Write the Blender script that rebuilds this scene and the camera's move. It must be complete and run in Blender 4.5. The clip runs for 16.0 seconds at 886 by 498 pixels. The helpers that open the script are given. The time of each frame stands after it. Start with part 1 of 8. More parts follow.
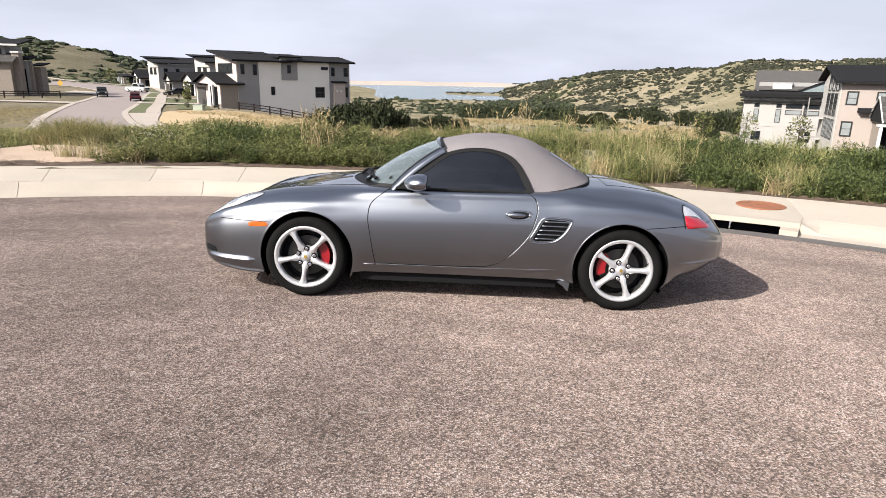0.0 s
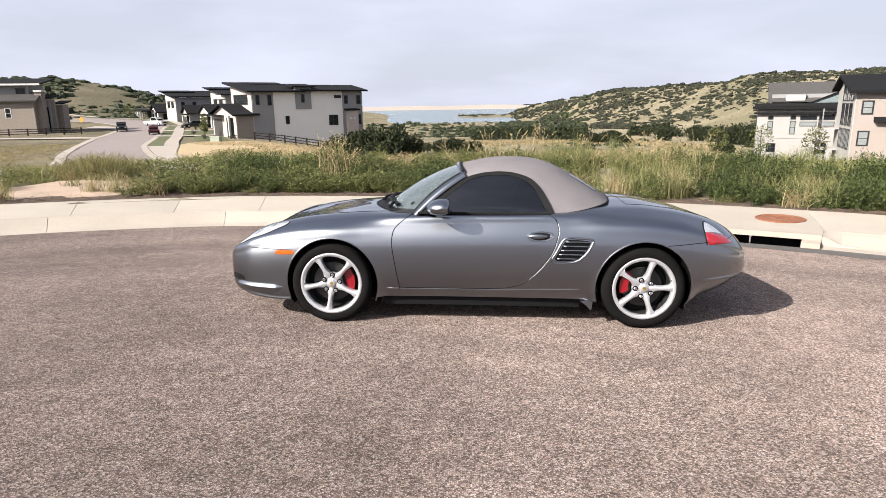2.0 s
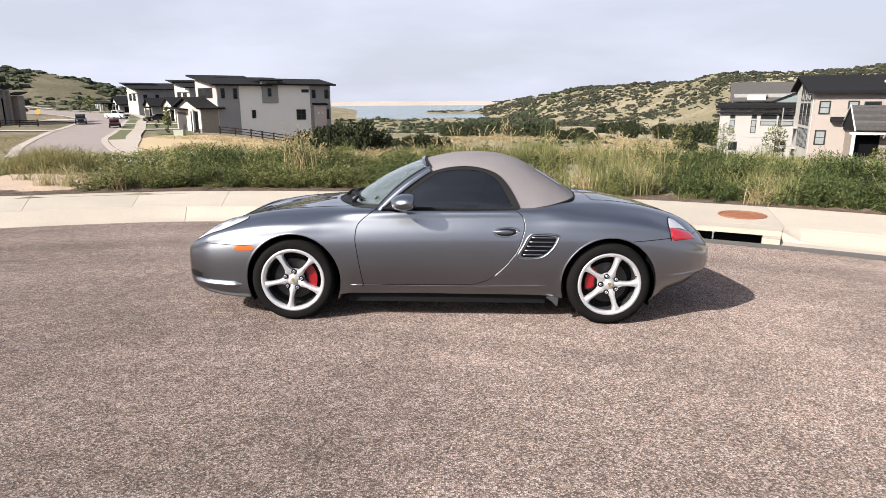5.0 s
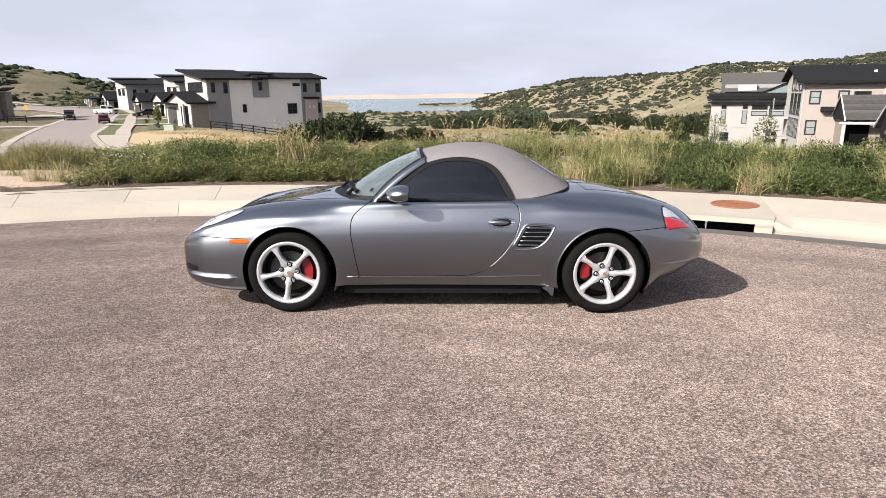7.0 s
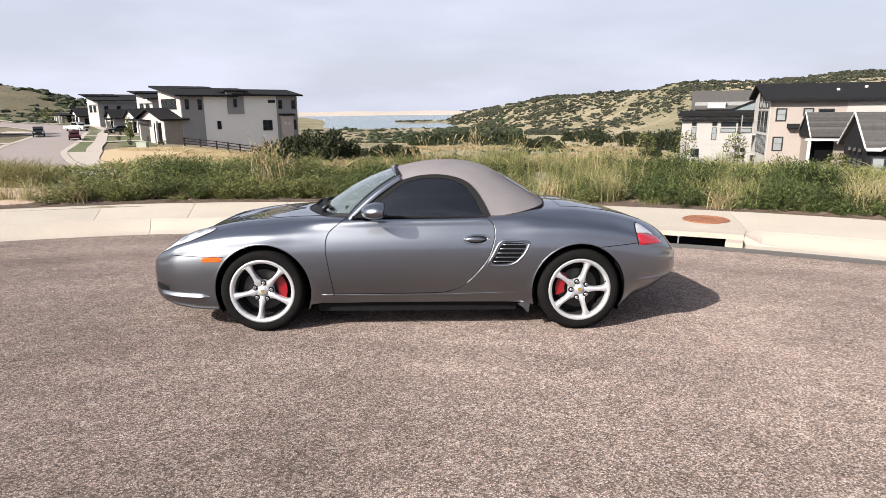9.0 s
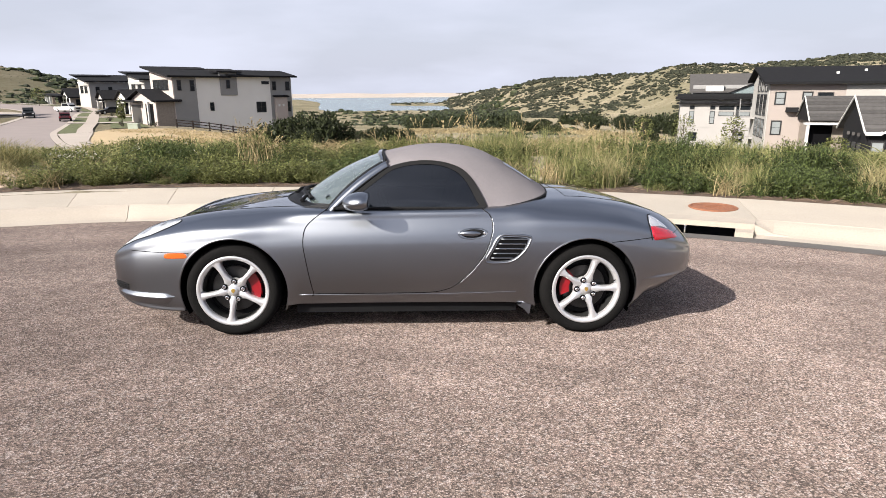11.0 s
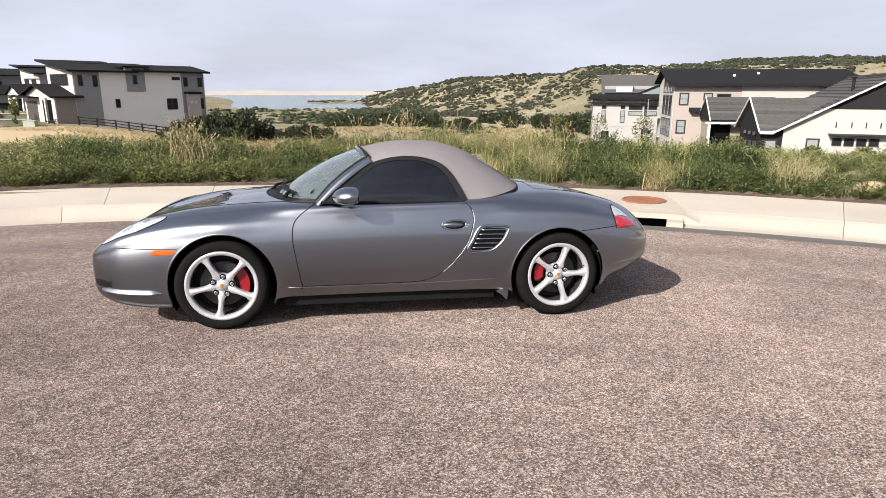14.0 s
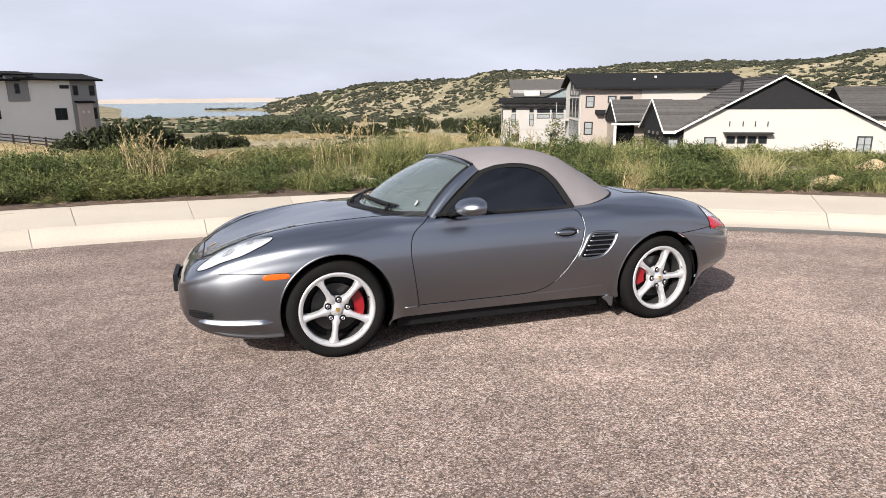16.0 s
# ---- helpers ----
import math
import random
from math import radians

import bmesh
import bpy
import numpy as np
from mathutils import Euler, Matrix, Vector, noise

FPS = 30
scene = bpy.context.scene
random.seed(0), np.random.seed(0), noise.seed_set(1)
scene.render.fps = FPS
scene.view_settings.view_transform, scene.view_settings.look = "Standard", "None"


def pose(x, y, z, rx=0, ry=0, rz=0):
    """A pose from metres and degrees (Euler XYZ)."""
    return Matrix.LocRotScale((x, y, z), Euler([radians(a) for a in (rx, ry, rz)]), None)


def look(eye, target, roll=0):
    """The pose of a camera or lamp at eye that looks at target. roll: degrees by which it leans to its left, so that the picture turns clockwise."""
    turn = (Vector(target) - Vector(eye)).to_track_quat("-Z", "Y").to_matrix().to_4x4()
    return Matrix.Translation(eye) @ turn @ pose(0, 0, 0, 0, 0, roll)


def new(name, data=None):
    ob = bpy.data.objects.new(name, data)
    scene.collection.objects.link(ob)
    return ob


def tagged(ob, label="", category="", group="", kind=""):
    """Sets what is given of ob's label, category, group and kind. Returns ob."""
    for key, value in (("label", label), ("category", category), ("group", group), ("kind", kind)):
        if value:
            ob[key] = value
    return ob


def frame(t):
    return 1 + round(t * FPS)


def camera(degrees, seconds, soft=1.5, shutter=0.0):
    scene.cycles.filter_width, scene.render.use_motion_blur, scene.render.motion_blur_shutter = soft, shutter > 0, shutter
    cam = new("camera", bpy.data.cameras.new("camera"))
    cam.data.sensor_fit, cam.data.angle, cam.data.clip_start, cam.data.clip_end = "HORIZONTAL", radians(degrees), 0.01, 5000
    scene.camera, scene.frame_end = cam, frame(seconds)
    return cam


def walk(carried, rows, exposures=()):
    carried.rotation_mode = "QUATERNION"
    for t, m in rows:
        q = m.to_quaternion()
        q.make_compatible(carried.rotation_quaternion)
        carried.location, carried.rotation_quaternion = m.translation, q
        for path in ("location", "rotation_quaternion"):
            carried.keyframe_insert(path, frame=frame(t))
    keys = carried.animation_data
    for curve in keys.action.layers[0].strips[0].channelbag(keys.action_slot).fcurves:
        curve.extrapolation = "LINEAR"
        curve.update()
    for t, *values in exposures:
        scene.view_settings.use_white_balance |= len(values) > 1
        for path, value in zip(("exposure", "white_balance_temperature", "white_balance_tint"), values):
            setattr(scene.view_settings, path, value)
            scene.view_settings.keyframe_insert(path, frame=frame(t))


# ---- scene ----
cam = camera(71.40, 16.0, soft=0.75)
PATH = [
    (0, (-0.052, -5.353, 1.709), (-0.095, -3.424, 1.183), 1.10),
    (0.5, (-0.050, -5.339, 1.711), (-0.102, -3.407, 1.196), 0.86),
    (1, (-0.069, -5.370, 1.708), (-0.144, -3.433, 1.218), 0.19),
    (1.5, (-0.084, -5.396, 1.725), (-0.173, -3.454, 1.257), -0.53),
    (2, (-0.105, -5.420, 1.733), (-0.200, -3.476, 1.277), -0.91),
    (2.5, (-0.094, -5.426, 1.718), (-0.188, -3.482, 1.259), -0.91),
    (3, (-0.099, -5.407, 1.718), (-0.183, -3.464, 1.250), -0.71),
    (3.5, (-0.111, -5.399, 1.717), (-0.177, -3.457, 1.244), -0.43),
    (4, (-0.092, -5.378, 1.712), (-0.130, -3.435, 1.241), -0.22),
    (4.5, (-0.071, -5.342, 1.714), (-0.079, -3.397, 1.247), -0.06),
    (7, (-0.092, -5.350, 1.698), (-0.066, -3.411, 1.207), -0.69),
    (7.5, (-0.086, -5.338, 1.703), (-0.051, -3.396, 1.224), -0.67),
    (8, (-0.080, -5.325, 1.709), (-0.029, -3.380, 1.246), -0.70),
    (8.5, (-0.072, -5.324, 1.705), (0.004, -3.376, 1.255), -0.62),
    (9, (-0.080, -5.346, 1.704), (0.021, -3.398, 1.263), -0.61),
    (11.5, (-0.021, -4.801, 1.667), (0.101, -2.868, 1.167), -0.26),
    (12, (-0.028, -4.822, 1.663), (0.122, -2.891, 1.165), 0.04),
    (12.5, (-0.029, -4.871, 1.664), (0.159, -2.942, 1.168), 0.29),
    (13, (-0.014, -4.970, 1.672), (0.224, -3.047, 1.177), 0.43),
    (13.5, (-0.134, -5.021, 1.683), (0.163, -3.106, 1.187), 0.39),
    (14, (-0.486, -5.038, 1.680), (-0.121, -3.136, 1.181), 0.15),
    (14.5, (-0.792, -4.917, 1.638), (-0.363, -3.028, 1.137), -0.33),
    (15, (-1.166, -4.780, 1.678), (-0.666, -2.908, 1.183), -0.76),
    (15.5, (-1.527, -4.673, 1.705), (-0.959, -2.819, 1.216), -0.80),
    (16, (-1.797, -4.485, 1.681), (-1.154, -2.654, 1.197), -0.49),
]
walk(cam, [(t, look(eye, aim, roll)) for t, eye, aim, roll in PATH], exposures=[(0, 1.05), (9, 1.00), (16, 0.96)])

# ---- world, sun, exposure ----
SUN_DIR = Vector((-1.18, -0.95, 1.0)).normalized()
sun_el = math.asin(SUN_DIR.z)
sun_az = math.atan2(SUN_DIR.x, SUN_DIR.y)
world = bpy.data.worlds.new("sky")
scene.world = world
world.use_nodes = True
wn, wl = world.node_tree.nodes, world.node_tree.links
sky = wn.new("ShaderNodeTexSky")
sky.sky_type, sky.sun_disc = "NISHITA", False
sky.sun_elevation, sky.sun_rotation = sun_el, sun_az
sky.air_density, sky.dust_density, sky.ozone_density = 1.0, 4.0, 1.5
# thin high cloud: a pale veil with soft streaks
tc = wn.new("ShaderNodeTexCoord")
stretch = wn.new("ShaderNodeMapping")
stretch.inputs["Scale"].default_value = (1.2, 1.2, 5.0)
cloud = wn.new("ShaderNodeTexNoise")
cloud.inputs["Scale"].default_value, cloud.inputs["Detail"].default_value = 2.2, 6
cramp = wn.new("ShaderNodeMapRange")
cramp.inputs["From Min"].default_value, cramp.inputs["From Max"].default_value = 0.40, 0.66
cramp.inputs["To Max"].default_value = 1.0
# the veil thickens towards the horizon and thins overhead
parts = wn.new("ShaderNodeSeparateXYZ")
thin = wn.new("ShaderNodeMapRange")
thin.inputs["From Min"].default_value, thin.inputs["From Max"].default_value = 0.0, 0.75
thin.inputs["To Min"].default_value, thin.inputs["To Max"].default_value = 0.97, 0.52
veiled = wn.new("ShaderNodeMath")
veiled.operation = "MULTIPLY"
veil = wn.new("ShaderNodeMix")
veil.data_type = "RGBA"
veil.inputs["B"].default_value = (8.5, 8.85, 10.5, 1)
back = wn["Background"]
back.inputs["Strength"].default_value = 0.050
wl.new(tc.outputs["Generated"], stretch.inputs["Vector"])
wl.new(stretch.outputs["Vector"], cloud.inputs["Vector"])
wl.new(cloud.outputs["Fac"], cramp.inputs["Value"])
wl.new(tc.outputs["Generated"], parts.inputs[0])
# the streaks part more overhead than near the horizon
breaks = wn.new("ShaderNodeMapRange")
breaks.inputs["From Min"].default_value, breaks.inputs["From Max"].default_value = 0.18, 0.5
breaks.inputs["To Min"].default_value, breaks.inputs["To Max"].default_value = 0.78, 0.45
wl.new(parts.outputs["Z"], breaks.inputs["Value"]), wl.new(breaks.outputs["Result"], cramp.inputs["To Min"])
wl.new(parts.outputs["Z"], thin.inputs["Value"])
wl.new(cramp.outputs["Result"], veiled.inputs[0])
wl.new(thin.outputs["Result"], veiled.inputs[1])
wl.new(veiled.outputs[0], veil.inputs["Factor"])
wl.new(sky.outputs["Color"], veil.inputs["A"])
# haze lit round the sun, behind the camera
toward, halo, spread, gain = wn.new("ShaderNodeVectorMath"), wn.new("ShaderNodeMapRange"), wn.new("ShaderNodeMath"), wn.new("ShaderNodeVectorMath")
toward.operation, spread.operation, gain.operation = "DOT_PRODUCT", "POWER", "SCALE"
toward.inputs[1].default_value = SUN_DIR
halo.inputs["From Min"].default_value, halo.inputs["From Max"].default_value = -0.1, 1.0
spread.inputs[1].default_value = 3.0
lift = wn.new("ShaderNodeMath")
lift.operation = "MULTIPLY_ADD"
lift.inputs[1].default_value, lift.inputs[2].default_value = 1.1, 1.0
wl.new(tc.outputs["Generated"], toward.inputs[0]), wl.new(toward.outputs["Value"], halo.inputs["Value"])
wl.new(halo.outputs["Result"], spread.inputs[0]), wl.new(spread.outputs[0], lift.inputs[0])
wl.new(veil.outputs["Result"], gain.inputs[0]), wl.new(lift.outputs[0], gain.inputs["Scale"])
wl.new(gain.outputs["Vector"], back.inputs["Color"])
sun_data = bpy.data.lights.new("sun", "SUN")
sun_data.energy, sun_data.angle, sun_data.color = 5.5, radians(0.8), (1.0, 0.945, 0.865)
sun = new("sun", sun_data)
sun.matrix_world = look(SUN_DIR * 50, (0, 0, 0))


# ---- materials ----
REFLECT = 0.62      # brings the tones below, chosen for a white of 1, to true reflectances


def surf(name, base, rough=0.7, metal=0.0, var=0.15, scale=3.0, bump=0.0, bscale=60.0, coat=0.0, hue=None, island=0.0, obj=0.0,
         spec=0.5, leaf=0.0, fine=None):
    """A procedural surface: base colour varied at two scales, with fine relief."""
    m = bpy.data.materials.new(name)
    m.use_nodes = True
    n, l = m.node_tree.nodes, m.node_tree.links
    b = n["Principled BSDF"]
    b.inputs["Roughness"].default_value, b.inputs["Metallic"].default_value = rough, metal
    b.inputs["Coat Weight"].default_value, b.inputs["Coat Roughness"].default_value = coat, 0.04
    b.inputs["Specular IOR Level"].default_value = spec
    co = n.new("ShaderNodeTexCoord")
    big, small = n.new("ShaderNodeTexNoise"), n.new("ShaderNodeTexNoise")
    for t, s, d in ((big, scale, 4), (small, fine or scale * 14, 3)):
        t.inputs["Scale"].default_value, t.inputs["Detail"].default_value = s, d
        l.new(co.outputs["Object"], t.inputs["Vector"])
    add = n.new("ShaderNodeMath")
    add.operation = "ADD"
    l.new(big.outputs["Fac"], add.inputs[0]), l.new(small.outputs["Fac"], add.inputs[1])
    last = add.outputs[0]
    for k, kind in ((island, "ShaderNodeNewGeometry"), (obj, "ShaderNodeObjectInfo")):
        if k:
            g, mul = n.new(kind), n.new("ShaderNodeMath")
            mul.operation = "MULTIPLY_ADD"
            mul.inputs[1].default_value = k
            l.new(g.outputs["Random Per Island" if island and kind == "ShaderNodeNewGeometry" else "Random"], mul.inputs[0])
            l.new(last, mul.inputs[2])
            last = mul.outputs[0]
    total = 2 + island + obj
    ramp = n.new("ShaderNodeMapRange")
    ramp.inputs["From Min"].default_value, ramp.inputs["From Max"].default_value = 0.3 * total, 0.7 * total
    l.new(last, ramp.inputs["Value"])
    mix = n.new("ShaderNodeMix")
    mix.data_type = "RGBA"
    k = 1.0 if metal > 0.5 else REFLECT
    c = Vector(base) * k
    dark, light = c * (1 - var), (Vector(hue) * k if hue else c * (1 + var))
    mix.inputs["A"].default_value, mix.inputs["B"].default_value = (*dark, 1), (*light, 1)
    l.new(ramp.outputs["Result"], mix.inputs["Factor"])
    l.new(mix.outputs["Result"], b.inputs["Base Color"])
    if bump:
        t, bp = n.new("ShaderNodeTexNoise"), n.new("ShaderNodeBump")
        t.inputs["Scale"].default_value, t.inputs["Detail"].default_value = bscale, 4
        bp.inputs["Strength"].default_value, bp.inputs["Distance"].default_value = bump, 0.02
        l.new(co.outputs["Object"], t.inputs["Vector"]), l.new(t.outputs["Fac"], bp.inputs["Height"])
        l.new(bp.outputs["Normal"], b.inputs["Normal"])
    if leaf:
        tr, sh = n.new("ShaderNodeBsdfTranslucent"), n.new("ShaderNodeMixShader")
        l.new(mix.outputs["Result"], tr.inputs["Color"])
        sh.inputs[0].default_value = leaf
        l.new(b.outputs[0], sh.inputs[1]), l.new(tr.outputs[0], sh.inputs[2])
        l.new(sh.outputs[0], n["Material Output"].inputs["Surface"])
    return m


def glassy(name, tint, rough=0.02, through_light=0.5, ior=1.6, sky_sheen=0.0):
    """Clear or tinted glazing: a mirror coat over a see-through tint."""
    m = bpy.data.materials.new(name)
    m.use_nodes = True
    n, l = m.node_tree.nodes, m.node_tree.links
    tr, gl, mx, fr = (n.new("ShaderNodeBsdfTransparent"), n.new("ShaderNodeBsdfGlossy"), n.new("ShaderNodeMixShader"),
                      n.new("ShaderNodeFresnel"))
    tr.inputs["Color"].default_value = (*[c * through_light for c in tint], 1)
    gl.inputs["Roughness"].default_value = rough
    gl.inputs["Color"].default_value = (0.95, 0.97, 1, 1)
    fr.inputs["IOR"].default_value = ior
    l.new(fr.outputs[0], mx.inputs[0]), l.new(tr.outputs[0], mx.inputs[1]), l.new(gl.outputs[0], mx.inputs[2])
    # pale diffuse film: puts the sky's reflection on the windscreen into its colour
    film, sheened = n.new("ShaderNodeBsdfDiffuse"), n.new("ShaderNodeMixShader")
    film.inputs["Color"].default_value = (0.50, 0.62, 0.60, 1)
    sheened.inputs[0].default_value = sky_sheen
    l.new(mx.outputs[0], sheened.inputs[1]), l.new(film.outputs[0], sheened.inputs[2])
    l.new(sheened.outputs[0], n["Material Output"].inputs["Surface"])
    return m


def asphalt_mat():
    m = bpy.data.materials.new("asphalt")
    m.use_nodes = True
    n, l = m.node_tree.nodes, m.node_tree.links
    b = n["Principled BSDF"]
    b.inputs["Roughness"].default_value, b.inputs["Diffuse Roughness"].default_value = 0.88, 0.45
    b.inputs["Specular IOR Level"].default_value = 0.06
    co = n.new("ShaderNodeTexCoord")
    vor = n.new("ShaderNodeTexVoronoi")
    vor.inputs["Scale"].default_value = 122
    vor2 = n.new("ShaderNodeTexVoronoi")
    vor2.inputs["Scale"].default_value = 72
    big = n.new("ShaderNodeTexNoise")
    big.inputs["Scale"].default_value, big.inputs["Detail"].default_value = 0.55, 5
    for t in (vor, vor2, big):
        l.new(co.outputs["Object"], t.inputs["Vector"])
    sep = n.new("ShaderNodeSeparateColor")
    l.new(vor.outputs["Color"], sep.inputs[0])
    stones = n.new("ShaderNodeValToRGB")
    e = stones.color_ramp.elements
    e[0].position, e[0].color = 0.0, (0.064, 0.054, 0.048, 1)
    e[1].position, e[1].color = 1.0, (0.365, 0.313, 0.286, 1)
    for p, c in ((0.34, (0.141, 0.110, 0.095, 1)), (0.60, (0.206, 0.159, 0.135, 1)), (0.84, (0.288, 0.223, 0.190, 1))):
        x = e.new(p)
        x.color = c
    l.new(sep.outputs[0], stones.inputs["Fac"])
    sep2 = n.new("ShaderNodeSeparateColor")
    l.new(vor2.outputs["Color"], sep2.inputs[0])
    pick = n.new("ShaderNodeMath")
    pick.operation = "GREATER_THAN"
    pick.inputs[1].default_value = 0.90
    l.new(sep2.outputs[1], pick.inputs[0])
    chips = n.new("ShaderNodeMix")
    chips.data_type = "RGBA"
    chips.inputs["B"].default_value = (0.380, 0.334, 0.312, 1)
    half = n.new("ShaderNodeMath")
    half.operation = "MULTIPLY"
    half.inputs[1].default_value = 0.48
    l.new(pick.outputs[0], half.inputs[0])
    l.new(half.outputs[0], chips.inputs["Factor"]), l.new(stones.outputs["Color"], chips.inputs["A"])
    wear = n.new("ShaderNodeMapRange")
    wear.inputs["From Min"].default_value, wear.inputs["From Max"].default_value = 0.3, 0.7
    wear.inputs["To Min"].default_value, wear.inputs["To Max"].default_value = 0.70, 1.07
    l.new(big.outputs["Fac"], wear.inputs["Value"])
    # mottling a hand wide, and a drift from pinkish to yellowish stone
    mid, tone, tint, hue = n.new("ShaderNodeTexNoise"), n.new("ShaderNodeMapRange"), n.new("ShaderNodeTexNoise"), n.new("ShaderNodeMix")
    mid.inputs["Scale"].default_value, mid.inputs["Detail"].default_value = 9.0, 6
    tone.inputs["From Min"].default_value, tone.inputs["From Max"].default_value = 0.3, 0.7
    tone.inputs["To Min"].default_value, tone.inputs["To Max"].default_value = 0.84, 1.16
    tint.inputs["Scale"].default_value, tint.inputs["Detail"].default_value = 26.0, 3
    hue.data_type = "RGBA"
    hue.inputs["A"].default_value, hue.inputs["B"].default_value = (1.03, 0.965, 1.03, 1), (0.965, 1.01, 0.985, 1)
    l.new(co.outputs["Object"], mid.inputs["Vector"]), l.new(mid.outputs["Fac"], tone.inputs["Value"])
    l.new(co.outputs["Object"], tint.inputs["Vector"]), l.new(tint.outputs["Fac"], hue.inputs["Factor"])
    # faint bands left by the paver, round the circle
    ring, band, pale, swept = n.new("ShaderNodeVectorMath"), n.new("ShaderNodeTexNoise"), n.new("ShaderNodeMapRange"), n.new("ShaderNodeMath")
    ring.operation, swept.operation, band.noise_dimensions = "DISTANCE", "MULTIPLY", "1D"
    ring.inputs[1].default_value = (-1.11, -6.28, 0)
    band.inputs["Scale"].default_value, band.inputs["Detail"].default_value = 1.6, 5
    pale.inputs["From Min"].default_value, pale.inputs["From Max"].default_value = 0.32, 0.68
    pale.inputs["To Min"].default_value, pale.inputs["To Max"].default_value = 0.91, 1.08
    l.new(co.outputs["Object"], ring.inputs[0]), l.new(ring.outputs["Value"], band.inputs["W"]), l.new(band.outputs["Fac"], pale.inputs["Value"])
    l.new(pale.outputs["Result"], swept.inputs[0]), l.new(tone.outputs["Result"], swept.inputs[1])
    worn, dyed = n.new("ShaderNodeMath"), n.new("ShaderNodeVectorMath")
    worn.operation, dyed.operation = "MULTIPLY", "SCALE"
    l.new(wear.outputs["Result"], worn.inputs[0]), l.new(swept.outputs[0], worn.inputs[1])
    l.new(hue.outputs["Result"], dyed.inputs[0]), l.new(worn.outputs[0], dyed.inputs["Scale"])
    mul = n.new("ShaderNodeMix")
    mul.data_type, mul.blend_type = "RGBA", "MULTIPLY"
    mul.inputs["Factor"].default_value = 1
    l.new(chips.outputs["Result"], mul.inputs["A"]), l.new(dyed.outputs["Vector"], mul.inputs["B"])
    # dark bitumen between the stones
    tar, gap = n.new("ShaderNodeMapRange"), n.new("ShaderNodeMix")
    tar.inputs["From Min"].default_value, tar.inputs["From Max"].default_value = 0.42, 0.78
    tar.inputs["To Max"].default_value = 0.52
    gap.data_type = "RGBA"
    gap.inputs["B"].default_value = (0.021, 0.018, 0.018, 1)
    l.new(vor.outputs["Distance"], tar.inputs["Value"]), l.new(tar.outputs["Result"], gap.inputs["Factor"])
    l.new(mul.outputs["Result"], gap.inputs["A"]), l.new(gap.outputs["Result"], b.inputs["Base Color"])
    bp = n.new("ShaderNodeBump")
    bp.inputs["Strength"].default_value, bp.inputs["Distance"].default_value = 0.6, 0.006
    l.new(vor.outputs["Distance"], bp.inputs["Height"])
    l.new(bp.outputs["Normal"], b.inputs["Normal"])
    return m


def land_mat():
    """Dry grassland with greener patches and bare soil, by place."""
    m = bpy.data.materials.new("grassland")
    m.use_nodes = True
    n, l = m.node_tree.nodes, m.node_tree.links
    b = n["Principled BSDF"]
    b.inputs["Roughness"].default_value, b.inputs["Specular IOR Level"].default_value = 0.95, 0.05
    b.inputs["Diffuse Roughness"].default_value = 1.0
    co = n.new("ShaderNodeTexCoord")
    last = None
    for scale, detail, lo, hi, col in ((0.012, 5, 0.48, 0.60, (0.088, 0.086, 0.058, 1)), (0.06, 6, 0.46, 0.62, (0.108, 0.098, 0.067, 1)),
                                       (0.25, 5, 0.50, 0.68, (0.108, 0.094, 0.063, 1)), (0.9, 6, 0.50, 0.66, (0.089, 0.081, 0.049, 1)),
                                       (5.0, 6, 0.42, 0.75, (0.106, 0.087, 0.046, 1))):
        t, r, x = n.new("ShaderNodeTexNoise"), n.new("ShaderNodeMapRange"), n.new("ShaderNodeMix")
        t.inputs["Scale"].default_value, t.inputs["Detail"].default_value = scale, detail
        l.new(co.outputs["Object"], t.inputs["Vector"])
        r.inputs["From Min"].default_value, r.inputs["From Max"].default_value = lo, hi
        r.inputs["To Max"].default_value = 0.8
        l.new(t.outputs["Fac"], r.inputs["Value"])
        x.data_type = "RGBA"
        x.inputs["B"].default_value = col
        if last:
            l.new(last, x.inputs["A"])
        else:
            x.inputs["A"].default_value = (0.196, 0.171, 0.128, 1)
        l.new(r.outputs["Result"], x.inputs["Factor"])
        last = x.outputs["Result"]
    l.new(last, b.inputs["Base Color"])
    t, bp = n.new("ShaderNodeTexNoise"), n.new("ShaderNodeBump")
    t.inputs["Scale"].default_value, t.inputs["Detail"].default_value = 1.5, 8
    bp.inputs["Strength"].default_value, bp.inputs["Distance"].default_value = 0.8, 0.3
    l.new(co.outputs["Object"], t.inputs["Vector"]), l.new(t.outputs["Fac"], bp.inputs["Height"]), l.new(bp.outputs["Normal"], b.inputs["Normal"])
    return m


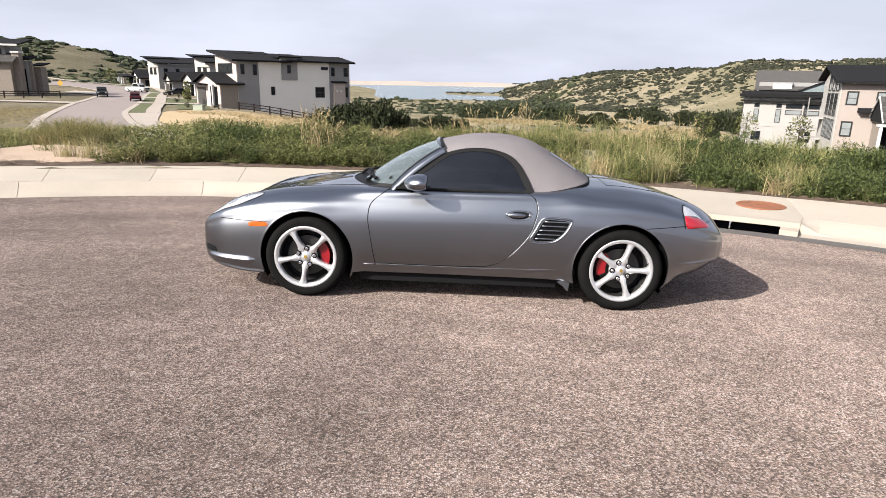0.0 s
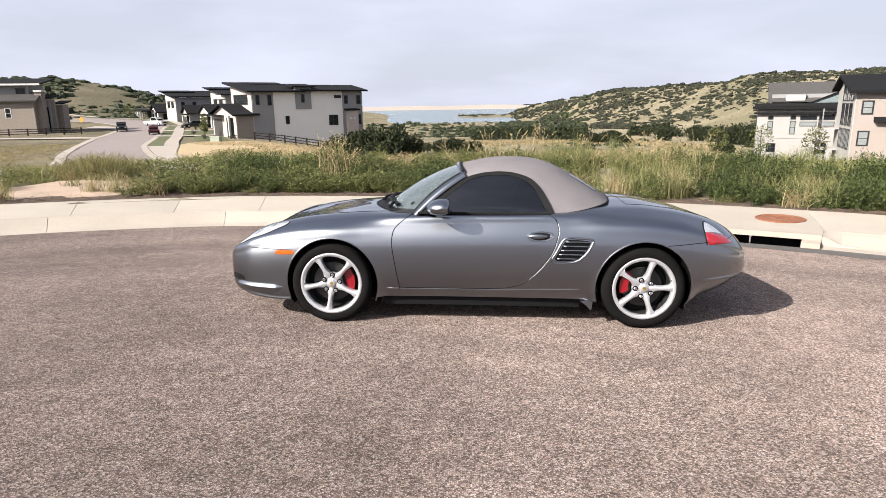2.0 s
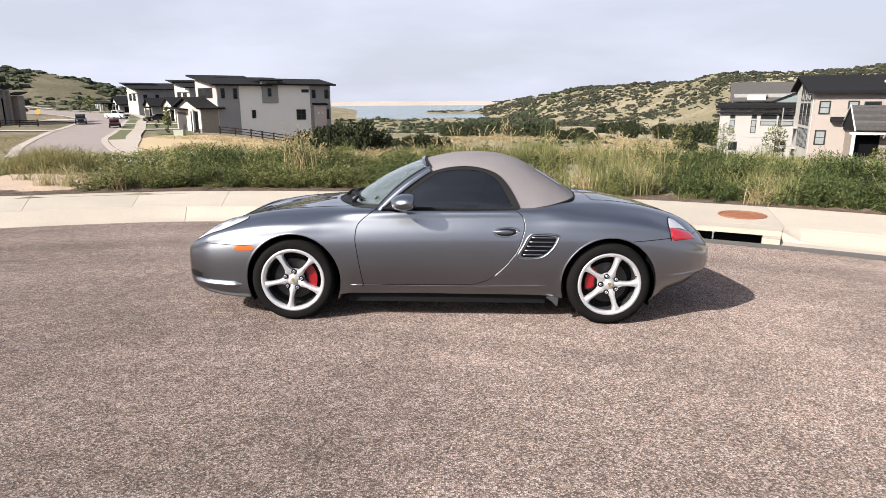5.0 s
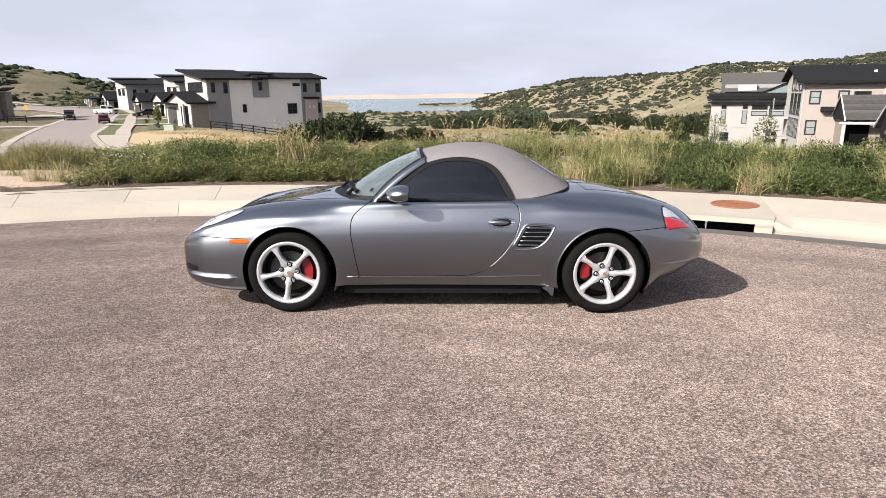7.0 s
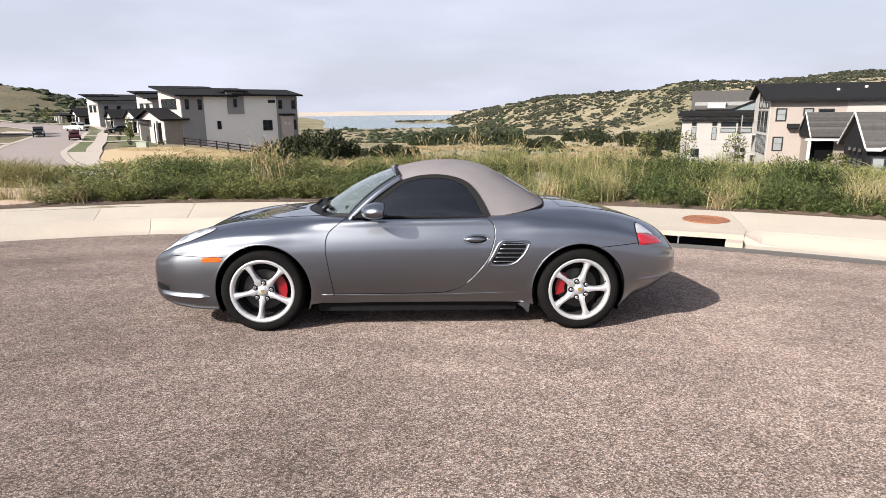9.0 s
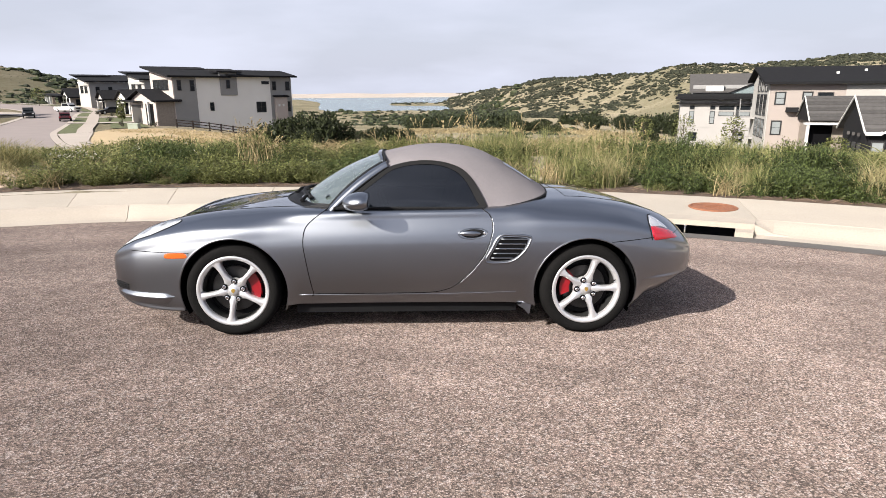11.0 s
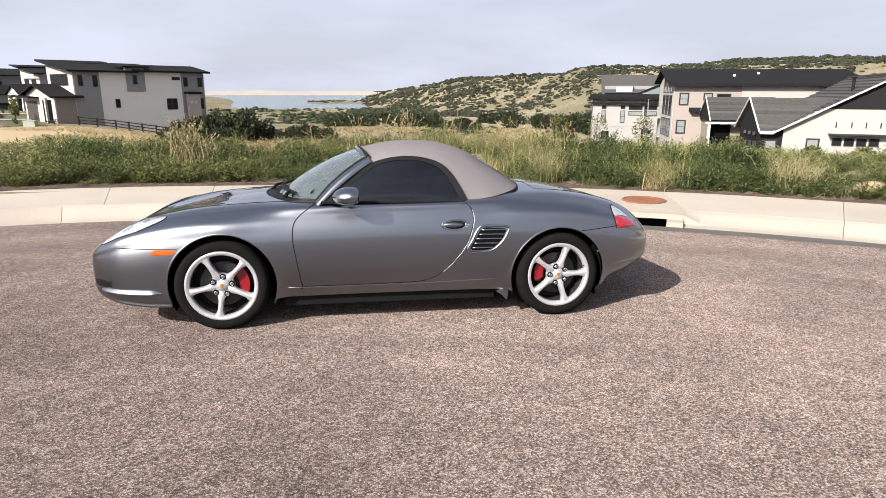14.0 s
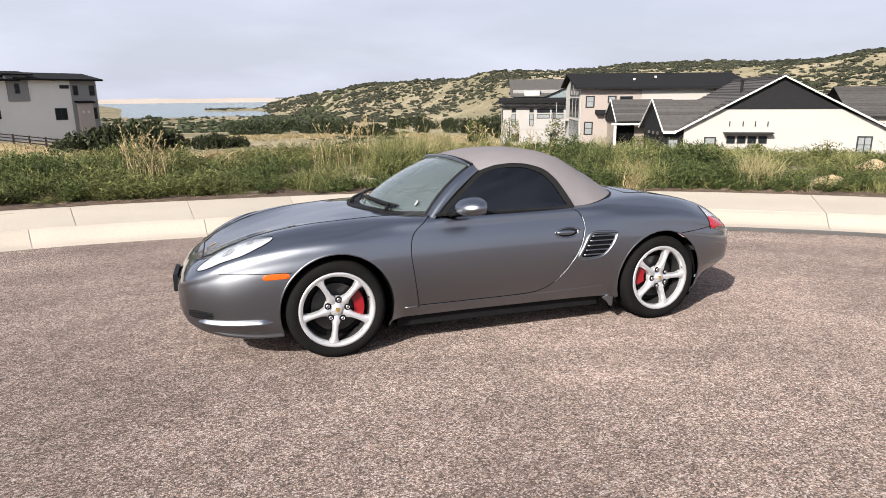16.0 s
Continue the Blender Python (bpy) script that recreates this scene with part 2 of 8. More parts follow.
def paint_mat(name, colour, spread):
    """Metallic lacquer: a soft lobe from the flakes under a clear, sharp coat."""
    m = bpy.data.materials.new(name)
    m.use_nodes = True
    n, l = m.node_tree.nodes, m.node_tree.links
    n.remove(n["Principled BSDF"])
    co, grain, tone = n.new("ShaderNodeTexCoord"), n.new("ShaderNodeTexNoise"), n.new("ShaderNodeMix")
    grain.inputs["Scale"].default_value, grain.inputs["Detail"].default_value = 1400, 2
    tone.data_type = "RGBA"
    tone.inputs["A"].default_value, tone.inputs["B"].default_value = (*[c * 0.8 for c in colour], 1), (*[c * 1.2 for c in colour], 1)
    flakes, coat, fr, mx = n.new("ShaderNodeBsdfGlossy"), n.new("ShaderNodeBsdfGlossy"), n.new("ShaderNodeFresnel"), n.new("ShaderNodeMixShader")
    flakes.distribution = "BECKMANN"
    flakes.inputs["Roughness"].default_value, coat.inputs["Roughness"].default_value = spread, 0.03
    coat.inputs["Color"].default_value = (0.97, 0.98, 1.0, 1)
    fr.inputs["IOR"].default_value = 1.70
    l.new(co.outputs["Object"], grain.inputs["Vector"]), l.new(grain.outputs["Fac"], tone.inputs["Factor"])
    l.new(tone.outputs["Result"], flakes.inputs["Color"]), l.new(fr.outputs[0], mx.inputs[0])
    l.new(flakes.outputs[0], mx.inputs[1]), l.new(coat.outputs[0], mx.inputs[2]), l.new(mx.outputs[0], n["Material Output"].inputs["Surface"])
    return m


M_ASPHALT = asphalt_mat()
M_LAND = land_mat()
M_CONC = surf("concrete", (0.53, 0.47, 0.395), 0.9, var=0.13, scale=1.1, bump=0.25, bscale=160, obj=0.5, fine=40)
M_CONC2 = surf("kerb_concrete", (0.53, 0.465, 0.39), 0.9, var=0.13, scale=1.3, bump=0.3, bscale=160, obj=0.5, fine=40)
# near-black that paints in the shade inside slots, grooves and doorways
M_DARK = surf("void_shade", (0.008, 0.008, 0.009), 0.9, spec=0.03, var=0.3)
M_SOIL = surf("sandy_soil", (0.54, 0.405, 0.30), 0.95, var=0.25, scale=1.5, bump=0.6, bscale=30)
M_MULCH = surf("dead_matter", (0.10, 0.066, 0.045), 0.95, var=0.5, scale=6, bump=0.8, bscale=40)
M_RUST = surf("rusted_iron", (0.30, 0.115, 0.055), 0.8, var=0.35, scale=9, bump=0.4, bscale=60)
M_PAINT = paint_mat("grey_metallic_paint", (0.226, 0.239, 0.260), 0.46)
M_FABRIC = surf("grey_taupe_canvas", (0.228, 0.210, 0.220), 0.93, var=0.08, scale=6, bump=0.15, bscale=900, spec=0.2)
M_RUBBER = surf("black_rubber", (0.013, 0.013, 0.014), 0.7, spec=0.15, var=0.2, scale=8, bump=0.1, bscale=120)
M_BLACK = surf("black_plastic", (0.010, 0.010, 0.011), 0.55, spec=0.12, var=0.2, scale=10)
M_TYRE = surf("tyre_rubber", (0.011, 0.0106, 0.0106), 0.9, spec=0.06, var=0.3, scale=7, bump=0.2, bscale=90)
M_ALLOY = surf("silver_alloy", (0.56, 0.56, 0.575), 0.32, metal=0.65, var=0.05, scale=5, coat=0.5)
M_STEEL = surf("brushed_disc", (0.055, 0.054, 0.053), 0.42, metal=1, var=0.2, scale=14)
M_CHROME = surf("bright_trim", (0.75, 0.75, 0.76), 0.15, metal=1, var=0.03)
M_CALIPER = surf("red_caliper", (0.30, 0.005, 0.012), 0.3, var=0.1, coat=0.7)
M_AMBER = surf("amber_lens", (0.66, 0.12, 0.008), 0.15, var=0.08, scale=40, coat=1)
M_RED = surf("red_lens", (0.46, 0.010, 0.024), 0.12, var=0.1, scale=30, coat=1)
M_CLEARLENS = surf("clear_lens", (0.55, 0.55, 0.57), 0.16, metal=0.55, var=0.12, scale=25, coat=1)
M_REFLECT = surf("lamp_bowl", (0.62, 0.62, 0.64), 0.22, metal=0.85, var=0.15, scale=20)
M_LAMPBED = surf("lamp_inner", (0.64, 0.65, 0.67), 0.40, metal=0.7, var=0.25, scale=18)
M_LEATHER = surf("dark_leather", (0.04, 0.04, 0.042), 0.7, spec=0.2, var=0.2, scale=9, bump=0.2, bscale=200)
M_GOLD = surf("gold_badge", (0.55, 0.36, 0.09), 0.35, metal=0.8, var=0.1)
M_GLASS = glassy("windscreen_glass", (0.74, 0.93, 0.90), through_light=0.9, ior=2.4, sky_sheen=0.09)
M_LENS = glassy("lamp_glass", (0.95, 0.96, 0.97), through_light=1.0, ior=1.45)
M_TINT = glassy("tinted_glass", (0.10, 0.125, 0.125), through_light=0.5, ior=1.72)


# ---- building helpers ----
def link(name, bm, material, parent=None, smooth=False, normals=True):
    me = bpy.data.meshes.new(name)
    if normals:
        bmesh.ops.recalc_face_normals(bm, faces=bm.faces)
    bm.to_mesh(me)
    bm.free()
    me.materials.append(material)
    if smooth:
        me.shade_smooth()
    ob = new(name, me)
    ob.parent = parent
    return ob


def part(name, bm, material, parent, label="", smooth=False, normals=True):
    ob = link(name, bm, material, parent, smooth, normals)
    return tagged(ob, label) if label else ob


def thing(name, label, category, m=None, group=""):
    ob = new(name)
    ob.empty_display_size = 0.2
    if m is not None:
        ob.matrix_world = m
    return tagged(ob, label, category, group)


def raw_mesh(name, verts, faces, material, parent=None, smooth=False):
    """A mesh from numpy arrays; faces of one size."""
    verts, faces = np.ascontiguousarray(verts, dtype=np.float32), np.ascontiguousarray(faces, dtype=np.int32)
    me = bpy.data.meshes.new(name)
    k = faces.shape[1]
    me.vertices.add(len(verts))
    me.vertices.foreach_set("co", verts.ravel())
    me.loops.add(faces.size)
    me.loops.foreach_set("vertex_index", faces.ravel())
    me.polygons.add(len(faces))
    me.polygons.foreach_set("loop_start", np.arange(0, faces.size, k, dtype=np.int32))
    me.update(calc_edges=True)
    me.materials.append(material)
    if smooth:
        me.shade_smooth()
    ob = new(name, me)
    ob.parent = parent
    return ob


def box(bm, x0, x1, y0, y1, z0, z1, bevel=0.0):
    r = bmesh.ops.create_cube(bm, size=1, matrix=Matrix.Translation(((x0 + x1) / 2, (y0 + y1) / 2, (z0 + z1) / 2))
                              @ Matrix.Diagonal((x1 - x0, y1 - y0, z1 - z0, 1)))
    if bevel:
        edges = {e for v in r["verts"] for e in v.link_edges}
        bmesh.ops.bevel(bm, geom=list(edges), offset=bevel, segments=2, affect="EDGES", profile=0.6)
    return bm


def boxed(*a, **k):
    return box(bmesh.new(), *a, **k)


def prism(bm, outline, axis, a, b):
    """An outline in two axes, drawn out along the third from a to b."""
    def at(p, h):
        return {"y": (p[0], h, p[1]), "x": (h, p[0], p[1]), "z": (p[0], p[1], h)}[axis]
    lo, hi = [bm.verts.new(at(p, a)) for p in outline], [bm.verts.new(at(p, b)) for p in outline]
    bm.faces.new(lo), bm.faces.new(hi[::-1])
    for i in range(len(lo)):
        j = (i + 1) % len(lo)
        bm.faces.new((lo[j], lo[i], hi[i], hi[j]))
    return bm


def prismed(*a):
    return prism(bmesh.new(), *a)


def tube(bm, points, radius, sides=6, closed=False, flat=1.0):
    """A round bar along points; radius may be one number or one a point."""
    pts = [Vector(p) for p in points]
    n = len(pts)
    rads = radius if isinstance(radius, (list, tuple)) else [radius] * n
    rings, up = [], Vector((0.13, 0.29, 0.95))
    for i, p in enumerate(pts):
        a, b = pts[(i - 1) % n if closed else max(i - 1, 0)], pts[(i + 1) % n if closed else min(i + 1, n - 1)]
        d = (b - a).normalized()
        s = d.cross(up)
        s = s.normalized() if s.length > 1e-4 else Vector((1, 0, 0))
        u = s.cross(d)
        rings.append([bm.verts.new(p + (s * math.cos(t) + u * math.sin(t) * flat) * rads[i]) for t in
                      (2 * math.pi * k / sides for k in range(sides))])
    for i in range(n if closed else n - 1):
        r, q = rings[i], rings[(i + 1) % n]
        for k in range(sides):
            bm.faces.new((r[k], r[(k + 1) % sides], q[(k + 1) % sides], q[k]))
    if not closed:
        bm.faces.new(rings[0][::-1]), bm.faces.new(rings[-1])
    return bm


def tubed(*a, **k):
    return tube(bmesh.new(), *a, **k)


def lathe(bm, profile, segs=48, m=None):
    """A profile of (radius, along) turned round the y axis."""
    rings = []
    for r, h in profile:
        ring = []
        for k in range(segs):
            t = 2 * math.pi * k / segs
            v = Vector((r * math.cos(t), h, r * math.sin(t)))
            ring.append(bm.verts.new(m @ v if m else v))
        rings.append(ring)
    for a, b in zip(rings, rings[1:]):
        for k in range(segs):
            bm.faces.new((a[k], a[(k + 1) % segs], b[(k + 1) % segs], b[k]))
    return bm


def pchip(xs, ys):
    """A smooth curve through the knots that does not overshoot."""
    xs, ys = np.array(xs, float), np.array(ys, float)
    h, d = np.diff(xs), np.diff(ys) / np.diff(xs)
    m = np.zeros(len(xs))
    m[1:-1] = np.where(d[:-1] * d[1:] > 0, 2 * d[:-1] * d[1:] / np.where(np.abs(d[:-1] + d[1:]) < 1e-9, 1, d[:-1] + d[1:]), 0)
    m[0], m[-1] = d[0], d[-1]

    def f(x):
        x = np.clip(x, xs[0], xs[-1])
        i = np.clip(np.searchsorted(xs, x) - 1, 0, len(h) - 1)
        t = (x - xs[i]) / h[i]
        return (ys[i] * (1 + 2 * t) * (1 - t) ** 2 + h[i] * m[i] * t * (1 - t) ** 2 + ys[i + 1] * t * t * (3 - 2 * t)
                + h[i] * m[i + 1] * t * t * (t - 1))
    return f


def spline(points, steps):
    """Catmull-Rom through points (rows of numbers), steps to a span."""
    p = np.array(points, float)
    p = np.vstack([2 * p[0] - p[1], p, 2 * p[-1] - p[-2]])
    out = []
    for i in range(1, len(p) - 2):
        for t in np.arange(steps) / steps:
            out.append(0.5 * (2 * p[i] + (p[i + 1] - p[i - 1]) * t + (2 * p[i - 1] - 5 * p[i] + 4 * p[i + 1] - p[i + 2]) * t * t
                              + (3 * p[i] - p[i - 1] - 3 * p[i + 1] + p[i + 2]) * t ** 3))
    out.append(p[-2])
    return np.array(out)


def unit(v):
    return v / np.maximum(np.linalg.norm(v, axis=-1, keepdims=True), 1e-9)


def sstep(a, b, v):
    t = np.clip((np.asarray(v, float) - a) / (b - a), 0, 1)
    return t * t * (3 - 2 * t)


# ---- the ground: turning circle, kerb, walk, land ----
g_up = Vector((-0.019, -0.050, 1)).normalized()
g_x = (Vector((1, 0, 0)) - g_up * g_up.x).normalized()
ROAD = Matrix((g_x, g_up.cross(g_x), g_up)).to_4x4()       # road frame to world: the street falls to the kerb
ROAD_N = ROAD.to_3x3().col[2]
CX, CY, R0 = -1.11, -6.28, 10.67
KERB, WALK = 0.60, 2.20


def z_road(x, y):
    return -(ROAD_N[0] * x + ROAD_N[1] * y) / ROAD_N[2]


def flare(theta):
    """How far the edge swings out past the circle on the side of the far street."""
    t = (np.asarray(theta, float) + 180) % 360 - 180
    return 0.30 * sstep(-2, -20, t) * sstep(-85, -62, t)


def arc(theta, r):
    """A place on the turning circle: degrees clockwise from +y, radius."""
    a = radians(theta)
    r = r * (1 + float(flare(theta)) / R0)
    return CX + r * math.sin(a), CY + r * math.cos(a)


def z_edge(theta):
    return z_road(*arc(theta, R0))


def rise(d):
    """Height over the gutter's edge, by the way outwards."""
    return float(np.interp(d, (0, 0.20, 0.30, 0.40, 0.50, 0.6, 2.2, 2.6), (0.0, 0.004, 0.028, 0.075, 0.122, 0.15, 0.183, 0.15)))


def rise_at(d, t):
    """The rolled kerb, drawn up to the upright face of the inlet where it meets it."""
    k = float(sstep(33.4, 31.8, t) if t > 25 else sstep(15.5, 19.7, t)) if 15 < t < 37 and d < KERB else 0.0
    return rise(d) * (1 - k) + float(np.interp(d, (0, 0.20, 0.235, 0.6), (0.0, 0.004, 0.145, 0.15))) * k


def build_road():
    bm = bmesh.new()
    rings = [[bm.verts.new((CX, CY, z_road(CX, CY)))]]
    for r in (1.5, 3, 5, 7, 9, R0 + 0.02):
        rings.append([bm.verts.new((*arc(t, r), z_road(*arc(t, r)))) for t in range(0, 360, 3)])
    n = 120
    for k in range(n):
        bm.faces.new((rings[0][0], rings[1][k], rings[1][(k + 1) % n]))
    for a, b in zip(rings[1:], rings[2:]):
        for k in range(n):
            bm.faces.new((a[k], b[k], b[(k + 1) % n], a[(k + 1) % n]))
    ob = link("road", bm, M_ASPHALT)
    return tagged(ob, "worn grey-brown asphalt turning circle with coarse aggregate", "road", kind="structure")


def arc_piece(t0, t1, d0, d1, drop=0.16, gap=0.0035, lift=0.0, skew0=0.0, skew1=0.0):
    """One cast piece of kerb or walk between two angles and two offsets; the ends may slant by some degrees from front to back."""
    bm = bmesh.new()
    ga = math.degrees(gap / (R0 + d0))
    ts = np.linspace(t0 + ga, t1 - ga, max(3, int(abs(t1 - t0) / 1.2) + 2))
    ds = [d0 + gap, d0 + gap + 0.012] + [d for d in (0.205, 0.24, 0.28, 0.36, 0.42, 0.47, 0.51, 0.55, 0.58) if d0 + 0.03 < d < d1 - 0.03] + [d1 - gap - 0.012, d1 - gap]
    rows = []
    for j, t in enumerate(ts):
        top = []
        for i, d in enumerate(ds):
            end = i in (0, len(ds) - 1) or j in (0, len(ts) - 1)
            q = t + (skew0 * (t1 - t) + skew1 * (t - t0)) / (t1 - t0) * (d - d0) / (d1 - d0)
            x, y = arc(q, R0 + d)
            top.append(bm.verts.new((x, y, z_edge(q) + rise_at(d, q) + lift - (0.004 if end else 0))))
        x0, y0 = arc(t, R0 + ds[0])
        x1, y1 = arc(t + (skew0 * (t1 - t) + skew1 * (t - t0)) / (t1 - t0), R0 + ds[-1])
        lo = [bm.verts.new((x1, y1, z_edge(t) + rise(d1) - drop)), bm.verts.new((x0, y0, z_edge(t) + rise(d0) - drop))]
        rows.append(top + lo)
    for a, b in zip(rows, rows[1:]):
        for k in range(len(a)):
            q = (k + 1) % len(a)
            bm.faces.new((a[k], a[q], b[q], b[k]))
    bm.faces.new(rows[0]), bm.faces.new(rows[-1][::-1])
    return bm


INLET = (20.3, 30.6)


def build_kerb_and_walk():
    walk_top = tagged(new("pavement"), "pale cast concrete walk round the turning circle", "pavement", kind="structure")
    kerb_top = tagged(new("kerb"), "pale rolled concrete kerb and gutter", "kerb", kind="structure")
    joints = [-57.5, -50.0, -42.6, -35.1, -27.75, -20.25, -13.4, -5.95, 1.5, 8.9, 16.3, 31.9, 42.3, 49.8, 57.3, 64.8]
    for a, b in zip(joints, joints[1:]):
        part("slab", arc_piece(a, b, KERB, WALK, skew0=-1.7 if a == 31.9 else 0, skew1=-1.7 if b == 31.9 else 0), M_CONC, walk_top)
    part("far_walk", arc_piece(joints[-1], joints[0] + 360, KERB, WALK), M_CONC, walk_top)
    kj = [-55.9, -42.5, -29.2, -16.1, -5.3, 6.5, INLET[0] - 0.6]
    for a, b in zip(kj, kj[1:]):
        part("kerb_length", arc_piece(a, b, 0, KERB), M_CONC2, kerb_top)
    kj = [INLET[1] + 1.2, 42.3, 53.3, 66.7]
    for a, b in zip(kj, kj[1:]):
        part("kerb_length", arc_piece(a, b, 0, KERB), M_CONC2, kerb_top)
    part("far_kerb", arc_piece(66.7, -55.9 + 360, 0, KERB), M_CONC2, kerb_top)
    strip = bmesh.new()
    rows = [[strip.verts.new((*arc(t, R0 - d), z_road(*arc(t, R0 - d)) + 0.004)) for d in (0.36 + 0.02 * math.sin(t * 1.7), 0.0)] for t in np.arange(14, 80, 1.0)]
    for a, b in zip(rows, rows[1:]):
        strip.faces.new((a[0], a[1], b[1], b[0]))
    tagged(link("road_gutter_strip", strip, surf("dark_sealed_asphalt", (0.13, 0.118, 0.11), 0.85, var=0.2, scale=3, bump=0.4, bscale=90)), "darker sealed asphalt strip along the kerb", "road", kind="structure")
    return walk_top, kerb_top


def build_inlet():
    """The storm drain: a long slot in the kerb under a cast lid, with a steel pin in the middle."""
    t = thing("storm_drain", "concrete kerb inlet with a long dark slot", "storm drain")
    a, b = INLET[0] - 0.6, INLET[1] + 1.2

    def strip(d0, d1, z0, z1, t0=a, t1=b):
        bm = bmesh.new()
        rows = []
        for th in np.linspace(t0, t1, 14):
            rows.append([bm.verts.new((*arc(th, R0 + d), z_edge(th) + z)) for d, z in ((d0, z0), (d1, z0), (d1, z1), (d0, z1))])
        for p, q in zip(rows, rows[1:]):
            for k in range(4):
                bm.faces.new((p[k], p[(k + 1) % 4], q[(k + 1) % 4], q[k]))
        bm.faces.new(rows[0]), bm.faces.new(rows[-1][::-1])
        return bm
    part("lid", strip(0.22, KERB - 0.004, 0.075, 0.15), M_CONC2, t)
    part("sill", strip(0.0, 0.20, -0.14, -0.045), M_CONC2, t)
    part("pit", strip(0.56, 0.60, -0.5, 0.072), M_DARK, t)
    part("pit_floor", strip(0.20, 0.56, -0.5, -0.45), M_DARK, t)
    part("cheek", strip(0.0, KERB - 0.004, -0.14, 0.074, a, INLET[0]), M_CONC2, t)
    part("cheek", strip(0.0, KERB - 0.004, -0.14, 0.074, INLET[1], b), M_CONC2, t)
    x, y = arc(27.2, R0 + 0.26)
    z = z_edge(27.2)
    part("pin", tubed([(x, y, z - 0.06), (x, y, z + 0.085)], 0.014, 8), M_CHROME, t, "bare steel support pin")
    cap = bmesh.new()
    bmesh.ops.create_uvsphere(cap, u_segments=10, v_segments=6, radius=0.026, matrix=Matrix.Translation((x, y - 0.01, z + 0.065)))
    part("pin_head", cap, M_CHROME, t, smooth=True)


def build_manhole():
    th, d = 28.83, 1.29
    x, y = arc(th, R0 + d)
    m = Matrix.Translation((x, y, z_edge(th) + rise(d) + 0.002))
    t = thing("manhole_cover", "round rusted iron manhole cover set in the walk", "manhole cover", m)
    up = Matrix.Rotation(radians(90), 4, "X")
    part("rim", lathe(bmesh.new(), [(0.355, -0.03), (0.355, 0.006), (0.345, 0.012), (0.318, 0.012), (0.312, 0.002), (0.312, -0.03)], 48, up), M_RUST, t)
    part("plate", lathe(bmesh.new(), [(0.309, -0.02), (0.309, 0.004), (0.30, 0.009), (0.25, 0.009), (0.245, 0.004), (0.16, 0.004), (0.155, 0.009), (0.001, 0.009)], 48, up), M_RUST, t)
    bars = bmesh.new()
    for k, w in enumerate((0.10, 0.14, 0.11)):
        box(bars, -w, w, -0.06 + 0.06 * k - 0.012, -0.06 + 0.06 * k + 0.012, 0.008, 0.014)
    part("cast_lettering", bars, M_RUST, t, "worn raised bars of cast letters")


# heights of the land round the street
P_MID = pchip(np.log([10, 13, 20, 40, 60, 80, 110, 160, 250, 400, 700, 1100, 1400, 1800, 2500, 5000]),
              [0.1, 0, -0.7, -2.4, -4.0, -4.6, -5.5, -7.0, -9.9, -13.9, -22.3, -31.5, -37.5, -42, -46, -60])
P_LEFT = pchip(np.log([10, 13, 25, 45, 70, 100, 150, 250, 400, 900, 5000]), [0.1, 0.1, -0.7, -2.2, -2.75, -3.0, -2.2, 0, 3, 4, 0])
P_RIGHT = pchip(np.log([10, 13, 25, 45, 65, 100, 160, 260, 400, 900, 5000]), [0.1, 0, -1.2, -3.6, -5.3, -7.4, -8.6, -7, -3, 2, 0])
E_RIGHT = pchip([2, 4.5, 6.3, 8.7, 10.0, 11.2, 12.2, 13.9, 17.5, 20.5, 21.7, 23.2, 25.5, 29, 33, 36, 42, 47, 50.5, 53, 60, 75], [-1.4, -1.0, -0.55, -0.1, 0.32, 0.72, 0.92, 1.08, 1.13, 1.3, 1.3, 1.72, 1.9, 1.95, 2.1, 2.4, 2.45, 2.25, 2.35, 2.8, 3.2, 1.5])
E_LEFT = pchip([-75, -50, -42, -37, -33, -31, -29.3, -28.1, -26.5, -22, -15], [1.2, 2.6, 2.6, 2.4, 2.2, 1.92, 1.55, 1.3, 0.85, -0.3, -1.5])


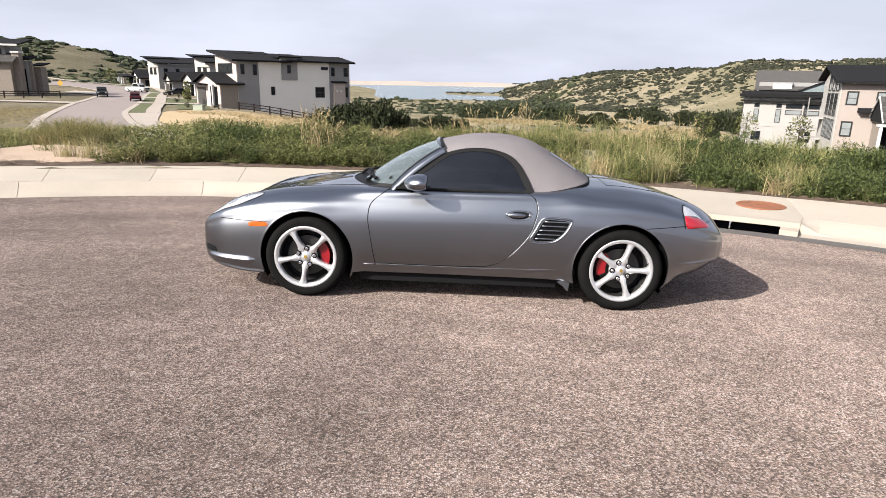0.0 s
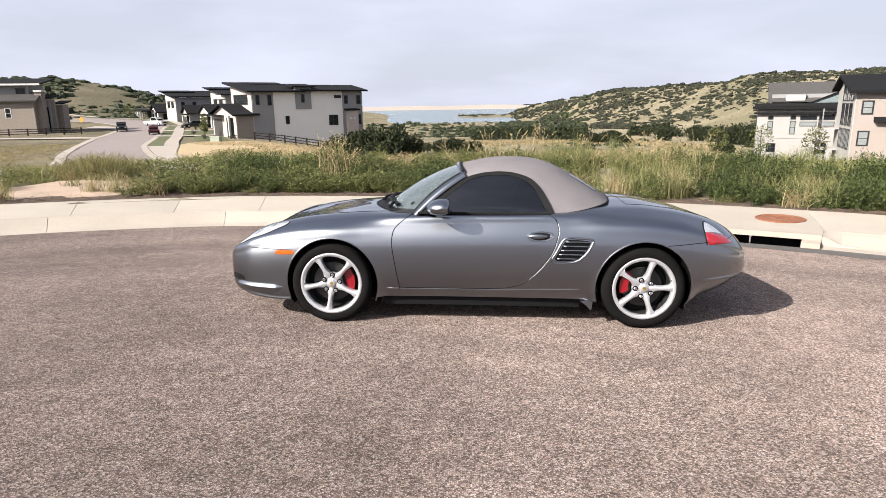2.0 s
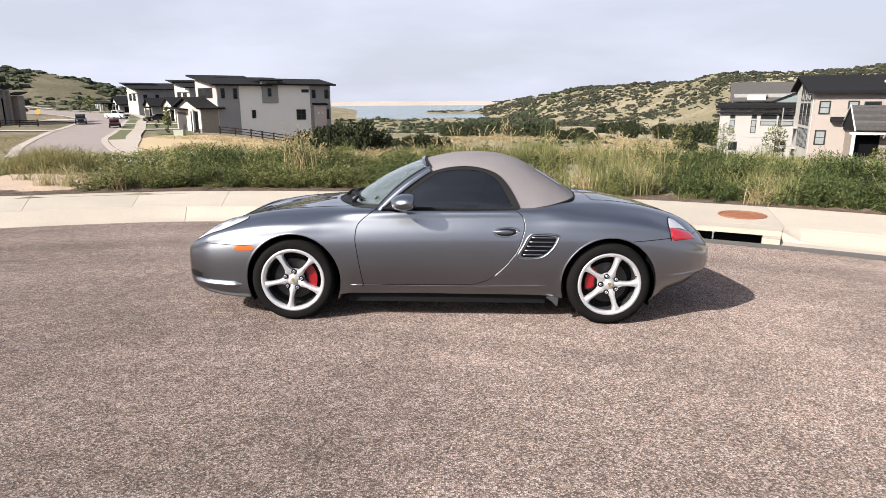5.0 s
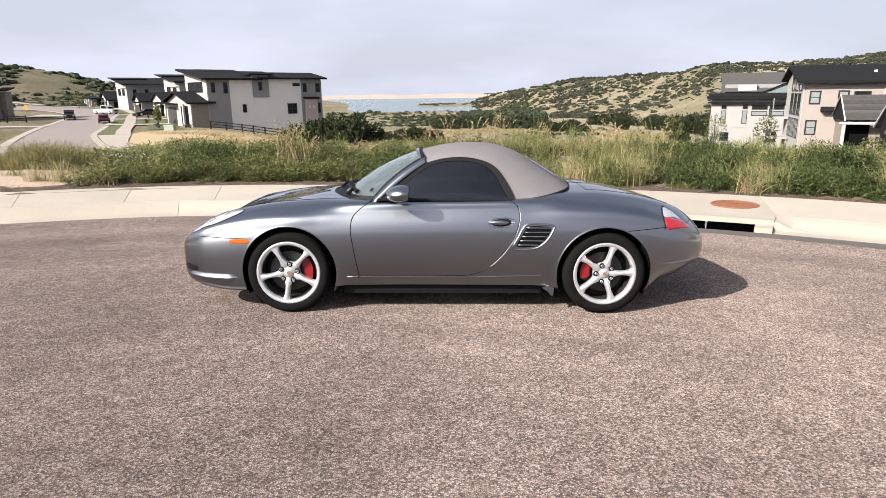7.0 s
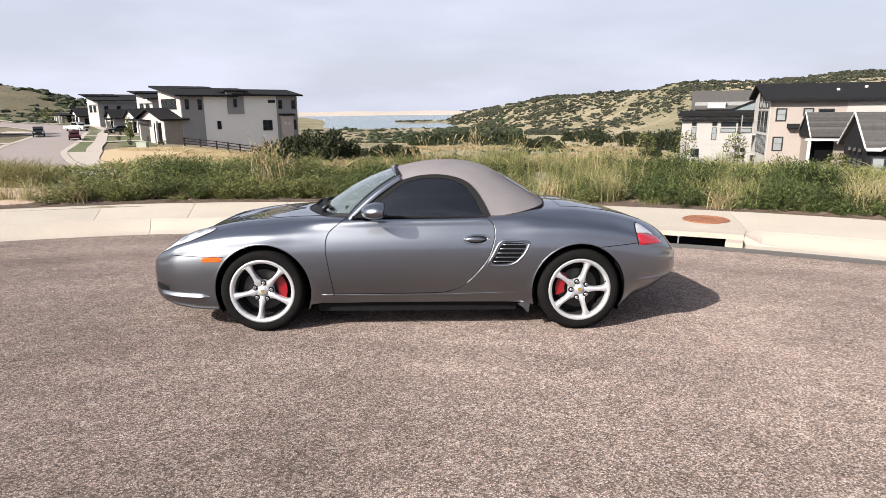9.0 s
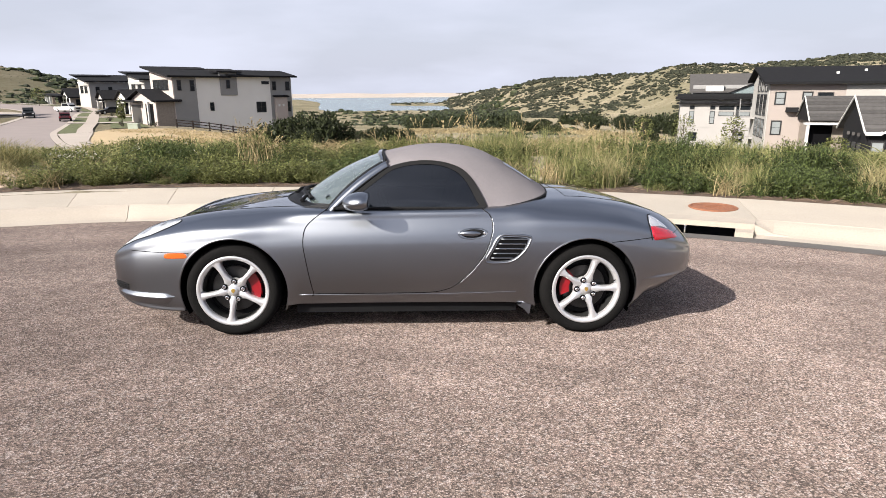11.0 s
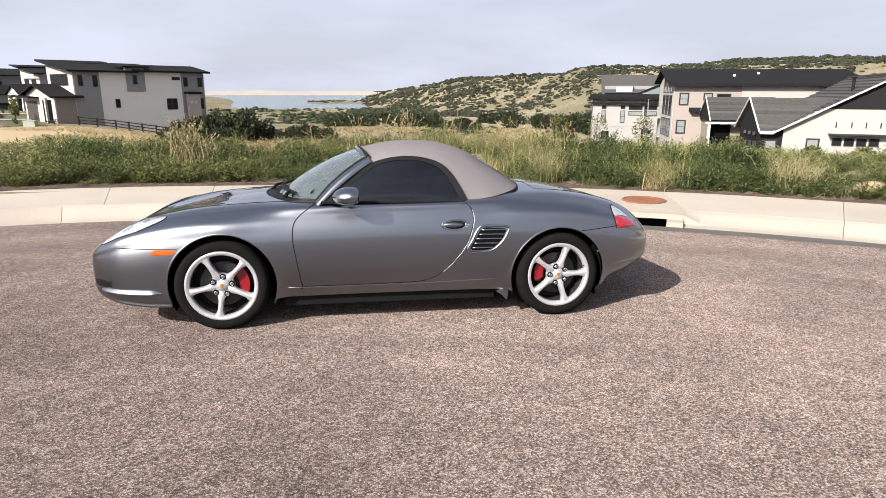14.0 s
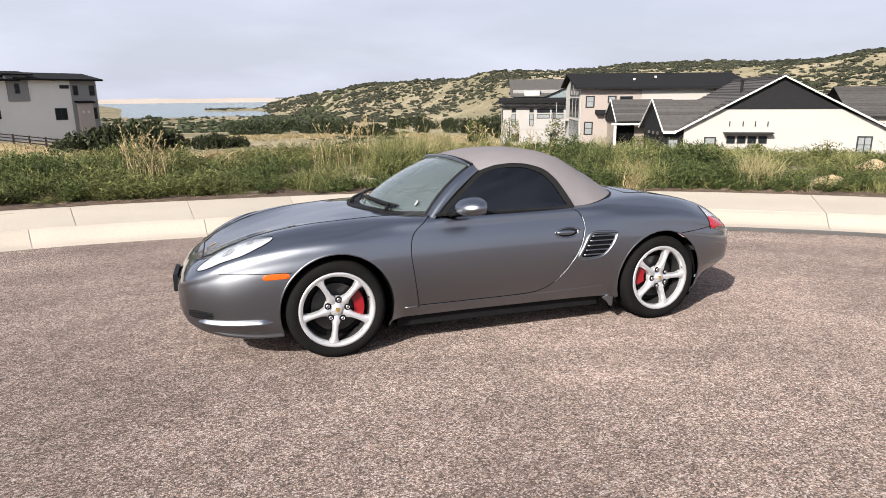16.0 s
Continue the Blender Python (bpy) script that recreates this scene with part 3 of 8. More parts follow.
def land_z(x, y):
    x, y = np.asarray(x, float), np.asarray(y, float)
    r = np.maximum(np.hypot(x, y), 8)
    az = np.degrees(np.arctan2(x, y))
    lr = np.log(r)
    wl_, wr, wb = sstep(-9, -23.5, az), sstep(14, 30, az), sstep(80, 115, np.abs(az))
    z = P_MID(lr) * (1 - wl_) * (1 - wr) + P_LEFT(lr) * wl_ + P_RIGHT(lr) * wr
    far = np.interp(az, (2, 4.5, 7, 10, 16, 24, 60), (2300, 1750, 1250, 900, 700, 520, 430))
    near_foot = np.interp(az, (2, 4.5, 7, 10, 16, 24, 60), (1700, 1000, 600, 380, 340, 240, 190))
    for e, ridge, foot, lo, hi in ((E_RIGHT, far, near_foot, 2, 4.5), (E_LEFT, 330, 190, -15, -19)):
        top = 1.7 + ridge * np.tan(np.radians(e(az)))
        k = sstep(foot, ridge, r) ** 1.15 * sstep(lo, hi, az)
        z = z + (np.maximum(top, z) - z) * k
    lump = 0.5 * np.sin(x * 0.031 + 1.3 * np.sin(y * 0.017)) * np.cos(y * 0.027 + np.sin(x * 0.021)) + 0.3 * np.sin(x * 0.083 + y * 0.061)
    z = z + lump * np.clip((r - 120) / 150, 0, 3.0) * np.where(r > 1200, 0.3, 1)
    z = z + 11.5 * np.exp(-((r - 2000) / 260.0) ** 2) * sstep(-4.2, 0.5, az)     # a low spit in the lake
    z = z + 22 * np.exp(-((r - 2400) / 800.0) ** 2) * sstep(-6.0, -9.5, az) * sstep(-40, -25, az)     # a low headland
    z = z * (1 - wb) + 0.2 * wb
    rho = np.hypot(x - CX, y - CY) - R0
    th = np.degrees(np.arctan2(x - CX, y - CY))
    ex, ey = CX + R0 * np.sin(np.radians(th)), CY + R0 * np.cos(np.radians(th))
    near = z_road(ex, ey) + 0.165
    return near + (z - near) * sstep(2.4, 7.0, rho)


def build_land():
    ths = np.concatenate([np.arange(-70, 70, 0.5), np.arange(70, 290, 5)])
    rho = np.concatenate([[2.0, 2.19], np.geomspace(2.4, 4800, 150)])
    th, rh = np.meshgrid(np.radians(ths), rho)
    x, y = CX + (R0 + rh) * np.sin(th), CY + (R0 + rh) * np.cos(th)
    z = land_z(x, y)
    z[0] -= 0.1
    nr, nt = x.shape
    v = np.stack([x, y, z], -1).reshape(-1, 3)
    i, j = np.meshgrid(np.arange(nr - 1), np.arange(nt), indexing="ij")
    q = (j + 1) % nt
    f = np.stack([i * nt + j, (i + 1) * nt + j, (i + 1) * nt + q, i * nt + q], -1).reshape(-1, 4)
    ob = raw_mesh("ground", v, f[:, ::-1], M_LAND, smooth=True)
    tagged(ob, "dry golden grassland falling to a lake, with hills", "ground", kind="structure")


def build_water():
    m = surf("lake_water", (0.20, 0.27, 0.29), 0.22, var=0.15, scale=0.004, bump=0.15, bscale=0.08)
    bm = bmesh.new()
    rows = [[bm.verts.new((r * math.sin(radians(t)), r * math.cos(radians(t)), -36.0)) for t in range(-40, 41, 4)] for r in (900, 2000, 3500, 4900)]
    for a, b in zip(rows, rows[1:]):
        for k in range(len(a) - 1):
            bm.faces.new((a[k], a[k + 1], b[k + 1], b[k]))
    tagged(link("water", bm, m), "pale blue-green lake under haze", "lake", kind="structure")
    # far shore beyond the water: a pale strip, the haze painted into its colour
    shore = surf("hazy_shore", (0.47, 0.41, 0.36), 0.95, var=0.12, scale=0.003)
    bm = bmesh.new()
    lo = [bm.verts.new((4700 * math.sin(radians(t)), 4700 * math.cos(radians(t)), -40)) for t in np.arange(-40, 41, 1)]
    hi = [bm.verts.new((4850 * math.sin(radians(t)), 4850 * math.cos(radians(t)), -6 + 2.5 * math.sin(t * 0.9))) for t in np.arange(-40, 41, 1)]
    for k in range(len(lo) - 1):
        bm.faces.new((lo[k], lo[k + 1], hi[k + 1], hi[k]))
    tagged(link("backdrop", bm, shore), "pale far shore, the haze put into its colour", "backdrop", kind="structure")


build_road()
build_kerb_and_walk()
build_inlet()
build_manhole()
build_land()
build_water()


# ---- the sports car (road frame, nose towards -x) ----
CAR_X = [-2.17, -2.145, -2.08, -1.98, -1.85, -1.65, -1.40, -1.20, -0.95, -0.70, -0.30, 0.20, 0.60, 0.90, 1.20, 1.45, 1.65, 1.82, 1.95, 2.05, 2.12, 2.15]
c_ym = pchip(CAR_X, [0.16, 0.40, 0.585, 0.690, 0.772, 0.832, 0.868, 0.880, 0.868, 0.862, 0.86, 0.862, 0.868, 0.882, 0.893, 0.885, 0.862, 0.812, 0.728, 0.600, 0.40, 0.12])
c_zc = pchip(CAR_X, [0.44, 0.49, 0.56, 0.615, 0.672, 0.738, 0.802, 0.842, 0.872, 0.875, 0.87, 0.87, 0.885, 0.952, 0.945, 0.912, 0.868, 0.81, 0.742, 0.66, 0.575, 0.50])
c_zf = pchip(CAR_X, [0.43, 0.48, 0.555, 0.615, 0.690, 0.768, 0.815, 0.832, 0.845, 0.853, 0.862, 0.868, 0.880, 0.905, 0.905, 0.885, 0.848, 0.795, 0.725, 0.645, 0.565, 0.49])
c_zs = pchip(CAR_X, [0.42, 0.46, 0.53, 0.585, 0.645, 0.700, 0.740, 0.755, 0.768, 0.778, 0.79, 0.80, 0.805, 0.818, 0.818, 0.795, 0.752, 0.70, 0.645, 0.585, 0.525, 0.47])
c_zm = pchip(CAR_X, [0.40, 0.41, 0.43, 0.44, 0.46, 0.50, 0.52, 0.54, 0.55, 0.56, 0.57, 0.58, 0.58, 0.58, 0.57, 0.56, 0.54, 0.52, 0.50, 0.48, 0.46, 0.45])
c_zb = pchip(CAR_X, [0.36, 0.30, 0.235, 0.195, 0.172, 0.160, 0.17, 0.185, 0.197, 0.197, 0.20, 0.20, 0.20, 0.19, 0.18, 0.19, 0.225, 0.265, 0.31, 0.36, 0.40, 0.43])
c_yr = pchip([-2.17, -1.65, -1.2, -0.95, -0.7, -0.3, 0.4, 0.7, 0.95, 1.2, 1.65, 2.15], [0.7, 0.74, 0.75, 0.80, 0.87, 0.895, 0.895, 0.85, 0.77, 0.73, 0.72, 0.7])


SK = 12


def section(x, steps=12):
    """Half a cross-section of the body, from under the middle round to the top of the middle: rows of y, z."""
    ym, zc, zf, zs, zm, zb, yr = (float(f(x)) for f in (c_ym, c_zc, c_zf, c_zs, c_zm, c_zb, c_yr))
    yf = ym * yr
    tuck = float(max(sstep(1.52, 1.72, x), 0.32 * sstep(-0.86, -0.76, x) * sstep(0.86, 0.76, x)))
    k = [(0, zb), (ym * 0.62, zb), (ym * (0.925 - 0.155 * tuck), zb + 0.006), (ym * (0.965 - 0.095 * tuck), zb + 0.05), (ym * (0.985 - 0.012 * tuck), zb + (zm - zb) * 0.52), (ym, zm),
         (ym * 0.990, zm + (zs - zm) * 0.56), (ym * 0.948, zs), (yf, zf), (yf * 0.62, zf * 0.35 + zc * 0.65 + 0.004), (yf * 0.3, zc + 0.002), (0, zc)]
    return spline(k, steps)


SEC_X = np.linspace(-2.17, 2.15, 434)
SEC = np.array([section(x) for x in SEC_X])


def sec_at(x):
    t = np.clip((x - SEC_X[0]) / (SEC_X[1] - SEC_X[0]), 0, len(SEC_X) - 1.001)
    i = int(t)
    return SEC[i] * (1 - t + i) + SEC[i + 1] * (t - i)


def side_y(x, z):
    """Half width of the body's side at a height."""
    s = sec_at(x)[2 * SK:8 * SK + 2]
    return float(np.interp(z, s[:, 1], s[:, 0]))


def top_z(x, y):
    """Height of the body's upper skin at a half width."""
    s = sec_at(x)[5 * SK + 6:][::-1]
    return float(np.interp(abs(y), s[:, 0], s[:, 1]))


M_BARREL = surf("shaded_barrel", (0.035, 0.035, 0.035), 0.55, metal=0.6, var=0.3, scale=12)
ARCH = ((-1.2, 0.318, 0.362), (1.2, 0.320, 0.366))
DOOR = spline([(-0.57, 0.868), (-0.665, 0.80), (-0.715, 0.74), (-0.728, 0.65), (-0.716, 0.55), (-0.672, 0.296), (-0.65, 0.292), (-0.27, 0.292), (0.10, 0.297), (0.22, 0.315),
               (0.31, 0.36), (0.42, 0.47), (0.50, 0.59), (0.54, 0.72), (0.542, 0.79), (0.52, 0.84), (0.475, 0.872)], 5)


def inside(p, poly):
    x, z = p
    c = False
    for i in range(len(poly)):
        (xa, za), (xb, zb) = poly[i - 1], poly[i]
        if (za > z) != (zb > z) and x < (xb - xa) * (z - za) / (zb - za) + xa:
            c = not c
    return c


def nearest(p, line):
    a, b = line[:-1], line[1:]
    d = b - a
    t = np.clip(((p - a) * d).sum(1) / np.maximum((d * d).sum(1), 1e-9), 0, 1)
    q = a + d * t[:, None]
    e = np.hypot(*(q - p).T)
    i = int(e.argmin())
    return e[i], q[i]


def screen_x(y):
    return -0.865 + 0.26 * (abs(y) / 0.66) ** 2.0


def hood_edge(x):
    """Half width of the bonnet's cut line."""
    return float(np.interp(x, (-1.99, -1.93, -1.8, -1.5, -1.1, -0.75), (0.30, 0.42, 0.47, 0.53, 0.585, 0.60)))


def clip(poly, keep_positive):
    """The part of a polygon of (point, value) on one side of value 0."""
    out = []
    for k in range(len(poly)):
        (p, a), (q, b) = poly[k - 1], poly[k]
        ina, inb = (a >= 0) == keep_positive, (b >= 0) == keep_positive
        if ina != inb:
            t = a / (a - b)
            out.append((p + (q - p) * t, 0.0))
        if inb:
            out.append((q, b))
    return [p for p, _ in out]


def build_body(car):
    xs = np.concatenate([np.linspace(-2.17, -2.0, 18)[:-1], np.linspace(-2.0, 2.0, 262), np.linspace(2.0, 2.15, 14)[1:]])
    grid = np.array([np.column_stack([np.full(len(q), x), q]) for x in xs for q in [sec_at(x)]]).reshape(len(xs), -1, 3)
    # signed distances to the wheel openings and to the door's outline
    f_arch = np.full(grid.shape[:2], 1.0)
    for cx, cz, r in ARCH:
        d = np.hypot(grid[..., 0] - cx, grid[..., 2] - cz) - r
        f_arch = np.where(grid[..., 1] > 0.45, np.minimum(f_arch, d), f_arch)
    f_door = np.full(grid.shape[:2], 1.0)
    ring = np.vstack([DOOR, DOOR[:1]])
    for i, x in enumerate(xs):
        if -0.80 < x < 0.62:
            for j in range(2 * SK, int(8.6 * SK)):
                p = grid[i, j]
                if p[1] > 0.6:
                    e, _ = nearest(p[[0, 2]], ring)
                    f_door[i, j] = -e if inside((p[0], p[2]), DOOR) else e
    names = ("body", "door", "front_bumper", "rear_bumper", "bonnet", "rear_lid")
    for side in (-1, 1):
        bms = {n: bmesh.new() for n in names}
        flip = np.array([1, side, 1])

        def add(key, pts):
            if len(pts) >= 3:
                vs = [bms[key].verts.new(p * flip) for p in pts]
                bms[key].faces.new(vs if side < 0 else vs[::-1])
        for i in range(len(xs) - 1):
            for j in range(grid.shape[1] - 1):
                ids = [(i, j), (i + 1, j), (i + 1, j + 1), (i, j + 1)]
                pts = [grid[a] for a in ids]
                x, y, z = sum(pts) / 4
                fa = [f_arch[a] for a in ids]
                if max(fa) <= 0:
                    continue
                if j < 2.5 * SK and any(abs(x - cx) < r - 0.02 for cx, cz, r in ARCH):
                    continue
                rear = 1.03 - 0.53 * (y / 0.745) ** 2.6
                if j > 7.5 * SK and z > 0.8 and screen_x(y) + 0.03 < x < rear - 0.02 and y < 0.735 - 0.14 * max(0, x - 0.5):
                    continue
                key = "body"
                if x < -1.2 and z < 0.583 + 0.1 * max(0, -1.9 - x) and j < 8.75 * SK:
                    key = "front_bumper"
                elif x > 1.33 and z < 0.655 + 0.09 * (x - 1.35) and j < 9 * SK:
                    key = "rear_bumper"
                elif j > 8.25 * SK and -1.98 < x < -0.72 and y < hood_edge(x):
                    key = "bonnet"
                elif j > 8.25 * SK and 1.12 < x < 1.80 and y < 0.50:
                    key = "rear_lid"
                if min(fa) < 0:
                    add(key, clip(list(zip(pts, fa)), True))
                    continue
                fd = [f_door[a] for a in ids]
                if max(fd) <= 0:
                    add("door", pts)
                elif min(fd) < 0:
                    add("door", clip(list(zip(pts, fd)), False))
                    add(key, clip(list(zip(pts, fd)), True))
                else:
                    add(key, pts)
        for n in names:
            bm = bms[n]
            if n != "door" and side == 1:
                ob = [o for o in car.children if o.name.split(".")[0] == n][0]
                bm.from_mesh(ob.data)
            bmesh.ops.remove_doubles(bm, verts=bm.verts, dist=0.0003)
            bmesh.ops.dissolve_degenerate(bm, edges=bm.edges, dist=0.0004)
            if n != "door" and side == 1:
                bm.to_mesh(ob.data)
                bm.free()
                ob.data.shade_smooth()
            else:
                part(n, bm, M_PAINT, car, smooth=True, normals=False)


def on_side(x, z, side=-1, off=0.0):
    return Vector((x, side * (side_y(x, z) + off), z))


def side_patch(outline, side, off, rings=5, bulge=0.0):
    """A plate on the body's side, inside a star-shaped outline of x, z."""
    pts = np.array(outline, float)
    c = pts.mean(0)
    bm = bmesh.new()
    loops = []
    for k in range(rings, 0, -1):
        f = k / rings
        loops.append([bm.verts.new(on_side(*(c + (p - c) * f), side, off + bulge * (1 - f * f) - (0.006 if k == rings else 0))) for p in pts])
    mid = bm.verts.new(on_side(*c, side, off + bulge))
    n = len(pts)
    for a, b in zip(loops, loops[1:]):
        for k in range(n):
            bm.faces.new((a[k], a[(k + 1) % n], b[(k + 1) % n], b[k]))
    for k in range(n):
        bm.faces.new((loops[-1][k], loops[-1][(k + 1) % n], mid))
    return bm


def rounded(poly, steps=5):
    """A closed smooth outline through corners."""
    p = [tuple(q) for q in poly]
    return spline([p[-1], *p, p[0], p[1]], steps)[steps:-steps - 1][:len(p) * steps]


def build_trim(car):
    for s in (-1, 1):
        line = [on_side(x, z, s, -0.0015) for x, z in DOOR]
        seam = part("shut_line", tubed(line, 0.0042, 5), M_BLACK, car)
        edge = [on_side(x + 0.007, z - 0.002, s, -0.001) for x, z in DOOR[50:]]
        part("door_edge", tubed(edge, 0.0035, 6), M_PAINT, car, smooth=True)
        part("sill_line", tubed([on_side(x, 0.284 + 0.03 * max(0, x - 0.2), s, 0.0) for x in np.linspace(-0.77, 0.72, 30)], 0.003, 6), M_PAINT, car, smooth=True)
        for k, (cx, cz, r) in enumerate(ARCH):
            rim = [on_side(cx + r * math.cos(a), cz + r * math.sin(a), s, -0.006) for a in np.linspace(-0.42, math.pi + 0.35, 60)]
            part("arch_lip", tubed(rim, 0.0075, 8), M_PAINT, car, smooth=True)
            bm = bmesh.new()
            angs = np.linspace(-0.5, math.pi + 0.5, 40)
            rows = [[bm.verts.new((cx + (r + 0.004) * math.cos(a), s * y, cz + (r + 0.004) * math.sin(a))) for a in angs] for y in (0.45, 0.62, 0.79 + 0.02 * k)]
            for a, b in zip(rows, rows[1:]):
                for q in range(len(a) - 1):
                    bm.faces.new((a[q], a[q + 1], b[q + 1], b[q]))
            bm.faces.new(rows[0])
            part("wheel_well", bm, M_BLACK, car)
        # flank intake: black mouth, five slats, bright frame
        mouth = rounded([(0.500, 0.521), (0.538, 0.606), (0.592, 0.696), (0.69, 0.704), (0.792, 0.696), (0.800, 0.668), (0.760, 0.592), (0.69, 0.529), (0.60, 0.512)], 4)
        vent = part("side_vent", side_patch(mouth, s, 0.0015), M_DARK, car, "black side air intake")
        part("frame", tubed([on_side(x, z, s, 0.003) for x, z in mouth], 0.0085, 8, closed=True), M_PAINT, vent, smooth=True)
        for k in range(5):
            z = 0.542 + 0.0325 * k
            xa = float(np.interp(z, (0.52, 0.60, 0.69), (0.527, 0.560, 0.610)))
            xb = float(np.interp(z, (0.52, 0.55, 0.60, 0.68), (0.65, 0.70, 0.752, 0.785)))
            part("slat", tubed([on_side(x, z + 0.004 + 0.004 * (x - xa), s, 0.004) for x in np.linspace(xa, xb, 8)], 0.0058, 6), M_PAINT, vent, smooth=True)
        # handle
        oval = [(0.41 + 0.098 * math.cos(a) * (1 + 0.08 * math.sin(a)), 0.712 + 0.036 * math.sin(a) + 0.05 * 0.098 * math.cos(a)) for a in np.linspace(0, 2 * math.pi, 28, endpoint=False)]
        dish = part("door_handle", side_patch(oval, s, 0.0015, 4), M_BLACK, car)
        part("handle_rim", tubed([on_side(x, z, s, 0.002) for x, z in oval], 0.0035, 6, closed=True), M_PAINT, dish, smooth=True)
        grip = bmesh.new()
        bmesh.ops.create_uvsphere(grip, u_segments=20, v_segments=12, radius=1, matrix=Matrix.Translation(on_side(0.39, 0.714, s, 0.010)) @ Matrix.Diagonal((0.072, 0.015, 0.019, 1)))
        part("grip", grip, M_PAINT, dish, smooth=True)
        lock = bmesh.new()
        bmesh.ops.create_uvsphere(lock, u_segments=12, v_segments=8, radius=0.011, matrix=Matrix.Translation(on_side(0.488, 0.716, s, 0.004)))
        part("lock", lock, M_CHROME, dish, smooth=True)
        # lamps
        amber = rounded([(-1.655, 0.541), (-1.65, 0.578), (-1.56, 0.584), (-1.490, 0.585), (-1.478, 0.549), (-1.56, 0.541)], 4)
        part("side_marker", side_patch(amber, s, 0.003, 3), M_AMBER, car, "amber side marker lamp")
        tail = part("tail_lamp", side_patch(rounded([(1.665, 0.668), (1.648, 0.755), (1.74, 0.742), (1.83, 0.715), (1.875, 0.672), (1.80, 0.668), (1.73, 0.664)], 5), s, 0.004, 6, 0.006), M_RED, car, "red tail lamp")
        part("clear_lens", side_patch(rounded([(1.648, 0.758), (1.668, 0.808), (1.69, 0.814), (1.745, 0.785), (1.808, 0.728), (1.74, 0.746)], 5), s, 0.004, 6, 0.006), M_CLEARLENS, tail, "clear upper lens")
        part("lamp_seal", tubed([on_side(x, z, s, 0.001) for x, z in spline([(1.655, 0.665), (1.640, 0.75), (1.662, 0.812), (1.695, 0.82)], 6)], 0.004, 5), M_BLACK, tail)
        lamp_top = [(-1.565, 0.675), (-1.64, 0.61), (-1.76, 0.55), (-1.89, 0.51), (-1.985, 0.515), (-2.02, 0.565), (-1.975, 0.640), (-1.88, 0.705), (-1.74, 0.750), (-1.60, 0.725)]
        build_headlamp(car, rounded(lamp_top, 4), s)
        # panel lines
        part("bumper_line", tubed([on_side(x, 0.583 + 0.1 * max(0, -1.9 - x), s, -0.001) for x in np.linspace(-1.89, -1.475, 16)], 0.0028, 5), M_BLACK, car)
        part("bumper_line", tubed([on_side(x, 0.655 + 0.09 * (x - 1.35), s, -0.001) for x in np.linspace(1.36, 1.95, 26)], 0.0032, 5), M_BLACK, car)
        part("bonnet_line", tubed([(x, s * hood_edge(x), top_z(x, hood_edge(x)) - 0.001) for x in np.linspace(-1.99, -0.74, 40)], [0.0055] * 12 + [0.0035] * 28, 5), M_BLACK, car)
        part("lid_line", tubed([(1.12, s * y, top_z(1.12, y) - 0.001) for y in np.linspace(0, 0.5, 14)] + [(x, s * 0.5, top_z(x, 0.5) - 0.001) for x in np.linspace(1.14, 1.78, 20)], 0.0035, 5), M_BLACK, car)
        # chin lip, intakes and rear apron crease
        lip = bmesh.new()
        rows = []
        for x in np.linspace(-1.60, -2.03, 24):
            k = min(1, (-1.60 - x) / 0.06) * min(1, (x + 2.05) / 0.05)
            z0 = 0.276 + 0.015 * (x + 1.7)
            rows.append([lip.verts.new(on_side(x, z0 + dz * max(k, 0.1), s, o * k)) for dz, o in ((0.022, 0.0), (0.006, 0.020), (-0.004, 0.026), (-0.018, 0.022), (-0.055, 0.0))])
        for a, b in zip(rows, rows[1:]):
            for k in range(4):
                lip.faces.new((a[k], a[k + 1], b[k + 1], b[k]))
        part("chin_lip", lip, M_PAINT, car, smooth=True)
        lip = bmesh.new()
        rows = []
        for x in np.linspace(1.60, 2.09, 26):
            k = min(1, (x - 1.60) / 0.12) * min(1, (2.10 - x) / 0.05)
            z0 = 0.385 + 0.07 * (x - 1.6)
            rows.append([lip.verts.new(on_side(x, z0 + dz, s, o * k + 0.0005)) for dz, o in ((0.016, 0.0), (0.006, 0.006), (0.0, 0.009), (-0.005, 0.005), (-0.012, 0.0))])
        for a, b in zip(rows, rows[1:]):
            for k in range(4):
                lip.faces.new((a[k], a[k + 1], b[k + 1], b[k]))
        part("rear_lip", lip, M_PAINT, car, smooth=True)
        mouth2 = rounded([(-2.095, 0.30), (-2.09, 0.345), (-2.03, 0.355), (-1.95, 0.345), (-1.93, 0.31), (-1.97, 0.295), (-2.04, 0.29)], 4)
        grille = part("front_intake", side_patch(mouth2, s, 0.002, 4), M_BLACK, car, "black front air intake")
        for z in (0.307, 0.322, 0.337):
            part("slat", tubed([on_side(x, z, s, 0.006) for x in np.linspace(-2.085, -1.94, 8)], 0.003, 5), M_BLACK, grille)
        # stone guard ahead of the rear wheel
        flap = bmesh.new()
        prism(flap, [(0.735, 0.200), (0.79, 0.215), (0.828, 0.262), (0.838, 0.25), (0.826, 0.138), (0.816, 0.130), (0.785, 0.168)], "y", s * (side_y(0.75, 0.26) - 0.035), s * (side_y(0.75, 0.26) - 0.008))
        part("stone_guard", flap, M_PAINT, car)
        # mirror
        mir = bmesh.new()
        bmesh.ops.create_uvsphere(mir, u_segments=24, v_segments=16, radius=1, matrix=Matrix.Translation((-0.345, s * 0.945, 0.940)) @ Matrix.Rotation(radians(-s * 12), 4, "Z") @ Matrix.Rotation(radians(-8), 4, "Y") @ Matrix.Diagonal((0.108, 0.130, 0.060, 1)))
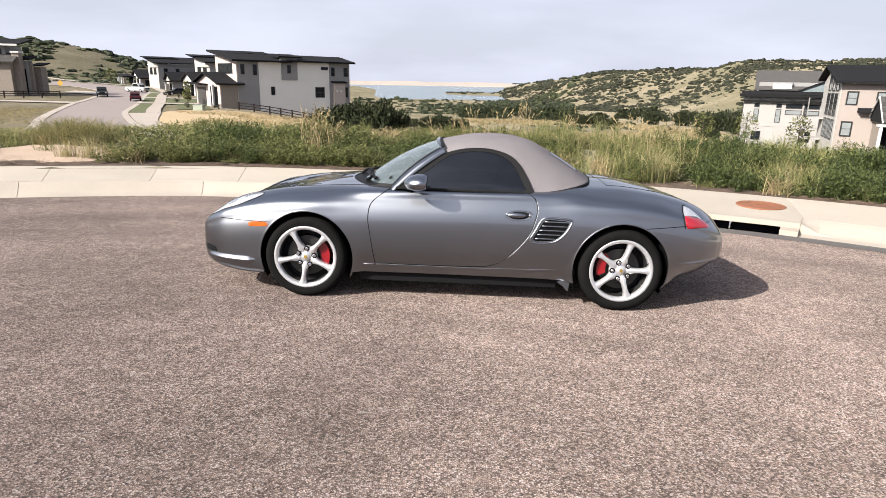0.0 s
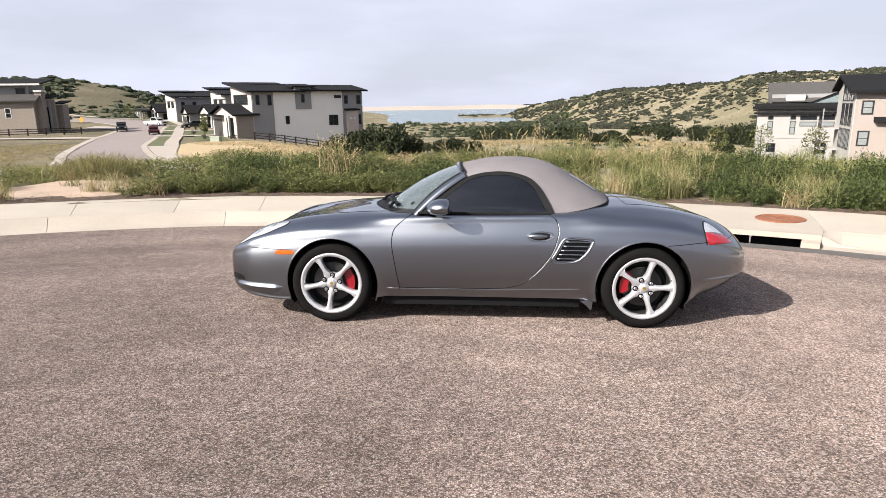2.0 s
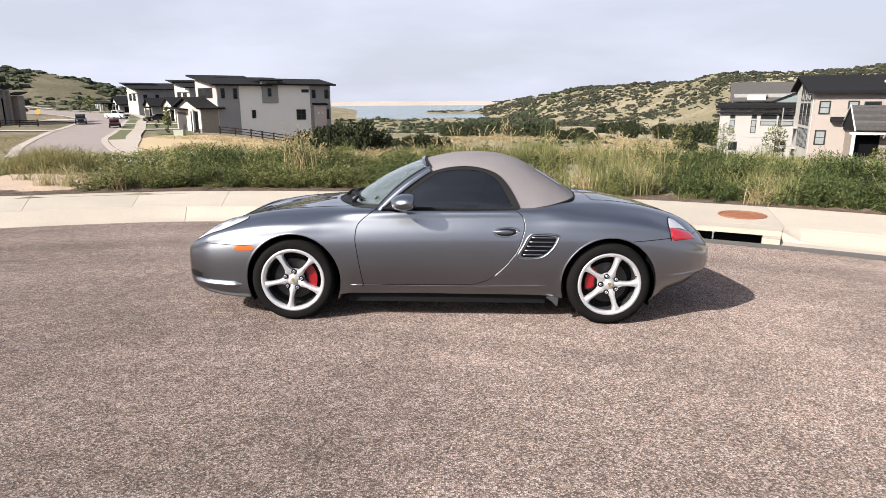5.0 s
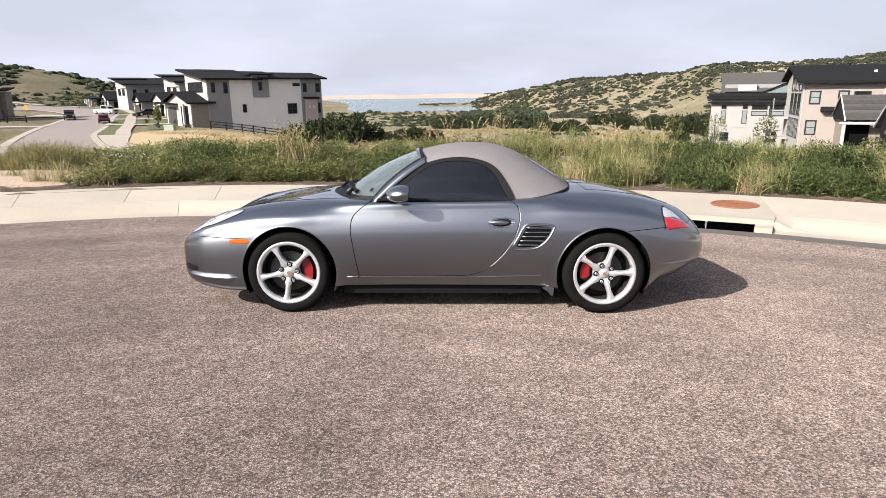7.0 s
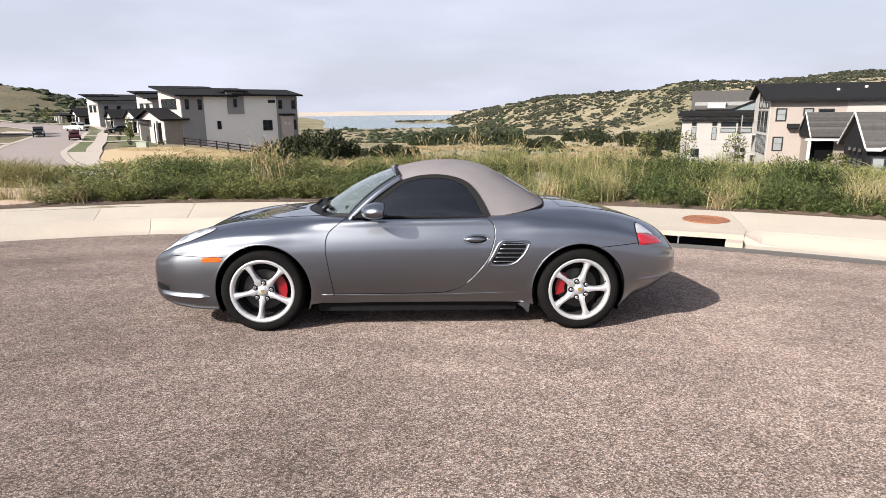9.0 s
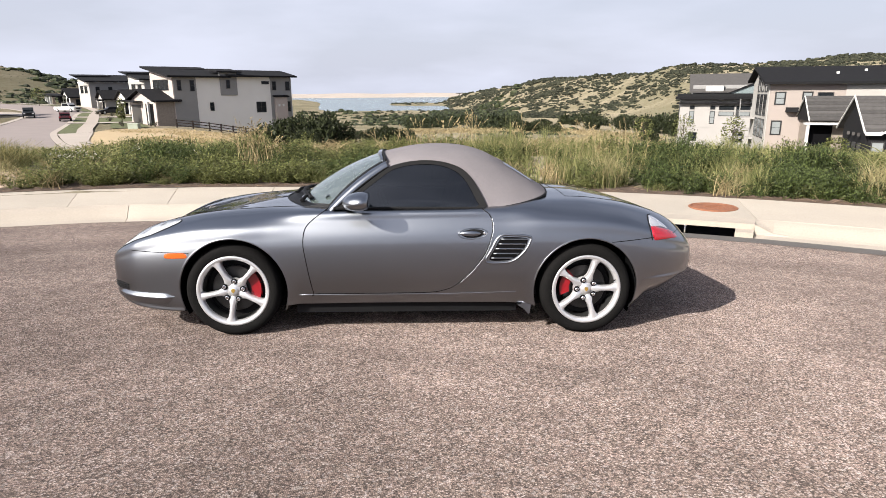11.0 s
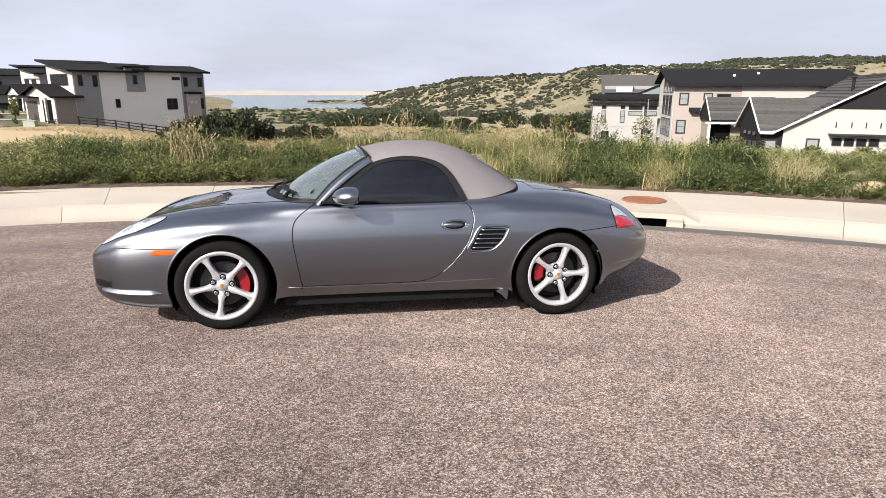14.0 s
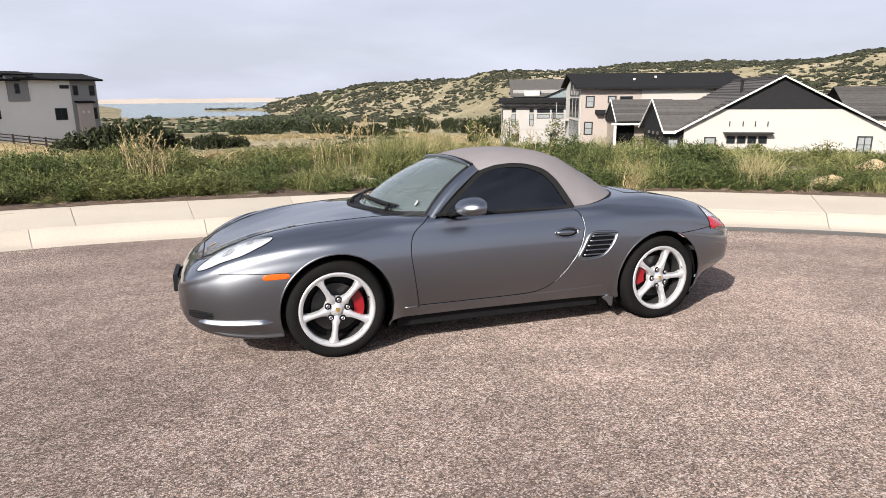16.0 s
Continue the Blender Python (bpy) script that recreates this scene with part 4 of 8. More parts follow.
        for v in mir.verts:
            v.co.x = min(v.co.x, -0.285 + 0.1 * (v.co.z - 0.935))
        shell = part("door_mirror", mir, M_PAINT, car, smooth=True)
        gl = bmesh.new()
        bmesh.ops.create_circle(gl, cap_ends=True, segments=28, radius=1, matrix=Matrix.Translation((-0.283, s * 0.94, 0.938)) @ Matrix.Rotation(radians(90), 4, "Y") @ Matrix.Diagonal((0.052, 0.108, 1, 1)))
        part("mirror_glass", gl, M_CHROME, shell)
        part("mirror_arm", tubed([(-0.43, s * 0.765, 0.872), (-0.40, s * 0.83, 0.888), (-0.36, s * 0.88, 0.912)], [0.03, 0.024, 0.022], 10, flat=0.6), M_BLACK, shell, smooth=True)
    part("bonnet_line", tubed([(-1.99, y, top_z(-1.99, y) - 0.001) for y in np.linspace(-0.30, 0.30, 20)], 0.005, 5), M_BLACK, car)
    plate = boxed(-2.192, -2.160, -0.17, 0.17, 0.365, 0.485, bevel=0.006)
    part("plate_holder", plate, M_BLACK, car, "empty black front plate holder")
    part("underbody", boxed(-1.62, 1.60, -0.55, 0.55, 0.13, 0.24), M_BLACK, car)
    part("underbody", boxed(-0.80, 0.74, -0.74, 0.74, 0.135, 0.235), M_BLACK, car)
    cr = bmesh.new()
    bmesh.ops.create_circle(cr, cap_ends=True, segments=20, radius=0.026, matrix=Matrix.Translation((-1.93, 0, top_z(-1.93, 0) + 0.003)) @ Matrix.Rotation(radians(-26), 4, "Y"))
    part("bonnet_badge", cr, M_GOLD, car, "small plain gold badge")


def build_headlamp(car, outline, s):
    pts = np.array(outline)
    c = pts.mean(0)
    bm, bowl = bmesh.new(), bmesh.new()
    n = len(pts)
    loops = []
    for k in range(6, 0, -1):
        f = k / 6
        loops.append([bm.verts.new((q[0], s * q[1], top_z(q[0], q[1]) + 0.003 + 0.012 * (1 - f * f))) for p in pts for q in [c + (p - c) * f]])
    mid = bm.verts.new((c[0], s * c[1], top_z(*c) + 0.015))
    for a, b in zip(loops, loops[1:]):
        for k in range(n):
            bm.faces.new((a[k], a[(k + 1) % n], b[(k + 1) % n], b[k]))
    for k in range(n):
        bm.faces.new((loops[-1][k], loops[-1][(k + 1) % n], mid))
    lamp = part("headlamp", bm, M_LENS, car, "clear teardrop headlamp", smooth=True)
    ring = [bowl.verts.new((q[0], s * q[1], top_z(q[0], q[1]) + 0.0015)) for p in pts for q in [c + (p - c) * 0.985]]
    deep = [bowl.verts.new((q[0], s * q[1], top_z(q[0], q[1]) + 0.0035)) for p in pts for q in [c + (p - c) * 0.55]]
    low = bowl.verts.new((c[0], s * c[1], top_z(*c) + 0.004))
    for k in range(n):
        bowl.faces.new((ring[k], ring[(k + 1) % n], deep[(k + 1) % n], deep[k]))
        bowl.faces.new((deep[k], deep[(k + 1) % n], low))
    part("reflector", bowl, M_LAMPBED, lamp, smooth=True)
    # the inner round lamp and a shaded inner edge, under the lens
    for x, y, r in ((-1.83, 0.640, 0.040), (-1.70, 0.655, 0.026)):
        disc = bmesh.new()
        rings = [[disc.verts.new((x + q * r * math.cos(a), s * (y + q * r * 0.8 * math.sin(a)), top_z(x + q * r * math.cos(a), y + q * r * 0.8 * math.sin(a)) + 0.0052 + 0.002 * (1 - q))) for a in np.linspace(0, 2 * math.pi, 20, endpoint=False)] for q in (1.0, 0.75, 0.4)]
        for a, b in zip(rings, rings[1:]):
            for k in range(20):
                disc.faces.new((a[k], a[(k + 1) % 20], b[(k + 1) % 20], b[k]))
        disc.faces.new(rings[-1])
        part("bulb", disc, M_REFLECT, lamp, smooth=True)
    part("lamp_seal", tubed([(p[0], s * p[1], top_z(p[0], p[1]) + 0.001) for p in pts], 0.0032, 5, closed=True), M_BLACK, lamp)


TOP = [  # columns from the windscreen's header back to the tonneau line, each from the middle out to the edge
    [(-0.225, 0, 1.222), (-0.215, 0.28, 1.214), (-0.20, 0.44, 1.188), (-0.187, 0.52, 1.156), (-0.178, 0.56, 1.13)],
    [(0.0, 0, 1.270), (0.0, 0.30, 1.260), (0.0, 0.47, 1.232), (0.0, 0.55, 1.205), (0.0, 0.585, 1.180)],
    [(0.18, 0, 1.288), (0.18, 0.30, 1.277), (0.18, 0.47, 1.25), (0.18, 0.555, 1.216), (0.18, 0.592, 1.183)],
    [(0.38, 0, 1.280), (0.38, 0.30, 1.267), (0.37, 0.48, 1.237), (0.34, 0.58, 1.187), (0.335, 0.617, 1.140)],
    [(0.55, 0, 1.238), (0.55, 0.31, 1.226), (0.53, 0.49, 1.190), (0.46, 0.605, 1.125), (0.422, 0.65, 1.062)],
    [(0.70, 0, 1.165), (0.70, 0.32, 1.150), (0.67, 0.52, 1.105), (0.58, 0.64, 1.035), (0.485, 0.70, 0.950)],
    [(0.86, 0, 1.072), (0.855, 0.33, 1.058), (0.82, 0.54, 1.015), (0.70, 0.675, 0.950), (0.522, 0.745, 0.872)],
    [(1.04, 0, 0.968), (1.01, 0.33, 0.957), (0.94, 0.56, 0.938), (0.76, 0.695, 0.900), (0.552, 0.75, 0.868)]]


def top_grid(nu=8, nv=6):
    cols = np.array([spline(c, nv) for c in TOP])                    # (8, m, 3)
    return np.array([spline(cols[:, j], nu) for j in range(cols.shape[1])]).transpose(1, 0, 2)   # (along, out, 3)


def build_top(car):
    g = top_grid()
    nu, nv = g.shape[:2]
    bm = bmesh.new()
    for side in (-1, 1):
        vs = [[bm.verts.new((p[0], side * p[1], p[2])) for p in row] for row in g]
        for i in range(nu - 1):
            for j in range(nv - 1):
                q = (vs[i][j], vs[i + 1][j], vs[i + 1][j + 1], vs[i][j + 1])
                bm.faces.new(q if side < 0 else q[::-1])
    bmesh.ops.remove_doubles(bm, verts=bm.verts, dist=0.0005)
    hood = part("soft_top", bm, M_FABRIC, car, "grey taupe canvas folding top, closed", smooth=True)
    # raised bow seams and the piping along the tonneau
    for i in (33,):
        part("seam", tubed([(p[0], p[1], p[2] + 0.0005) for p in g[i][::-1]] + [(p[0], -p[1], p[2] + 0.0005) for p in g[i][1:]], 0.001, 5, flat=0.6), M_FABRIC, hood)
    base = [(p[0], p[1], p[2] - 0.004) for p in g[-1][::-1]] + [(p[0], -p[1], p[2] - 0.004) for p in g[-1][1:]]
    part("tonneau_seal", tubed(base, 0.010, 6), M_RUBBER, hood)
    bm = bmesh.new()
    rows = [[bm.verts.new((p[0] + 0.002, y * 1.0, p[2] + 0.004)) for y, p in [(sg * q[1], q) for sg, q in ([(-1, r) for r in g[i][8:0:-1]] + [(1, r) for r in g[i][:9]])]] for i in range(39, 51)]
    for a, b in zip(rows, rows[1:]):
        for k in range(len(a) - 1):
            bm.faces.new((a[k], a[k + 1], b[k + 1], b[k]))
    part("rear_screen", bm, M_TINT, hood, "dark glass rear screen", smooth=True)
    for s in (-1, 1):
        outer = [(-0.52, 0.868)] + [(-0.36, 0.995), (-0.178, 1.128), (-0.09, 1.163), (0.0, 1.181), (0.10, 1.187), (0.19, 1.184), (0.262, 1.168), (0.335, 1.140), (0.384, 1.104), (0.422, 1.062), (0.459, 1.0), (0.485, 0.95), (0.522, 0.872)]
        outer = spline(outer, 4)

        def flank(x, z, off=0.0):
            return Vector((x, s * (0.757 - 0.53 * (z - 0.87) - 0.09 * max(0, z - 1.05) + off), z))
        c = np.array([0.0, 0.95])
        inner = np.array([c + (p - c) * (0.885 if p[1] > 0.9 else 0.90) for p in outer])
        inner[0], inner[-1] = (-0.455, 0.880), (0.435, 0.880)
        bm = bmesh.new()
        a, b = [bm.verts.new(flank(x, z, 0.004)) for x, z in outer], [bm.verts.new(flank(x, z, 0.002)) for x, z in inner]
        for k in range(len(a) - 1):
            bm.faces.new((a[k], a[k + 1], b[k + 1], b[k]))
        part("window_seal", bm, M_RUBBER, car)
        part("window_seal", tubed([flank(x, 0.873, 0.012) for x in np.linspace(-0.53, 0.50, 12)], 0.011, 6), M_RUBBER, car)
        bm = bmesh.new()
        rings = [[bm.verts.new(flank(*(c + (p - c) * f), -0.002 + 0.012 * (1 - f * f))) for p in np.vstack([inner, [[0.0, 0.875]]])] for f in (1.02, 0.7, 0.35)]
        n = len(rings[0])
        for r, q in zip(rings, rings[1:]):
            for k in range(n):
                bm.faces.new((r[k], r[(k + 1) % n], q[(k + 1) % n], q[k]))
        bm.faces.new(rings[-1])
        part("side_window", bm, M_TINT, car, "dark tinted side window", smooth=True)
        # windscreen post: a broad painted panel between screen and side window
        bm, rows, inner_e, outer_e = bmesh.new(), [], [], []
        for t in np.linspace(-0.03, 1.03, 22):
            lo, hi = Vector((screen_x(0.675) + 0.015, 0.675, 0.863)), Vector((-0.205, 0.525, 1.172))
            a = lo.lerp(hi, t) + Vector((-0.028, 0, 0.028)) * (4 * t * (1 - t)) * 0.65
            b = Vector((-0.535, 0, 0.862)).lerp(Vector((-0.178, 0, 1.140)), t)
            b.z += 0.016 * 4 * t * (1 - t)
            b.y = 0.757 - 0.53 * (b.z - 0.87) - 0.09 * max(0, b.z - 1.05) + 0.006
            m = (a + b) / 2 + Vector((-0.004, 0.014, 0.010))
            row = [a + Vector((0.004, 0, -0.006)), a + Vector((0, 0.006, 0.003)), m, b + Vector((0, 0.004, 0)), b + Vector((0.008, -0.012, -0.01))]
            rows.append([bm.verts.new((p.x, s * p.y, p.z)) for p in row])
            inner_e.append((a.x, s * a.y, a.z + 0.002)), outer_e.append((b.x + 0.004, s * (b.y + 0.001), b.z - 0.004))
        for a, b in zip(rows, rows[1:]):
            for k in range(4):
                bm.faces.new((a[k], a[k + 1], b[k + 1], b[k]))
        part("windscreen_post", bm, M_PAINT, car, smooth=True)
        part("post_seal", tubed(outer_e, 0.006, 6), M_RUBBER, car)
        part("post_seal", tubed(inner_e, 0.006, 6), M_RUBBER, car)
    head = spline([(-0.205, -0.54, 1.176), (-0.215, -0.44, 1.195), (-0.232, -0.25, 1.216), (-0.238, 0, 1.222), (-0.232, 0.25, 1.216), (-0.215, 0.44, 1.195), (-0.205, 0.54, 1.176)], 5)
    part("windscreen_header", tubed(head, [0.006 + 0.012 * min(1.0, 4.0 * k / (len(head) - 1), 4.0 * (len(head) - 1 - k) / (len(head) - 1)) for k in range(len(head))], 8, flat=0.7), M_PAINT, car, smooth=True)
    part("header_seal", tubed([(x + 0.022, y, z + 0.008) for x, y, z in head], 0.008, 6), M_RUBBER, car)
    bm = bmesh.new()
    rows = []
    for v in np.linspace(0, 1, 14):
        row = []
        for u in np.linspace(-1, 1, 25):
            yb, yt = 0.675 * u, 0.525 * u
            lo = Vector((screen_x(yb) + 0.015, yb, 0.868 - 0.005 * u * u))
            hi = Vector((-0.240 + 0.035 * u * u, yt, 1.215 - 0.045 * u * u))
            p = lo.lerp(hi, v)
            p += Vector((-0.028, 0, 0.028)) * (4 * v * (1 - v)) * (1 - 0.35 * u * u)
            row.append(bm.verts.new(p))
        rows.append(row)
    for a, b in zip(rows, rows[1:]):
        for k in range(24):
            bm.faces.new((a[k], a[k + 1], b[k + 1], b[k]))
    part("windscreen", bm, M_GLASS, car, "clear raked windscreen", smooth=True)
    st = bmesh.new()
    bmesh.ops.create_circle(st, cap_ends=True, segments=18, radius=0.021, matrix=Matrix.Translation((-0.60, -0.56, 0.935)) @ Matrix.Rotation(radians(-52), 4, "Y"))
    part("sticker", st, surf("sticker_white", (0.42, 0.43, 0.43), 0.6), car, "small round white service sticker")
    # scuttle and wipers
    bm = bmesh.new()
    ys = np.linspace(-0.64, 0.64, 30)
    a = [bm.verts.new((screen_x(y) - 0.085, y, top_z(screen_x(y) - 0.085, y) + 0.003)) for y in ys]
    b = [bm.verts.new((screen_x(y) - 0.03, y, top_z(screen_x(y) - 0.03, y) + 0.010)) for y in ys]
    c = [bm.verts.new((screen_x(y) + 0.04, y, 0.868)) for y in ys]
    for p, q in ((a, b), (b, c)):
        for k in range(len(ys) - 1):
            bm.faces.new((p[k], p[k + 1], q[k + 1], q[k]))
    part("scuttle", bm, M_BLACK, car)
    part("scuttle_edge", tubed([(screen_x(y) - 0.088, y, top_z(screen_x(y) - 0.088, y) + 0.003) for y in ys], 0.006, 6), M_BLACK, car)
    for y0, y1 in ((-0.47, 0.16), (0.10, 0.58)):
        pts = [(screen_x(y) + 0.012 + 0.03 * t, y, 0.905 + 0.028 * t + 0.01 * math.sin(3 * t)) for t in np.linspace(0, 1, 10) for y in [y0 + (y1 - y0) * t]]
        wiper = part("wiper", tubed(pts, 0.009, 6), M_BLACK, car)
        part("blade", tubed([(p[0] + 0.018, p[1], p[2] + 0.006) for p in pts], 0.006, 5), M_RUBBER, wiper)
        part("arm", tubed([(screen_x(y0) - 0.055, y0, 0.885), (screen_x(y0) - 0.03, y0 + 0.05, 0.915), pts[5]], [0.016, 0.012, 0.007], 6), M_BLACK, wiper)


def build_cabin(car):
    part("cabin_floor", boxed(-0.62, 0.95, -0.68, 0.68, 0.24, 0.30), M_LEATHER, car)
    part("bulkhead", boxed(0.42, 0.60, -0.66, 0.66, 0.28, 0.93, bevel=0.05), M_LEATHER, car)
    part("shelf", boxed(0.5, 0.92, -0.6, 0.6, 0.80, 0.86, bevel=0.02), M_LEATHER, car)
    dash = bmesh.new()
    prism(dash, spline([(-0.80, 0.855), (-0.60, 0.885), (-0.40, 0.875), (-0.28, 0.82), (-0.30, 0.66), (-0.42, 0.55), (-0.80, 0.55)], 4).tolist(), "y", -0.66, 0.66)
    part("dashboard", dash, M_LEATHER, car)
    for s in (-1, 1):
        seat = part("seat", boxed(-0.22, 0.28, s * 0.36 - 0.23, s * 0.36 + 0.23, 0.32, 0.50, bevel=0.06), M_LEATHER, car)
        bm = box(bmesh.new(), -0.07, 0.07, -0.22, 0.22, -0.32, 0.32, bevel=0.06)
        bmesh.ops.transform(bm, matrix=Matrix.Translation((0.34, s * 0.36, 0.74)) @ Matrix.Rotation(radians(16), 4, "Y"), verts=bm.verts)
        part("backrest", bm, M_LEATHER, seat)
        part("headrest", boxed(0.38, 0.47, s * 0.36 - 0.11, s * 0.36 + 0.11, 0.99, 1.11, bevel=0.035), M_LEATHER, seat)
        card = part("door_card", boxed(-0.62, 0.46, s * 0.70 - 0.02, s * 0.70 + 0.02, 0.28, 0.865), M_LEATHER, car)
    ring = [Vector((-0.18, -0.36, 0.80)) + Matrix.Rotation(radians(-22), 3, "Y") @ Vector((0, 0.185 * math.cos(a), 0.185 * math.sin(a))) for a in np.linspace(0, 2 * math.pi, 28, endpoint=False)]
    wheel = part("steering_wheel", tubed(ring, 0.016, 8, closed=True), M_LEATHER, car)
    part("spokes", boxed(-0.20, -0.16, -0.52, -0.20, 0.775, 0.825, bevel=0.01), M_LEATHER, wheel)
    part("column", tubed([(-0.18, -0.36, 0.80), (-0.42, -0.36, 0.72)], 0.035, 10), M_LEATHER, wheel)


def build_wheel(car, x, z, r, face, side, turn, caliper_at, width):
    """A road wheel: lathed tyre and rim, five star spokes, bolts, cap, drilled disc, red caliper. face: how far out its face lies."""
    hub = new("wheel")
    hub.parent = car
    hub.matrix_basis = Matrix.Translation((x, side * face, z)) @ (Matrix.Rotation(math.pi, 4, "Z") if side > 0 else Matrix())
    w = width
    prof = [(0.232, 0.012), (0.240, 0.002), (0.252, -0.004), (0.272, -0.007), (0.290, -0.004), (0.303, 0.006), (r - 0.006, 0.022), (r, 0.036), (r, w * 0.3), (r + 0.001, w * 0.5),
            (r, w * 0.7), (r, w - 0.036), (r - 0.006, w - 0.02), (0.29, w), (0.232, w - 0.01)]
    tyre = part("tyre", lathe(bmesh.new(), prof, 72), M_TYRE, hub, "black low-profile tyre", smooth=True)
    for k in (0.30, 0.5, 0.70):
        part("groove", lathe(bmesh.new(), [(r + 0.0012, w * k - 0.005), (r + 0.0012, w * k + 0.005)], 72), M_DARK, tyre)
    rim = part("rim", lathe(bmesh.new(), [(0.234, 0.010), (0.240, 0.004), (0.243, 0.000), (0.238, -0.004), (0.226, -0.003), (0.216, 0.004), (0.211, 0.018), (0.209, 0.034)], 72), M_ALLOY, hub, "silver five-spoke alloy rim", smooth=True)
    part("barrel", lathe(bmesh.new(), [(0.213, 0.034), (0.205, 0.10), (0.205, w - 0.03), (0.232, w - 0.01)], 56), M_BARREL, rim, smooth=True)
    bm = bmesh.new()
    ts = np.linspace(0, 1, 13)
    rad = 0.030 + (0.222 - 0.030) * ts
    half = np.interp(rad, (0.03, 0.062, 0.085, 0.11, 0.15, 0.185, 0.205, 0.222), (0.022, 0.036, 0.024, 0.0175, 0.0165, 0.0195, 0.027, 0.052))
    crown = np.interp(rad, (0.03, 0.07, 0.12, 0.18, 0.222), (0.020, 0.010, 0.002, -0.001, 0.002))
    for k in range(5):
        a = radians(turn + 72 * k)
        u, v = Vector((math.cos(a), 0, math.sin(a))), Vector((-math.sin(a), 0, math.cos(a)))
        rings = []
        for q, h, c in zip(rad, half, crown):
            rings.append([bm.verts.new(u * q + v * (h * e) + Vector((0, c + d, 0))) for e, d in
                          ((-1.0, 0.052), (-1.0, 0.014), (-0.62, 0.003), (0, 0.0), (0.62, 0.003), (1.0, 0.014), (1.0, 0.052))])
        for p, q in zip(rings, rings[1:]):
            for i in range(6):
                bm.faces.new((p[i], p[i + 1], q[i + 1], q[i]))
    spokes = part("spokes", bm, M_ALLOY, rim, smooth=True)
    part("hub_face", lathe(bmesh.new(), [(0.001, 0.012), (0.030, 0.012), (0.036, 0.018), (0.060, 0.020), (0.078, 0.028), (0.082, 0.06)], 40), M_ALLOY, rim, smooth=True)
    cap = part("centre_cap", lathe(bmesh.new(), [(0.001, 0.004), (0.020, 0.005), (0.028, 0.008), (0.031, 0.016)], 28), M_ALLOY, rim, smooth=True)
    crest = bmesh.new()
    prism(crest, [(-0.012, 0.012), (-0.011, -0.004), (0, -0.016), (0.011, -0.004), (0.012, 0.012), (0, 0.015)], "y", 0.0015, 0.006)
    part("cap_badge", crest, M_GOLD, rim, "plain gold and red cap badge")
    for k in range(5):
        a = radians(turn + 36 + 72 * k)
        m = Matrix.Translation((0.065 * math.cos(a), 0, 0.065 * math.sin(a)))
        part("bolt_well", lathe(bmesh.new(), [(0.001, 0.0110), (0.0195, 0.0110), (0.0215, 0.014)], 16, m), M_BLACK, rim)
        part("wheel_bolt", lathe(bmesh.new(), [(0.001, 0.003), (0.009, 0.003), (0.0125, 0.006), (0.0125, 0.014)], 12, m), M_CHROME, rim)
    part("brake_disc", lathe(bmesh.new(), [(0.075, 0.085), (0.155, 0.085), (0.158, 0.088), (0.158, 0.108), (0.155, 0.111), (0.075, 0.111)], 56), M_STEEL, hub)
    part("disc_bell", lathe(bmesh.new(), [(0.001, 0.070), (0.072, 0.070), (0.080, 0.085)], 40), M_STEEL, hub)
    part("backing_plate", lathe(bmesh.new(), [(0.001, 0.125), (0.20, 0.125)], 40), M_BLACK, hub)
    cal = bmesh.new()
    outer = [(0.178 * math.cos(t), 0.178 * math.sin(t)) for t in np.linspace(-0.56, 0.56, 12)]
    inner = [(0.112 * math.cos(t), 0.112 * math.sin(t)) for t in np.linspace(0.50, -0.50, 9)]
    prism(cal, outer + inner, "y", 0.048, 0.12)
    bmesh.ops.bevel(cal, geom=[e for e in cal.edges if e.calc_face_angle(0) > 0.6], offset=0.008, segments=2, affect="EDGES")
    bmesh.ops.transform(cal, matrix=Matrix.Rotation(-radians(caliper_at), 4, "Y"), verts=cal.verts)
    part("brake_caliper", cal, M_CALIPER, hub, "bright red brake caliper")
    a = radians(18)
    part("valve", tubed([(0.215 * math.cos(a), 0.012, 0.215 * math.sin(a)), (0.200 * math.cos(a), -0.004, 0.200 * math.sin(a))], 0.004, 6), M_BLACK, rim)
    return hub


def build_car():
    car = thing("sports_car", "grey metallic two-seat convertible, canvas top closed, parked on asphalt", "car", Matrix.Translation((-0.010, 0, 0)) @ ROAD)
    build_body(car)
    build_trim(car)
    build_top(car)
    build_cabin(car)
    for side in (-1, 1):
        flip = (lambda a: a) if side < 0 else (lambda a: 180 - a)
        build_wheel(car, -1.2075, 0.317, 0.317, 0.838, side, 47 if side < 0 else 20, 10 if side < 0 else 170, 0.225)
        build_wheel(car, 1.2075, 0.320, 0.320, 0.862, side, 1 if side < 0 else 33, 165 if side < 0 else 15, 0.265)


build_car()


# ---- houses and the side street ----
M_WHITE = surf("white_render", (0.50, 0.478, 0.445), 0.9, var=0.05, scale=0.6, bump=0.15, bscale=30)
M_CREAM = surf("pale_pink_render", (0.55, 0.475, 0.435), 0.9, var=0.05, scale=0.6, bump=0.15, bscale=30)
# white render with its tone lifted to offset shade on the corner house's flank
M_BRIGHT = surf("lifted_white_render", (1.02, 0.985, 0.93), 0.9, var=0.04, scale=0.6, bump=0.15, bscale=30)
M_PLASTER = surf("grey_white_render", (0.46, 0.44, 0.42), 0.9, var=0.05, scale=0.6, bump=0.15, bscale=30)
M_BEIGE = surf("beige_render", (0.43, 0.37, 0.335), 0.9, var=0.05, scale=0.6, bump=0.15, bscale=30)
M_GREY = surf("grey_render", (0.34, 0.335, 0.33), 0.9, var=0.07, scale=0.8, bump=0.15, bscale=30)
